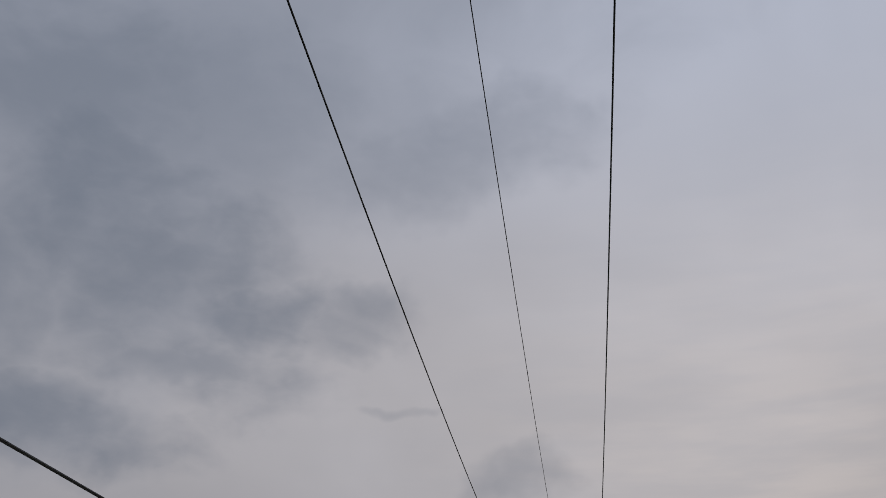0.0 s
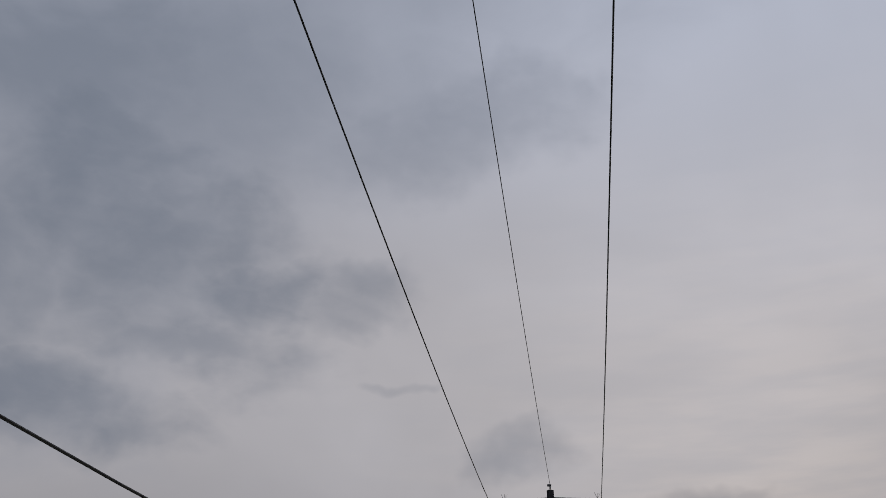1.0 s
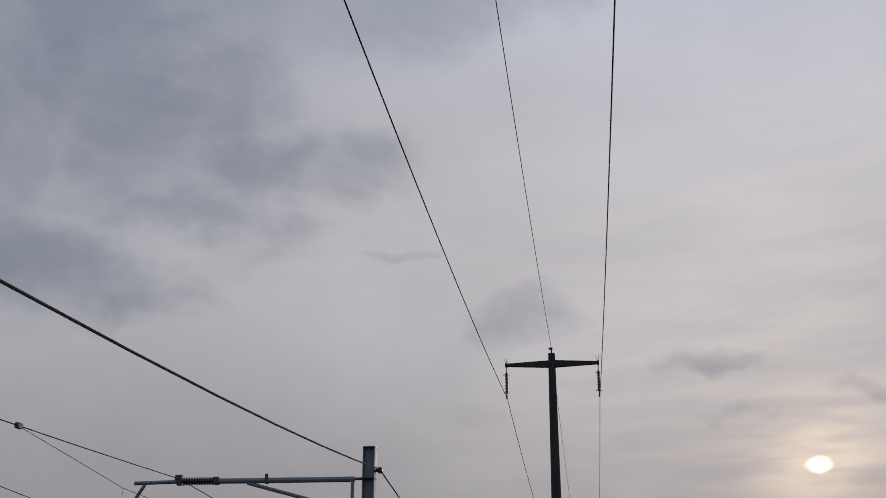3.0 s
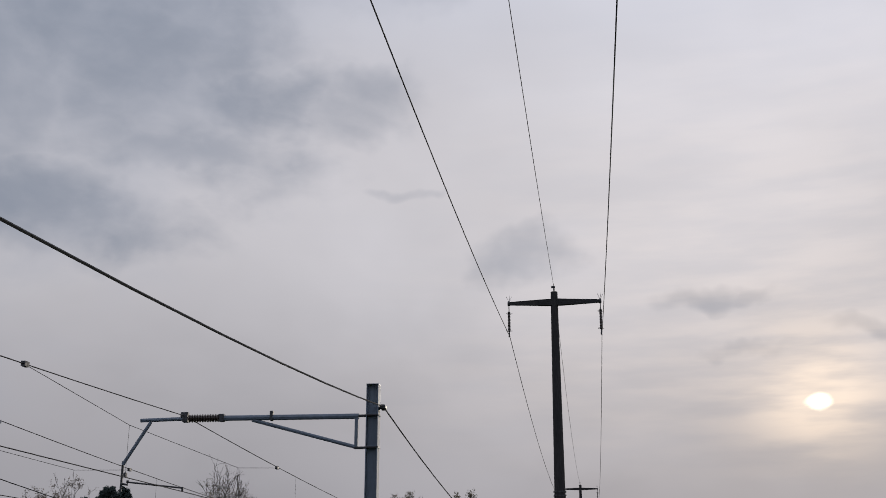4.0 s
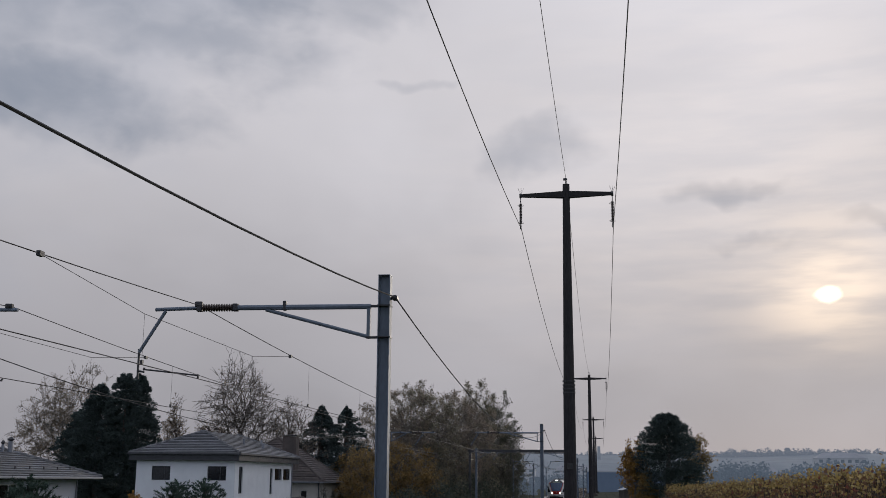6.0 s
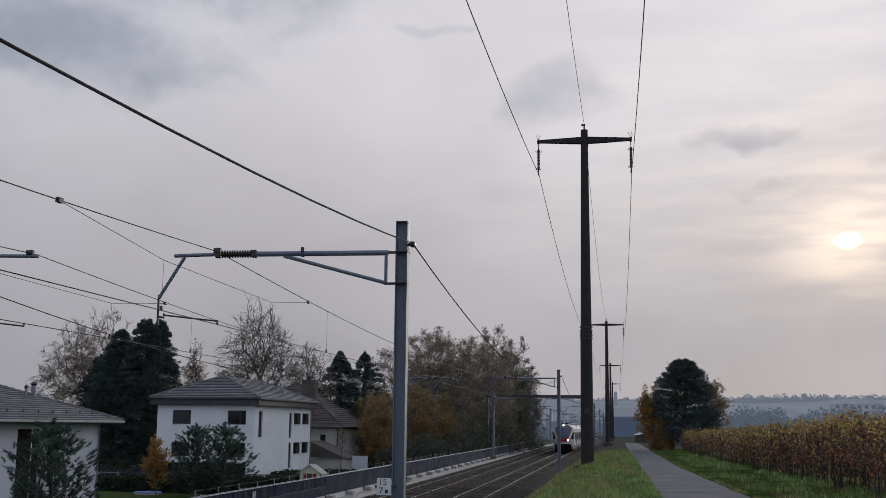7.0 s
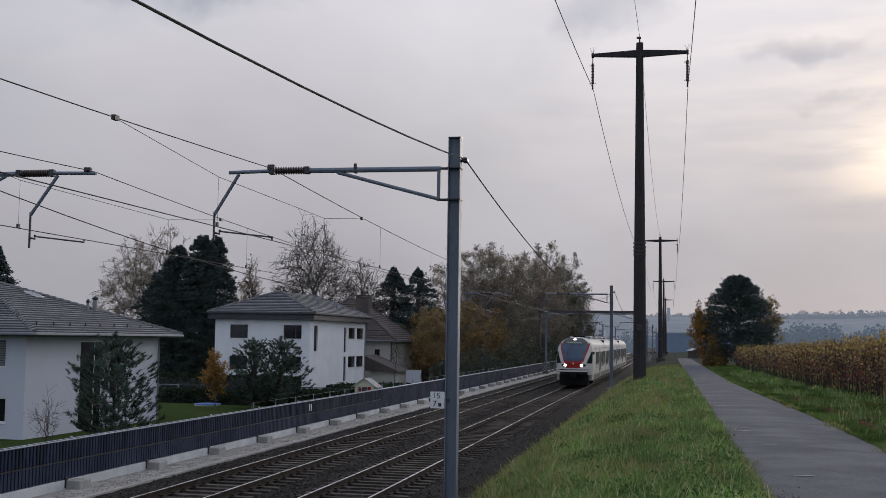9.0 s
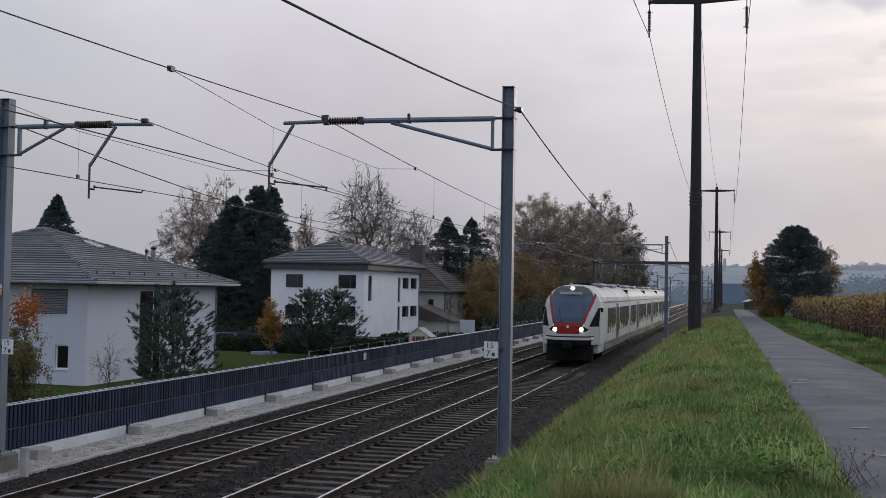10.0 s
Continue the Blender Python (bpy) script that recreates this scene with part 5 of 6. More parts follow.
def make_old_house():
    house = thing("house", "old cream house with a tall brown hipped roof", "house")
    x0, x1, y0, y1, z0, h = -40.0, -28.8, 114.0, 124.0, -1.5, 4.8
    south = [(9.3, 10.0, 2.6, 4.0)]
    east = [(2.0, 3.0, 2.4, 3.9), (5.5, 6.5, 2.4, 3.9)]
    s, e = side_walls(house, x0, x1, y0, y1, z0, h, south, east, RENDER_OLD)
    for o in east:
        make_window(e, *o, FRAME_WHITE)
    make_window(s, *south[0], FRAME_WHITE, mullion=False)
    hip_roof(house, x0 - 0.6, x1 + 0.6, y0 - 0.6, y1 + 0.6, 3.35, 4.6, 1.2, TILE_BROWN, fascia=0.15)
    part("downpipe", tubed([(x1 + 0.02, y0 - 0.06, 3.2), (x1 + 0.02, y0 - 0.06, z0)], 0.06, 8), SOFFIT, house)
    annex = part("annex", boxed(-29.5, -26.8, 108.5, 113.0, z0, 0.35), RENDER_OLD, house, "low lean-to with brown roof")
    bm = bmesh.new()
    v = [bm.verts.new(p) for p in ((-30.2, 108.1, 1.9), (-26.4, 108.1, 0.3), (-26.4, 113.4, 0.3), (-30.2, 113.4, 1.9), (-30.2, 108.1, 0.35), (-30.2, 113.4, 0.35))]
    for f in ((0, 1, 2, 3), (0, 4, 1), (2, 5, 3), (0, 3, 5, 4), (1, 4, 5, 2)):
        bm.faces.new([v[i] for i in f])
    part("annex_roof", bm, TILE_BROWN, annex)
    part("garden_wall", boxed(-26.2, -24.7, 110.0, 110.3, z0, 0.45), RENDER_GREY, house, "grey garden wall")
    return house


make_near_house()
make_white_house()
make_old_house()


# ---- garden things ----
def make_playhouse():
    hut = thing("playhouse", "small cream wooden playhouse with red shutters", "playhouse", pose(-19.8, 72.0, -1.25, 0, 0, -8) @ Matrix.Diagonal((0.92, 0.72, 0.80, 1)))
    part("hut_wall", boxed(-0.75, 0.75, -0.6, 0.6, 0.9, 2.15), TRAIN_CREAM, hut)
    bm = bmesh.new()
    v = [bm.verts.new(p) for p in ((-0.75, -0.6, 2.15), (0.75, -0.6, 2.15), (0, -0.6, 2.72), (-0.75, 0.6, 2.15), (0.75, 0.6, 2.15), (0, 0.6, 2.72))]
    for f in ((0, 1, 2), (4, 3, 5), (0, 2, 5, 3), (1, 4, 5, 2), (0, 3, 4, 1)):
        bm.faces.new([v[i] for i in f])
    part("gable", bm, TRAIN_CREAM, hut)
    for s in (-1, 1):
        bm = bmesh.new()
        a = [bm.verts.new(p) for p in ((0, -0.75, 2.78), (0, 0.75, 2.78), (s * 0.98, 0.75, 2.04), (s * 0.98, -0.75, 2.04))]
        b = [bm.verts.new((p.co.x, p.co.y, p.co.z - 0.06)) for p in a]
        bm.faces.new(a), bm.faces.new(b[::-1])
        for k in range(4):
            bm.faces.new((a[k], b[k], b[(k + 1) % 4], a[(k + 1) % 4]))
        part("roof_board", bm, CONCRETE, hut)
        part("shutter", boxed(s * 0.38 - 0.13, s * 0.38 + 0.13, -0.63, -0.60, 1.65, 2.05), TRAIN_RED, hut, "red shutter")
        for y in (-0.5, 0.5):
            part("leg", boxed(s * 0.65 - 0.05, s * 0.65 + 0.05, y - 0.05, y + 0.05, 0, 0.9), BARK, hut)
    part("opening", boxed(-0.2, 0.2, -0.625, -0.60, 1.65, 2.05), FRAME_DARK, hut)


def make_swing():
    swing = thing("swing_frame", "white swing frame with a red seat on the lawn", "swing", pose(-37.2, 79.0, -1.35) @ Matrix.Scale(0.62, 4))
    for x in (-1.2, 1.2):
        for y in (-0.6, 0.6):
            part("leg", tubed([(x, y, 0), (x, 0, 2.0)], 0.05, 6), GUTTER, swing)
    part("top_bar", tubed([(-1.3, 0, 2.0), (1.3, 0, 2.0)], 0.05, 6), GUTTER, swing)
    part("seat", boxed(0.35, 1.1, -0.25, 0.25, 0.5, 1.5, bevel=0.08), TRAIN_RED, swing)
    for x in (0.55, 0.95):
        part("rope", tubed([(x, 0, 1.25), (x, 0, 1.98)], 0.015, 4), DARK_STEEL, swing)


BLUE = material("blue_tarpaulin", (0.05, 0.12, 0.36), 0.5, vary=0.2, scale=3, grain=20, bump=0.3)
def make_pool():
    pool = thing("paddling_pool", "low round paddling pool under a blue cover", "pool", pose(-31.9, 74.0, -1.38) @ Matrix.Scale(0.68, 4))
    part("wall", tubed([(0, 0, 0), (0, 0, 0.30)], [1.3, 1.35], 24), FRAME_WHITE, pool)
    part("cover", tubed([(0, 0, 0.30), (0, 0, 0.37), (0, 0, 0.43)], [1.42, 1.36, 0.5], 24), BLUE, pool, "blue tarpaulin cover")


def make_garden_fence():
    fence = thing("garden_fence", "dark garden fence along the lawn", "fence")
    for i in range(24):
        part("post", boxed(-42.0 + i * 1.0, -41.93 + i * 1.0, 82.0, 82.06, -1.45, -0.15), SOFFIT, fence)
    for z in (-0.25, -0.7, -1.1):
        part("rail", boxed(-42.0, -18.0, 82.0, 82.04, z - 0.04, z + 0.04), SOFFIT, fence)


def make_wire_fence():
    fence = thing("wire_fence", "thin grey wire fence behind the noise barrier", "fence")
    for k in range(26):
        part("post", boxed(-15.415, -15.385, 40.0 + 2.4 * k, 40.03 + 2.4 * k, -1.0, 1.14), STEEL, fence)
    for z in (0.6, 1.1):
        part("wire", tubed([(-15.4, 40.0, z), (-15.4, 100.0, z)], 0.004, 4), STEEL, fence)


make_wire_fence()
make_playhouse()
make_swing()
make_pool()
make_garden_fence()


# white emblem bars on a barrier panel, pale flowers by the house, dry stalks by the lane
mark = thing("barrier_mark", "small white maker's mark on the dark barrier panel", "sign", pose(FENCE_X + 0.10, 44.6, 0.70))
for k in (-1, 1):
    part("bar", boxed(0.0, 0.012, k * 0.11 - 0.05, k * 0.11 + 0.05, -0.14, 0.14), SIGN_WHITE, mark)


def make_flowers(x, y, seed):
    gen = np.random.RandomState(seed)
    bed = thing("flower_clump", "clump of pale yellow and white garden flowers", "flowers", pose(x, y, -1.35))
    stems = [(Vector((0, 0, 0)), Vector((gen.normal() * 0.35, gen.normal() * 0.25, gen.uniform(0.35, 0.75))), 0.008, 0.004) for k in range(40)]
    raw("stems", *limb_mesh(stems), HEDGE, bed)
    heads = np.array([tuple(q) for p, q, r0, r1 in stems])
    leaf_mesh("petals", np.repeat(heads, 6, axis=0) + gen.normal(scale=0.03, size=(240, 3)), 0.045, PETAL, bed, seed)
    leaf_mesh("leaves", gen.normal(scale=(0.32, 0.25, 0.12), size=(500, 3)) + np.array((0, 0, 0.25)), 0.05, HEDGE, bed, seed + 1)


# ---- trees and plants ----
def leaf_mesh(name, centres, size, mat, parent=None, seed=0, flat=0.0, label="", kind="", aspect=0.6, ways=None):
    """Many small leaves, each a bent pair of triangles or a quad, at the centres."""
    rnd = np.random.RandomState(seed)
    c = np.asarray(centres, float)
    n = len(c)
    d = rnd.normal(size=(n, 3))
    d[:, 2] *= 1 - flat
    if ways is not None:
        d = d * 0.42 + ways
    d /= np.linalg.norm(d, axis=1, keepdims=True) + 1e-9
    e = np.cross(d, rnd.normal(size=(n, 3)))
    e /= np.linalg.norm(e, axis=1, keepdims=True) + 1e-9
    s = (rnd.uniform(0.6, 1.35, (n, 1)) * size)
    a, b = d * s, e * s * aspect
    verts = np.stack([c - a, c + b * 0.9, c + a, c - b], 1).reshape(-1, 3)
    f = (np.arange(n) * 4)[:, None] + np.array([0, 1, 2, 3])
    return raw(name, verts.tolist(), f.tolist(), mat, parent, kind, label)


def crown_points(gen, n, width, height, low, shape=1.0):
    """Twig ends in a lumpy rounded crown from low to height, thickest near its outside."""
    d = gen.normal(size=(n, 3))
    d /= np.linalg.norm(d, axis=1, keepdims=True)
    off = gen.uniform(0, 50, 3)
    lump = np.array([noise.noise(Vector(v * 1.5 + off)) for v in d]) * 0.42 + np.array([noise.noise(Vector(v * 3.6 + off)) for v in d]) * 0.24
    r = gen.rand(n) ** 0.42 * np.clip(0.98 + lump, 0.55, 1.3)
    p = d * r[:, None]
    taper = 1 - 0.22 * shape * p[:, 2]
    return np.stack([p[:, 0] * taper * width / 2, p[:, 1] * taper * width / 2, (low + height) / 2 + p[:, 2] * (height - low) / 2], -1)


def branch_out(gen, node, pts, radius, total, segs, tips, min_r):
    """Limbs from a node to all twig ends, parted again and again by direction."""
    n = len(pts)
    r = max(radius * (n / total) ** 0.46, min_r)
    if n <= 1:
        for p in pts:
            e = Vector(p)
            segs.append((node.copy(), e, r, min_r * 0.8))
            tips.append((e, (e - node).normalized()))
        return
    mid = pts.mean(axis=0)
    reach = Vector(mid) - node
    step = node + reach * gen.uniform(0.30, 0.50) + Vector(gen.normal(scale=0.035, size=3)) * reach.length
    bend = node.lerp(step, 0.5) + Vector(gen.normal(scale=0.05, size=3)) * reach.length
    r1 = max(radius * (n * 0.8 / total) ** 0.46, min_r)
    segs += [(node.copy(), bend, r, (r + r1) / 2), (bend, step, (r + r1) / 2, r1)]
    way = pts - np.array(step)
    way /= np.linalg.norm(way, axis=1, keepdims=True) + 1e-6
    way = way - way.mean(axis=0)
    axis = np.linalg.svd(way, full_matrices=False)[2][0]
    side = way @ axis
    cut = np.quantile(side, gen.uniform(0.32, 0.68))
    left, right = pts[side <= cut], pts[side > cut]
    if not len(right):
        left, right = pts[: n // 2], pts[n // 2:]
    branch_out(gen, step, left, radius, total, segs, tips, min_r)
    branch_out(gen, step, right, radius, total, segs, tips, min_r)


def limb_mesh(segs, thick=5):
    verts, faces = [], []
    for p, q, r0, r1 in segs:
        d = (q - p).normalized()
        a = d.cross(Vector((0, 0, 1)) if abs(d.z) < 0.95 else Vector((1, 0, 0))).normalized()
        b = d.cross(a)
        k = thick if r0 > 0.05 else 3
        base = len(verts)
        for o, r in ((p, r0), (q, r1)):
            for i in range(k):
                t = i * math.tau / k
                verts.append(tuple(o + (a * math.cos(t) + b * math.sin(t)) * r))
        for i in range(k):
            faces.append((base + i, base + (i + 1) % k, base + k + (i + 1) % k, base + k + i))
    return verts, faces


def make_tree(name, label, at, height, width, leaves, leaf_size, mat, seed, ends=260, trunk=0.22, fork=0.2, low=0.25, twigs=4, twig=0.8, min_r=0.016, bark=None, group="", jitter=0.10, shape=1.0):
    """A broadleaf tree: trunk, limbs parting into twigs, and small leaves along the twigs."""
    gen = np.random.RandomState(seed)
    tree = thing(name, label, "tree", pose(*at), group)
    pts = crown_points(gen, ends, width - twig, height - twig * 0.5, height * low, shape)
    top = Vector((gen.normal() * 0.02 * height, gen.normal() * 0.02 * height, height * fork))
    half = Vector((top.x * 0.3, top.y * 0.3, height * fork * 0.5))
    segs = [(Vector((0, 0, -0.3)), half, trunk * 1.15, trunk * 0.95), (half, top, trunk * 0.95, trunk * 0.9)]
    tips, spots = [], []
    branch_out(gen, top, pts, trunk * 0.9, ends, segs, tips, min_r)
    for e, d in tips:
        for k in range(twigs):
            w = (d * 0.8 + Vector(gen.normal(scale=0.62, size=3)) + Vector((0, 0, 0.18))).normalized()
            root = e - d * gen.uniform(0, twig * 0.5)
            knee = root + w * twig * gen.uniform(0.35, 0.6)
            end = knee + (w + Vector(gen.normal(scale=0.35, size=3))).normalized() * twig * gen.uniform(0.3, 0.55)
            segs += [(root, knee, min_r * 0.75, min_r * 0.6), (knee, end, min_r * 0.6, min_r * 0.4)]
            spots += [(root, knee), (knee, end)]
    raw("trunk", *limb_mesh(segs), bark or BARK, tree)
    if leaves:
        a = np.array([tuple(p) for p, q in spots])
        b = np.array([tuple(q) for p, q in spots])
        hold = np.array([noise.noise(Vector(p * 0.55)) for p in a]) + gen.normal(scale=0.12, size=len(a))
        share_of = np.clip(0.55 + 1.5 * hold, 0.05, None)
        k = gen.choice(len(a), leaves, p=share_of / share_of.sum())
        u = gen.rand(leaves, 1)
        leaf_mesh("crown", a[k] * (1 - u) + b[k] * u + gen.normal(scale=jitter, size=(leaves, 3)), leaf_size, mat, tree, seed)
    return tree


def make_conifer(name, label, at, height, width, mat, seed, leaves=7000, size=0.12, full=0.5, blunt=0.8, lobes=0.18, group="", droop=0.25, rising=0.75):
    """A dense evergreen of many boughs, each a fan of small sprays; full: height share where it is widest."""
    gen = np.random.RandomState(seed)
    tree = thing(name, label, "tree", pose(*at), group)
    part("trunk", tubed([(0, 0, -0.3), (0, 0, height * 0.5), (0, 0, height * 0.96)], [width * 0.05, width * 0.035, 0.02], 7), DARK_BARK, tree)
    boughs = max(140, leaves // 85)
    u = 0.03 + 0.97 * gen.rand(boughs) ** 0.9
    prof = np.where(u < full, 0.80 + 0.20 * (u / max(full, 0.01)), np.clip((1 - u) / (1 - full), 0, 1) ** blunt)
    ang = gen.uniform(0, math.tau, boughs)
    wave = np.array([noise.noise(Vector((math.cos(a) * 1.3, math.sin(a) * 1.3, h * height * 0.30 + seed))) for a, h in zip(ang, u)])
    reach = prof * width / 2 * np.clip(1 + wave * lobes * 2.2 + gen.normal(scale=lobes * 0.45, size=boughs), 0.4, 1.4) + 0.15
    per = leaves // boughs
    t = gen.rand(boughs, per) ** 0.5
    r = reach[:, None] * t
    fan = gen.normal(scale=0.16, size=(boughs, per)) * (0.25 + 0.75 * r)
    rise = u[:, None] * height * 0.97 + 0.22 * r - droop * r * t
    px = np.cos(ang)[:, None] * r - np.sin(ang)[:, None] * fan
    py = np.sin(ang)[:, None] * r + np.cos(ang)[:, None] * fan
    pz = rise + gen.normal(scale=0.10, size=(boughs, per))
    pts = np.stack([px, py, np.clip(pz, 0.1, height)], -1).reshape(-1, 3)
    out = np.stack([np.cos(ang)[:, None] * np.ones_like(r), np.sin(ang)[:, None] * np.ones_like(r), rising - 0.3 * t], -1).reshape(-1, 3)
    leaf_mesh("crown", pts, size, mat, tree, seed, aspect=0.30, ways=out)
    return tree


def make_pine(label, at, height, width, seed, boughs=46, group="young pines in the garden"):
    """A young pine with bottle-brush shoots and gaps."""
    rnd = random.Random(seed)
    tree = thing("pine_tree", label, "tree", pose(*at), group)
    segs = [(Vector((0, 0, -0.2)), Vector((0.05, 0, height * 0.55)), 0.09, 0.06), (Vector((0.05, 0, height * 0.55)), Vector((0, 0.04, height * 0.97)), 0.06, 0.02)]
    tufts = []
    for i in range(boughs):
        u = 0.06 + 0.92 * (i + rnd.random()) / boughs
        a = i * 2.4 + rnd.uniform(-0.4, 0.4)
        prof = min(1, 0.66 + u * 0.9) if u < 0.40 else ((1 - u) / 0.60) ** 0.62
        l = (width / 2) * prof * rnd.uniform(0.55, 1.22)
        p = Vector((0, 0, u * height * 0.95))
        q = p + Vector((math.cos(a) * l * 0.6, math.sin(a) * l * 0.6, 0.02 * height))
        e = p + Vector((math.cos(a) * l, math.sin(a) * l, 0.09 * height + 0.12 * l))
        segs += [(p, q, 0.028, 0.02), (q, e, 0.02, 0.010)]
        for k in range(9):
            m = q.lerp(e, rnd.random()) if k > 1 else e
            m = m + Vector((rnd.gauss(0, 0.12 * width / 3), rnd.gauss(0, 0.12 * width / 3), rnd.gauss(0.08, 0.10)))
            tufts.append((m, Vector((math.cos(a) * 0.9 + rnd.gauss(0, 0.35), math.sin(a) * 0.9 + rnd.gauss(0, 0.35), 0.8)).normalized()))
        for k in range(4):
            m = p.lerp(q, 0.2 + 0.7 * rnd.random())
            tufts.append((m + Vector((rnd.gauss(0, 0.08), rnd.gauss(0, 0.08), rnd.gauss(0, 0.08))), Vector((rnd.gauss(0, 0.4), rnd.gauss(0, 0.4), 1)).normalized()))
    raw("trunk", *limb_mesh(segs), BARK, tree)
    gen = np.random.RandomState(seed)
    verts, faces = [], []
    for m, d in tufts:
        shoot = rnd.uniform(0.12, 0.24) * width / 3.2
        for k in range(40):
            base = m + d * shoot * rnd.random()
            side = Vector((rnd.gauss(0, 1), rnd.gauss(0, 1), rnd.gauss(0, 0.8))) + d * 0.5
            side = side.normalized() * rnd.uniform(0.09, 0.17) * width / 3.2
            w = side.cross(d).normalized() * 0.016 if side.cross(d).length > 1e-4 else Vector((0.016, 0, 0))
            i = len(verts)
            verts += [tuple(base - w), tuple(base + w), tuple(base + side)]
            faces.append((i, i + 1, i + 2))
    raw("needles", verts, faces, PINE, tree)
    return tree


# garden behind the barrier
make_pine("bushy young pine in front of the grey house", (-22.3, 42.2, -1.4), 4.6, 4.0, 11, 62)
make_pine("bushy young pine on the lawn by the white house", (-28.0, 72.5, -1.4), 4.5, 3.7, 12, 58)
make_pine("bushy young pine on the lawn by the white house", (-25.8, 72.0, -1.4), 4.6, 3.9, 13, 58)
make_tree("shrub", "leafy olive shrub beside the mast", (-22.75, 32.6, -1.35), 3.6, 2.2, 9000, 0.045, SHRUB, 21, ends=120, trunk=0.05, fork=0.04, low=0.05, twig=0.45, bark=VINE_WOOD, min_r=0.006, jitter=0.06)
gen = np.random.RandomState(5)
top = thing("shrub", "orange autumn shrub beside the olive one", "shrub", pose(-22.9, 33.0, -1.35))
raw("stem", *limb_mesh([(Vector((0, 0, -0.2)), Vector((0, 0, 3.3)), 0.03, 0.02)] + [(Vector((0, 0, 3.0)), Vector((0, 0, 3.9)) + Vector(gen.normal(scale=(0.28, 0.28, 0.3), size=3)), 0.010, 0.004) for k in range(22)]), BARK, top)
leaf_mesh("crown", np.array([(0, 0, 3.9)]) + gen.normal(scale=(0.28, 0.28, 0.34), size=(900, 3)), 0.055, ORANGE, top, 6)
make_tree("shrub", "thin bare shrub by the house wall", (-21.6, 36.2, -1.35), 3.3, 1.5, 60, 0.04, GOLD, 22, ends=34, trunk=0.03, fork=0.06, low=0.15, twigs=3, twig=0.5, min_r=0.007, bark=VINE_WOOD)
make_tree("tree", "small upright tree with orange autumn leaves", (-30.2, 71.5, -1.4), 4.1, 2.1, 4200, 0.07, GOLD_BRIGHT, 23, ends=110, trunk=0.06, fork=0.12, low=0.10, twig=0.5, min_r=0.009, jitter=0.08)
make_tree("tree", "thin bare sapling against the old house", (-26.4, 106.0, -1.4), 5.6, 1.6, 0, 0.1, OAK, 24, ends=26, trunk=0.05, fork=0.3, low=0.35, twigs=3, twig=0.6, min_r=0.012, bark=DARK_BARK)

# tall trees behind the houses
make_conifer("evergreen_tree", "tall dark columnar evergreen behind the houses", (-49.3, 112.0, -1.4), 16.2, 5.8, CONIFER, 31, 43125, 0.150, full=0.55, blunt=0.55, lobes=0.18)
make_conifer("evergreen_tree", "tall dark columnar evergreen behind the houses", (-48.4, 113.5, -1.4), 16.2, 5.2, CONIFER, 37, 37373, 0.150, full=0.50, blunt=0.62, lobes=0.18)
make_conifer("evergreen_tree", "tall dark columnar evergreen behind the houses", (-52.3, 112.5, -1.4), 15.0, 6.0, CONIFER, 32, 43125, 0.150, full=0.50, blunt=0.55, lobes=0.18)
make_conifer("evergreen_tree", "dark rounded evergreen behind the houses", (-54.7, 114.0, -1.4), 12.4, 6.2, CONIFER, 35, 37373, 0.150, full=0.55, blunt=0.50, lobes=0.18)
make_conifer("spruce", "dark pointed spruce behind the grey house", (-62.8, 95.0, -1.0), 13.3, 11.0, CONIFER, 33, 30000, 0.150, full=0.03, blunt=0.88, lobes=0.17, rising=0.1)
make_conifer("spruce", "dark pointed spruce beside golden trees", (-32.2, 128.0, -1.2), 13.5, 13.0, CONIFER, 34, 30000, 0.150, full=0.03, blunt=0.88, lobes=0.17, rising=0.1)
make_conifer("spruce", "dark pointed spruce beside golden trees", (-29.3, 128.5, -1.2), 13.4, 13.5, CONIFER, 36, 30000, 0.150, full=0.03, blunt=0.88, lobes=0.17, rising=0.1)
make_tree("tree", "broad half-bare tree with pale brown leaves", (-58.8, 119.0, -1.2), 17.0, 14.6, 34000, 0.066, OAK, 41, ends=700, trunk=0.34, fork=0.14, low=0.16, twig=1.0, min_r=0.022)
make_tree("tree", "tall bare tree with a rounded crown of twigs", (-39.8, 121.0, -1.2), 18.4, 12.2, 2600, 0.07, OAK, 42, ends=620, trunk=0.36, fork=0.20, low=0.24, twig=1.15, min_r=0.026, bark=DARK_BARK)
make_tree("tree", "bare tree with fine twigs and a few leaves", (-34.9, 124.0, -1.2), 14.6, 8.6, 2600, 0.075, OAK, 43, ends=340, trunk=0.25, fork=0.16, low=0.22, twig=1.0, min_r=0.026, bark=DARK_BARK)
make_tree("tree", "slender tree with sparse brown leaves", (-46.1, 118.0, -1.2), 14.2, 3.0, 900, 0.11, OAK, 44, ends=60, trunk=0.14, fork=0.45, low=0.50, twig=0.8, min_r=0.024, bark=DARK_BARK)
make_tree("tree", "brown leafy tree behind the white house", (-44.0, 124.0, -1.2), 11.8, 8.5, 9500, 0.10, OAK, 45, ends=300, trunk=0.2, fork=0.1, low=0.1, twig=0.9, min_r=0.022)
make_tree("tree", "brown leafy tree behind the white house", (-49.3, 126.0, -1.2), 11.9, 8.5, 9000, 0.10, OAK, 46, ends=300, trunk=0.2, fork=0.1, low=0.1, twig=0.9, min_r=0.022)
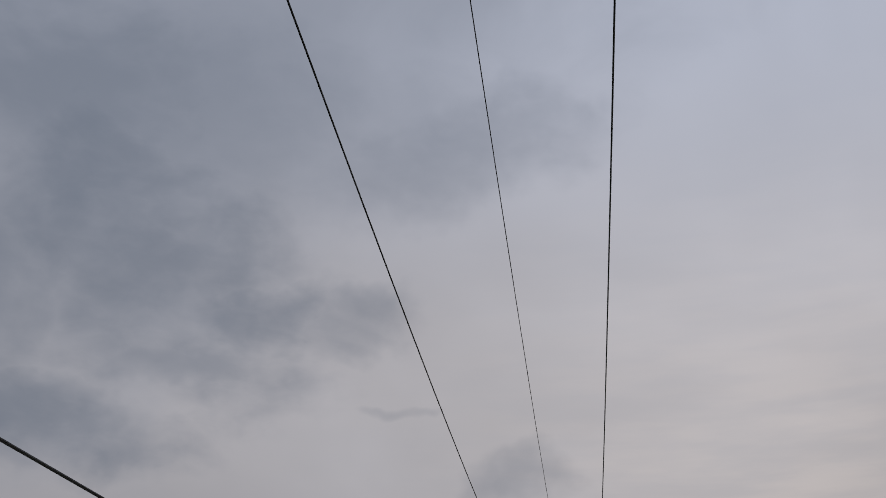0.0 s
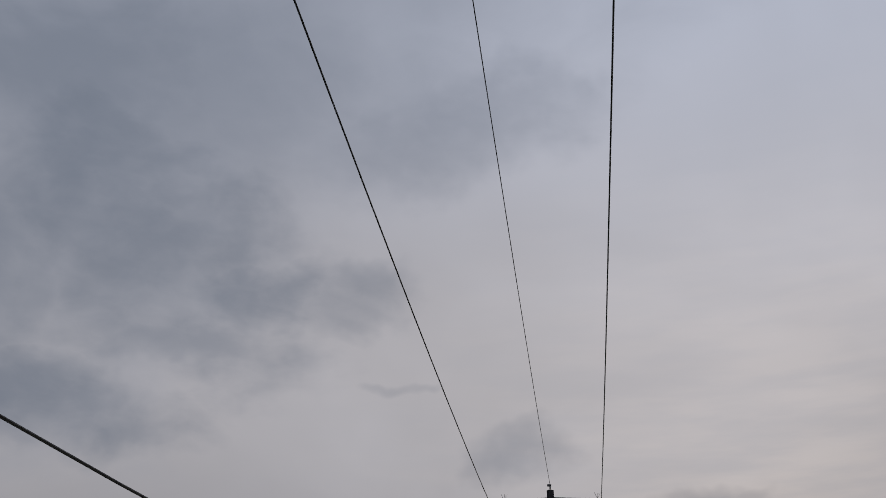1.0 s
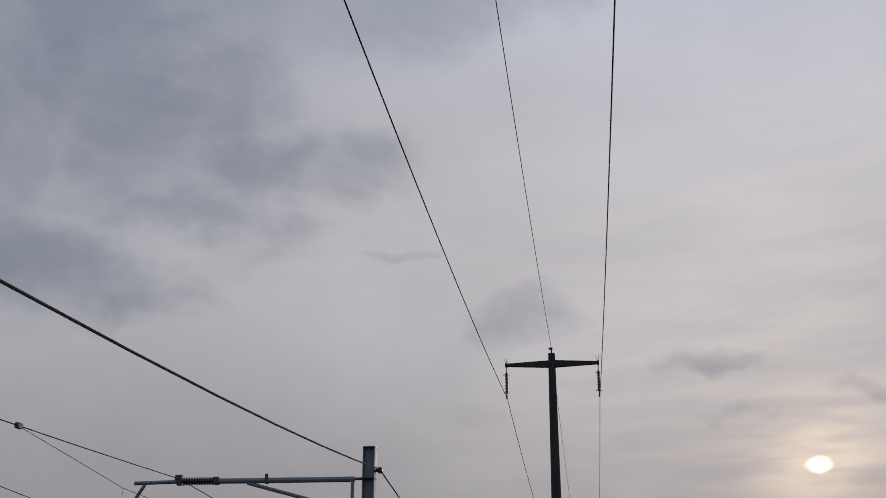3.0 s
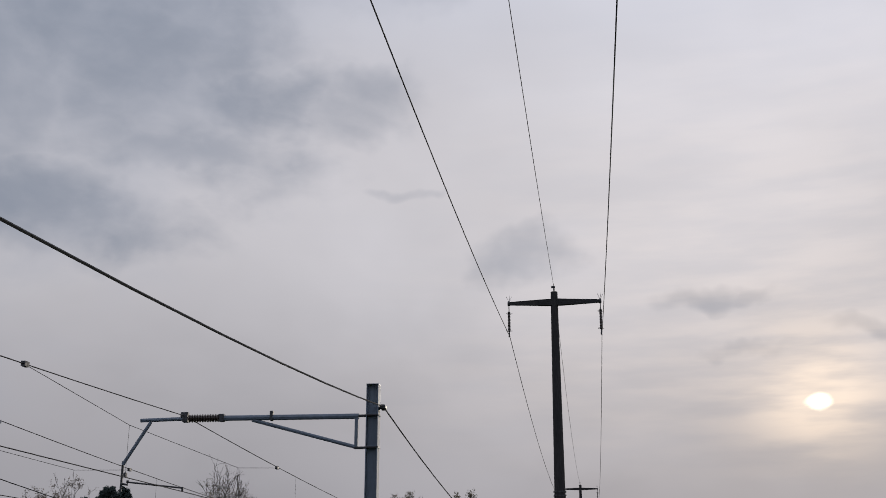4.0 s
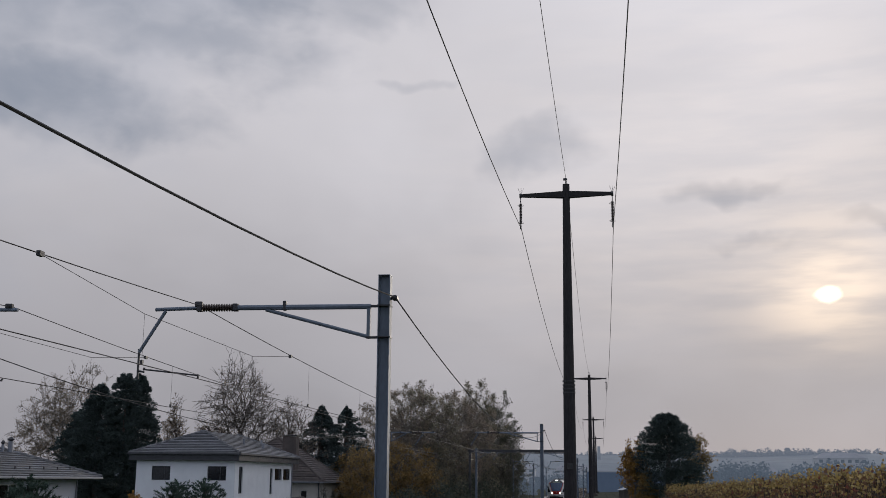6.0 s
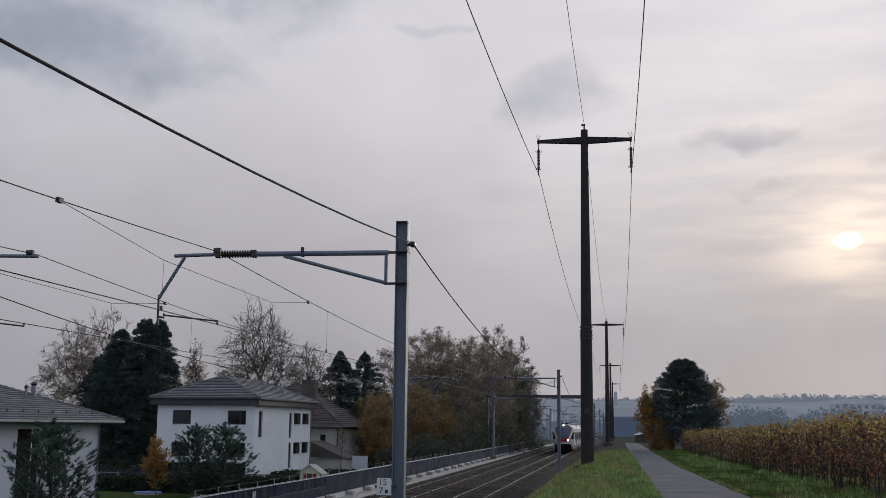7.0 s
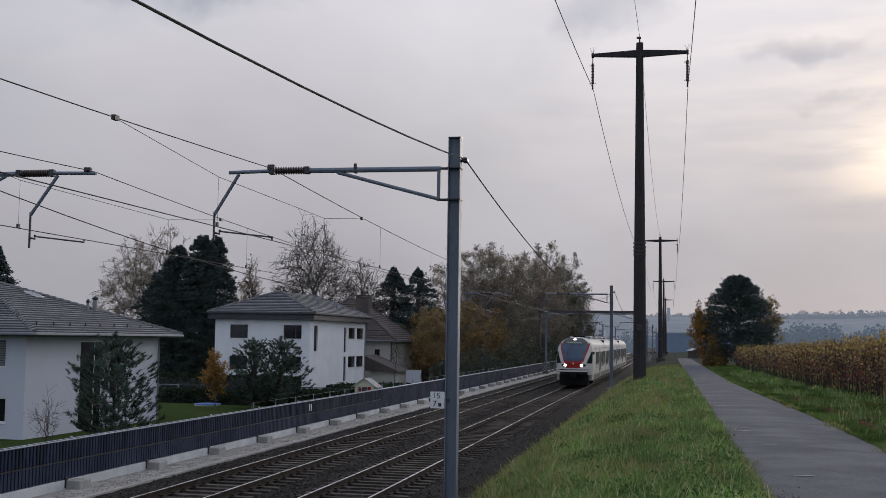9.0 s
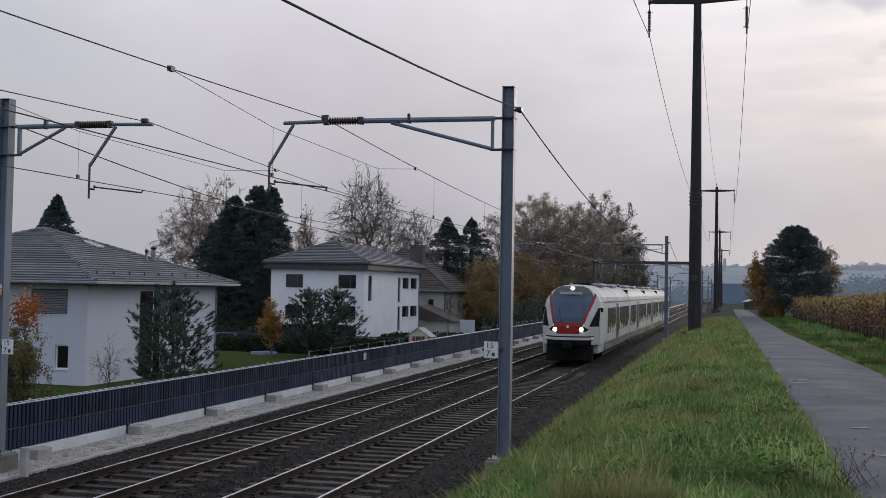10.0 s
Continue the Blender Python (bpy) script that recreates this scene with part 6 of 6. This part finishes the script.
for i, (x, y, h, w) in enumerate(((-25.5, 122.0, 8.6, 6.4), (-22.6, 126.0, 9.8, 6.8), (-20.6, 130.0, 8.2, 5.6), (-28.4, 127.0, 8.6, 5.5), (-25.0, 116.0, 8.6, 5.4))):
    make_tree("tree", "small tree with golden autumn leaves", (x, y, -1.2), h, w, 8000, 0.10, GOLD, 51 + i, ends=220, trunk=0.12, fork=0.06, low=0.06, twig=0.8, group="golden trees by the railway", min_r=0.02, jitter=0.14)
for i, (x, y, h, w, n) in enumerate(((-25.6, 138.0, 15.4, 9.5, 6500), (-21.9, 142.0, 16.4, 9.0, 7000), (-24.5, 150.0, 17.0, 9.5, 6000), (-19.6, 154.0, 17.0, 8.5, 7000), (-18.6, 166.0, 18.0, 8.0, 7500), (-16.6, 178.0, 17.6, 7.4, 7500), (-20.0, 186.0, 16.0, 8.0, 5000), (-16.6, 196.0, 14.8, 6.6, 5200), (-18.0, 212.0, 13.0, 7.0, 4500))):
    make_tree("tree", "tall woodland tree with thinning olive-brown leaves", (x, y, -1.0), h * 1.03, w * 1.30, int(n * 2.9), 0.11, DARK_OLIVE if i in (5, 7) else OLIVE if i % 3 else OAK, 61 + i, ends=420, trunk=0.26, fork=0.10, low=0.06, twig=1.1, group="woodland trees along the railway", min_r=0.024, jitter=0.18, shape=0.2)
make_flowers(-24.0, 47.4, 141)
# undergrowth
for i, (x, y, w, h) in enumerate(((-19.5, 118.0, 6.0, 3.6), (-18.0, 128.0, 6.5, 4.0), (-17.6, 140.0, 7.0, 5.0), (-17.2, 152.0, 7.0, 5.5), (-17.0, 165.0, 7.0, 5.0), (-17.0, 180.0, 8.0, 5.0), (-17.0, 198.0, 9.0, 5.0), (-22.0, 112.0, 4.5, 3.0), (-23.0, 134.0, 9.0, 8.0), (-21.5, 147.0, 9.0, 9.0), (-20.5, 160.0, 9.0, 9.5), (-19.5, 174.0, 9.0, 9.0), (-19.0, 190.0, 10.0, 9.0), (-29.5, 131.0, 8.0, 6.0), (-35.0, 130.0, 9.0, 6.5), (-42.0, 128.0, 10.0, 6.5), (-50.0, 124.0, 10.0, 6.0), (4.3, 113.5, 2.2, 2.6))):
    g2 = np.random.RandomState(80 + i)
    n = 6500 if h < 5.6 else 9000
    pts = crown_points(g2, n, w * 1.1, h * 1.08, -h * 0.55, 0.6)
    pts[:, 2] = np.abs(pts[:, 2])
    bush = thing("bush", "dark untrimmed bush at the edge of the wood", "bush", pose(x, y, -1.2 if x < 0 else 1.3), "bushes along the railway")
    stems = [(Vector((0, 0, -0.3)), Vector(p), 0.05, 0.02) for p in pts[:24]]
    raw("stem", *limb_mesh(stems), DARK_BARK, bush)
    leaf_mesh("crown", pts, 0.125, GOLD if x > 0 else THICKET if i % 2 == 0 or h < 5.6 else OLIVE, bush, 90 + i)
# clipped hedges by the white house
for i, (x, y, w, d, h) in enumerate(((-25.2, 93.0, 6.5, 5.0, 0.85), (-21.5, 84.0, 3.0, 6.0, 1.3), (-38.0, 86.0, 17.0, 1.4, 1.7), (-32.5, 76.5, 9.5, 1.8, 1.0), (-26.0, 77.0, 6.0, 2.4, 1.1))):
    g2 = np.random.RandomState(120 + i)
    n = 9000
    pts = g2.rand(n, 3)
    face = g2.randint(0, 3, n)
    pts[face == 0, 0] = np.round(pts[face == 0, 0])
    pts[face == 1, 1] = np.round(pts[face == 1, 1])
    pts[face == 2, 2] = 1
    pts = (pts - np.array((0.5, 0.5, 0))) * np.array((w, d, h)) + g2.normal(scale=0.08, size=(n, 3))
    hedge = thing("hedge", "dark clipped garden hedge", "hedge", pose(x, y, -1.4), "garden hedges")
    part("core", boxed(-w / 2 + 0.15, w / 2 - 0.15, -d / 2 + 0.15, d / 2 - 0.15, -0.1, h - 0.15), SOFFIT, hedge)
    leaf_mesh("leaves", pts, 0.11, HEDGE, hedge, 130 + i)

# by the lane
make_conifer("evergreen_tree", "dense rounded dark evergreen beside the lane", (6.5, 114.0, 1.3), 9.1, 6.3, CONIFER, 71, 50000, 0.12, full=0.40, blunt=0.50, lobes=0.22, droop=0.1)
make_tree("tree", "golden-brown shrubby tree beside the lane", (3.3, 115.0, 1.3), 7.0, 3.6, 5200, 0.11, GOLD_BRIGHT, 72, ends=150, trunk=0.10, fork=0.05, low=0.03, twig=0.7, min_r=0.02)
make_tree("tree", "olive-brown tree behind the evergreen", (9.5, 117.0, 1.3), 7.3, 3.6, 3000, 0.11, GOLD, 73, ends=130, trunk=0.12, fork=0.15, low=0.2, twig=0.8, min_r=0.02)


def make_vine_row(x, y0, y1, seed, thick=1.0):
    """One vineyard row: posts, gnarled stems, wires and a curtain of autumn leaves."""
    rnd = random.Random(seed)
    gen = np.random.RandomState(seed)
    row = thing("vine_row", "row of vines with golden and russet autumn leaves", "vines", group="vineyard rows")
    segs, leaves, red = [], [], []
    y = y0
    while y < y1:
        z = ground_z(x, y)
        lean = rnd.gauss(0, 0.22)
        mid = Vector((x + rnd.gauss(0, 0.05), y + lean * 0.5, z + 0.55))
        head = Vector((x + rnd.gauss(0, 0.06), y + lean, z + 0.85))
        segs += [(Vector((x, y, z - 0.05)), mid, 0.024, 0.020), (mid, head, 0.020, 0.016)]
        for k in range(9):
            e = head + Vector((rnd.gauss(0, 0.14), rnd.gauss(0, 0.38), rnd.uniform(0.45, 0.95)))
            segs.append((head + Vector((0, rnd.gauss(0, 0.25), 0)), e, 0.009, 0.006))
        for k in range(6):
            low = Vector((x + rnd.gauss(0, 0.14), y + rnd.uniform(-0.45, 0.45), z))
            segs.append((low, low + Vector((rnd.gauss(0, 0.1), rnd.gauss(0, 0.14), rnd.uniform(0.6, 1.3))), 0.010, 0.005))
        if rnd.random() < 0.55:
            e = mid + Vector((rnd.gauss(0, 0.12), rnd.gauss(0, 0.3), rnd.uniform(-0.2, 0.4)))
            segs.append((mid, e, 0.008, 0.005))
        near = 1.0 if y < 60 else 0.55
        n = int(215 * near * thick)
        q = gen.rand(n)
        zz = z + 0.26 + 1.56 * q ** 0.62
        pts = np.stack([x + gen.normal(scale=0.20, size=n), y + gen.uniform(-0.5, 0.5, n), zz + 0.10 * np.sin(y * 0.9 + x) + gen.normal(scale=0.07, size=n)], -1)
        russet = gen.rand(n) < np.clip(1.10 - 1.15 * q - (0.25 if y > 45 else 0.0) + 0.35 * (noise.noise((y * 0.25, x, 0)) > 0.1), 0.05, 0.9)
        leaves.append(pts[~russet])
        red.append(pts[russet])
        y += rnd.uniform(0.6, 1.05) if y < 60 else 1.5
    raw("wood", *limb_mesh(segs), VINE_WOOD, row)
    size = 0.045
    leaf_mesh("leaves", np.concatenate(leaves), size, VINE_GOLD, row, seed, aspect=0.85)
    leaf_mesh("leaves", np.concatenate(red), size, VINE_RED, row, seed + 1, aspect=0.85)
    y = y0
    while y <= y1:
        z = ground_z(x, y)
        part("post", tubed([(x, y, z - 0.3), (x + rnd.gauss(0, 0.02), y, z + 1.65)], 0.024, 5), VINE_WOOD, row)
        y += 5.5
    for h in (0.8, 1.2, 1.55):
        part("wire", tubed([(x, yy, ground_z(x, yy) + h) for yy in np.linspace(y0, y1, 14)], 0.004, 3), STEEL, row)
    return row


for i in range(11):
    make_vine_row(5.75 + 1.75 * i, 17.0 + 0.3 * i, 104.0, 200 + 3 * i, 1.0 if i < 4 else 0.6)


# ---- grass ----
def make_grass(name, label, spots, height, mat, seed, width=0.008):
    """Blades of grass: thin bent triangles rising from the spots."""
    gen = np.random.RandomState(seed)
    c = np.asarray(spots)
    n = len(c)
    a = gen.uniform(0, math.tau, n)
    h = gen.uniform(0.45, 1.25, n) * height * (0.7 + 0.6 * gen.rand(n))
    w = np.maximum(width, 0.00042 * c[:, 1])
    lean = gen.uniform(0.15, 0.75, n) * h
    b = gen.uniform(0, math.tau, n)
    side = np.stack([np.cos(a) * w, np.sin(a) * w, np.zeros(n)], -1)
    bend = np.stack([np.cos(b) * lean, np.sin(b) * lean, np.zeros(n)], -1)
    up = np.stack([np.zeros(n), np.zeros(n), h], -1)
    mid = c + bend * 0.3 + up * 0.6
    verts = np.stack([c - side, c + side, mid + side * 0.7, mid - side * 0.7, c + bend + up], 1).reshape(-1, 3)
    k = (np.arange(n) * 5)[:, None]
    faces = [tuple(f) for f in (k + np.array([0, 1, 2, 3])).tolist()] + [tuple(f) for f in (k + np.array([3, 2, 4])).tolist()]
    return tagged(raw(name, verts.tolist(), faces, mat, kind="stuff"), label, "grass")


def spots_on(n, x0, x1, y0, y1, power, seed, keep=None):
    gen = np.random.RandomState(seed)
    xs = gen.uniform(x0, x1, n)
    ys = y0 + (y1 - y0) * gen.rand(n) ** power
    out = []
    for x, y in zip(xs, ys):
        p = noise.noise((x * 0.8, y * 0.5, 2.0))
        if keep and not keep(x, y, p):
            continue
        out.append((x, y, ground_z(x, y) - 0.01))
    return out


make_grass("bank_grass", "thick green grass on the railway bank", spots_on(270000, -4.55, 0.95, 7.0, 95.0, 2.0, 1, lambda x, y, p: x > -4.2 + 0.5 * p), 0.105, GRASS, 1, 0.008)
make_grass("dry_bank_grass", "tall dry grass stalks along the bank", spots_on(80000, -4.6, 0.6, 8.0, 95.0, 1.8, 2, lambda x, y, p: x > -4.3 + 0.5 * p and p > 0.16 - 0.16 * max(0, -x - 0.3)), 0.24, DRY_GRASS, 2, 0.006)
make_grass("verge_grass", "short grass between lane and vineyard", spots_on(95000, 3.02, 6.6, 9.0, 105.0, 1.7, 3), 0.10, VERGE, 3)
litter = [(x, y, z + 0.05) for x, y, z in spots_on(9000, 3.6, 6.8, 9.0, 80.0, 1.5, 8)]
tagged(leaf_mesh("fallen_leaves", litter, 0.045, VINE_RED, None, 15, flat=0.7, kind="stuff"), "fallen brown vine leaves in the grass", "leaves")
make_grass("lane_edge_grass", "ragged grass creeping over the edges of the lane", spots_on(16000, 0.83, 1.17, 7.0, 90.0, 1.8, 6, lambda x, y, p: p + 0.25 * noise.noise((1, y * 2.2, 0)) > 0.05 + (x - 0.93) * 1.6) + spots_on(16000, 2.82, 3.17, 9.0, 90.0, 1.8, 7, lambda x, y, p: p + 0.25 * noise.noise((5, y * 2.2, 0)) > 0.05 + (3.07 - x) * 1.6), 0.10, DRY_GRASS, 6, 0.008)
make_grass("vineyard_grass", "rough grass under the vines", spots_on(30000, 6.5, 16.0, 16.0, 80.0, 1.5, 4), 0.16, DRY_GRASS, 4)


def make_tussocks(seed, n):
    """Tufts of longer, darker grass scattered over the bank."""
    gen = np.random.RandomState(seed)
    pts = []
    for i in range(n):
        y = 9.0 + 70 * gen.rand() ** 1.7
        x = gen.uniform(-4.2, 0.7) if gen.rand() < 0.8 else gen.uniform(3.6, 5.6)
        r = gen.uniform(0.10, 0.40)
        for a, b in gen.normal(scale=r * 0.5, size=(int(130 * r) + 10, 2)):
            pts.append((x + a, y + b, ground_z(x + a, y + b)))
    return pts


make_grass("tussock_grass", "tufts of longer grass on the bank", make_tussocks(9, 800), 0.22, GRASS, 9, 0.010)
weed_spots = np.array(make_tussocks(10, 420))
weed_spots[:, 2] += 0.12 + 0.09 * np.random.RandomState(3).rand(len(weed_spots))
tagged(leaf_mesh("bank_weeds", weed_spots, 0.024, WEED, None, 12, kind="stuff", aspect=0.6), "low leafy weeds among the grass", "weeds")


# ---- distance ----
def far_tree_line(name, label, line, mat, seed, blob=6.0, per=260, rise=1.0):
    """A distant belt of trees as uneven clumps of large leaves. line: points (x, y, z base, height)."""
    gen = np.random.RandomState(seed)
    pts = []
    for (x0, y0, z0, h0), (x1, y1, z1, h1) in zip(line, line[1:]):
        n = max(2, int(math.hypot(x1 - x0, y1 - y0) / blob))
        for i in range(n):
            u = (i + gen.rand()) / n
            h = (h0 + (h1 - h0) * u) * gen.uniform(0.5, 1.15)
            if gen.rand() < 0.06:
                h *= 1.4
            w = gen.uniform(0.5, 1.0) * h
            q = gen.normal(size=(per * 2, 3))
            q /= np.linalg.norm(q, axis=1, keepdims=True)
            q *= gen.rand(per * 2, 1) ** 0.5
            pts.append(np.array((x0 + (x1 - x0) * u, y0 + (y1 - y0) * u, z0 + (z1 - z0) * u + h * 0.32)) + q * np.array((w * 0.6, w * 0.6, h * 0.5)))
    ob = leaf_mesh(name, np.concatenate(pts), 0.42 * rise, mat, None, seed, kind="stuff")
    return tagged(ob, label, "trees")


def hill(name, label, x0, x1, y0, depth, heights, mat, seed):
    """A rounded ridge from x0 to x1 whose foot is at y0."""
    n, rows = 90, 10
    verts, faces = [], []
    for j in range(rows + 1):
        v = j / rows
        for i in range(n + 1):
            u = i / n
            top = np.interp(u, np.linspace(0, 1, len(heights)), heights)
            z = -3 + (top + 3) * math.sin(v * math.pi / 2) + 1.2 * noise.noise((u * 30, v * 3, seed))
            verts.append((x0 + (x1 - x0) * u, y0 + depth * v, z))
    for j in range(rows):
        for i in range(n):
            a = j * (n + 1) + i
            faces.append((a, a + 1, a + n + 2, a + n + 1))
    return raw(name, verts, faces, mat, kind="structure", label=label)


# hill and woods glow faintly bluish, their haze is in the material
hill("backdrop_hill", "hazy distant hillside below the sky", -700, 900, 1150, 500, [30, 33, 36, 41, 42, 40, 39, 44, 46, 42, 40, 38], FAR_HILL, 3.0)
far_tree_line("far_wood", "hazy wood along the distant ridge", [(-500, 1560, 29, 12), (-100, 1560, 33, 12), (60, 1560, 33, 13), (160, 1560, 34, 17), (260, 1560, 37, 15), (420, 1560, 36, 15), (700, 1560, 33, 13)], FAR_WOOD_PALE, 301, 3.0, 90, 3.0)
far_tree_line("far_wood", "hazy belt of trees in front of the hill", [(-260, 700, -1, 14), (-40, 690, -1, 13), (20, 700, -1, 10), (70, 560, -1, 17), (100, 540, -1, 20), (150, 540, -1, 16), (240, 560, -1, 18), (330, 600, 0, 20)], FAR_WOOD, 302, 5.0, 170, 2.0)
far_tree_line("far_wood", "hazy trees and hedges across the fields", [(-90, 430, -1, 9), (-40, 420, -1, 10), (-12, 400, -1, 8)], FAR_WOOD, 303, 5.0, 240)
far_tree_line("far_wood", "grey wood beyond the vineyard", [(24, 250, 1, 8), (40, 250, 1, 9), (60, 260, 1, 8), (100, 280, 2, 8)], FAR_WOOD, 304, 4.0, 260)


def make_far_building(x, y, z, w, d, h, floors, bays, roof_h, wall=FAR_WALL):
    b = thing("building", "pale far building with haze put in as emission", "building", pose(x, y, z), "far buildings")
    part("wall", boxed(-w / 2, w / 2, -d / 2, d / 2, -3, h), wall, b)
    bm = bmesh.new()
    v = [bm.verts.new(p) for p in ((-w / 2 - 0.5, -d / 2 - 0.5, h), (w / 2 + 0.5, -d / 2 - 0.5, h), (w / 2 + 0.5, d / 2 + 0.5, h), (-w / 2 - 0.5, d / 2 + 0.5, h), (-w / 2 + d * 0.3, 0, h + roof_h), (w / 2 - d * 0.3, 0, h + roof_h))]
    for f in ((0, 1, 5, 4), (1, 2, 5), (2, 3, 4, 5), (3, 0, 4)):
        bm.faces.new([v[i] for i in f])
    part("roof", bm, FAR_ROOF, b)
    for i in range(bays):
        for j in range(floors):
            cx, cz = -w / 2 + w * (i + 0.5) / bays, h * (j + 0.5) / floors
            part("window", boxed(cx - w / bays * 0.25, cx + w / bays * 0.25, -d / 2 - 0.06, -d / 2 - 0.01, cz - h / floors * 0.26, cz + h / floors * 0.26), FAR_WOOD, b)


# walls, roofs and windows carry the same emitted haze
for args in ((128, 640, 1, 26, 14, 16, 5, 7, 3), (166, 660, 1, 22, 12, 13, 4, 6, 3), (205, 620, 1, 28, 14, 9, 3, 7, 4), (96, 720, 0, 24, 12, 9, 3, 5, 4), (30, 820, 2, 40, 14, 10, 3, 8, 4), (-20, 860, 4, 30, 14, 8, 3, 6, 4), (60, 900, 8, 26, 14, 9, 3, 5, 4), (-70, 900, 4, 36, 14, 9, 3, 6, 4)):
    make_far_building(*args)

# both stacks take the palest haze emission
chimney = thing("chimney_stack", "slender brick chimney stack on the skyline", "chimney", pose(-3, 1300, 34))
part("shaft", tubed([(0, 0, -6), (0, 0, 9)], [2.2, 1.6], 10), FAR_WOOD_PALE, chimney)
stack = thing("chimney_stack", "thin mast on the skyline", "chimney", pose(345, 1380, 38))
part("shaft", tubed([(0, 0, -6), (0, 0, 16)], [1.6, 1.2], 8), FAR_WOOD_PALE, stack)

# cladding and roof edge include emitted bluish haze
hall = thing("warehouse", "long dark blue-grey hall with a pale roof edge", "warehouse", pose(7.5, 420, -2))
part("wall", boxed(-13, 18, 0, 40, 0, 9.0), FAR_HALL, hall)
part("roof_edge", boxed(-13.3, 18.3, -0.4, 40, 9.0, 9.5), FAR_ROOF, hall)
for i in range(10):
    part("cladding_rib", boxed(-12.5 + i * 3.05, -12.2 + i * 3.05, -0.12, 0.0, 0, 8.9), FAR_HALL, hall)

shed = thing("shed", "small open shed with a pale metal roof", "shed", pose(4.6, 195, 0.9, 0, 0, 12) @ Matrix.Scale(0.55, 4))
for x in (-2.6, 2.6):
    for y in (-3, 3):
        part("post", boxed(x - 0.1, x + 0.1, y - 0.1, y + 0.1, -0.5, 2.6), BARK, shed)
for s in (-1, 1):
    bm = bmesh.new()
    a = [bm.verts.new(p) for p in ((0, -3.5, 3.7), (0, 3.5, 3.7), (s * 3.2, 3.5, 2.5), (s * 3.2, -3.5, 2.5))]
    b = [bm.verts.new((v.co.x, v.co.y, v.co.z - 0.08)) for v in a]
    bm.faces.new(a), bm.faces.new(b[::-1])
    for k in range(4):
        bm.faces.new((a[k], b[k], b[(k + 1) % 4], a[(k + 1) % 4]))
    # roof sheet is brightened by the haze emission of FAR_WALL
    part("roof_sheet", bm, FAR_WALL, shed)
part("back_wall", boxed(-2.6, 2.6, 2.9, 3.0, -0.5, 2.6), BARK, shed)


# ---- small pieces ----
def edge_spot(rnd):
    y = 7 + 26 * rnd.rand() ** 1.5
    x = rnd.normal(0.96, 0.09) if rnd.rand() < 0.7 else rnd.normal(3.05, 0.08)
    return x, y, lane_z(y) + 0.012


pebbles("edge_grit", "brown grit and small stones along the edges of the lane", GRIT, 5000, edge_spot, (0.006, 0.017), 11)
stalks = thing("dry_weed", "dark dry weed stalks at the edge of the lane", "weed", pose(1.0, 9.3, lane_z(9.3)))
gen = np.random.RandomState(77)
stems = [(Vector((gen.normal() * 0.12, gen.normal() * 0.1, -0.02)), Vector((gen.normal() * 0.16, gen.normal() * 0.12, gen.uniform(0.12, 0.34))), 0.004, 0.002) for k in range(16)]
raw("stems", *limb_mesh(stems), VINE_WOOD, stalks)
leaf_mesh("seed_heads", np.repeat(np.array([tuple(q) for p, q, a, b in stems]), 9, axis=0) + gen.normal(scale=(0.01, 0.01, 0.035), size=(144, 3)), 0.010, VINE_RED, stalks, 78, kind="stuff")
pebbles("ballast_stones", "loose dark ballast stones between the rails", STONE, 34000, bed_spot, (0.022, 0.045), 7)
pebbles("gravel_stones", "loose pale gravel stones", PALE_STONE, 9000, strip_spot, (0.014, 0.030), 8)


def lay_sleepers(track, me, y0, singles, total):
    for i in range(singles):
        share("sleeper", me, pose(0, y0 + i * 0.6, 0, 0, 0, 0), track)
    bm = bmesh.new()
    for i in range(singles, total):
        y = y0 + i * 0.6
        box(bm, -1.3, 1.3, y - 0.13, y + 0.13, -0.30, -0.150)
    part("far_sleepers", bm, SLEEPER, track, kind="stuff")
    clip = boxed(-0.10, 0.10, -0.06, 0.06, -0.150, -0.118)
    cm = bpy.data.meshes.new("rail_clip")
    clip.to_mesh(cm)
    clip.free()
    cm.materials.append(RAIL_SIDE)
    for i in range(70):
        for s in (-0.7525, 0.7525):
            share("rail_clip", cm, pose(s, y0 + 6.6 + i * 0.6, 0), track)


for track, me in track_sets:
    lay_sleepers(track, me, 6.0, 200, 500)

# ribs of the noise barrier
for i in range(300):
    share("slat", slat_mesh, pose(FENCE_X + 0.055, barrier_start + 0.075 + i * 0.145, 0.475), barrier)
low = bmesh.new()
for i in range(300):
    y = barrier_start + 0.075 + i * 0.145
    box(low, FENCE_X + 0.03, FENCE_X + 0.085, y - 0.05, y + 0.05, 0.02, 0.435)
for i in range(300, 1100):
    y = barrier_start + 0.075 + i * 0.145
    box(low, FENCE_X + 0.03, FENCE_X + 0.085, y - 0.05, y + 0.05, 0.02, 0.95)
part("far_slats", low, FENCE, barrier, kind="stuff")


# ---- what moves ----
def motions():
    rows = []
    for t in (0.0, 0.1, 0.5, 1.0, 1.5, 2.0, 2.5, 3.0, 3.5, 4.0, 4.5, 5.0, 5.5, 6.0, 6.5, 7.0, 7.5, 8.0, 8.5, 9.0, 9.5, 9.9, 10.0):
        rows.append((t, pose(TRACKS[0], 53.85 + 33.3 * (10.0 - t), 0)))
    walk(train, rows)


motions()
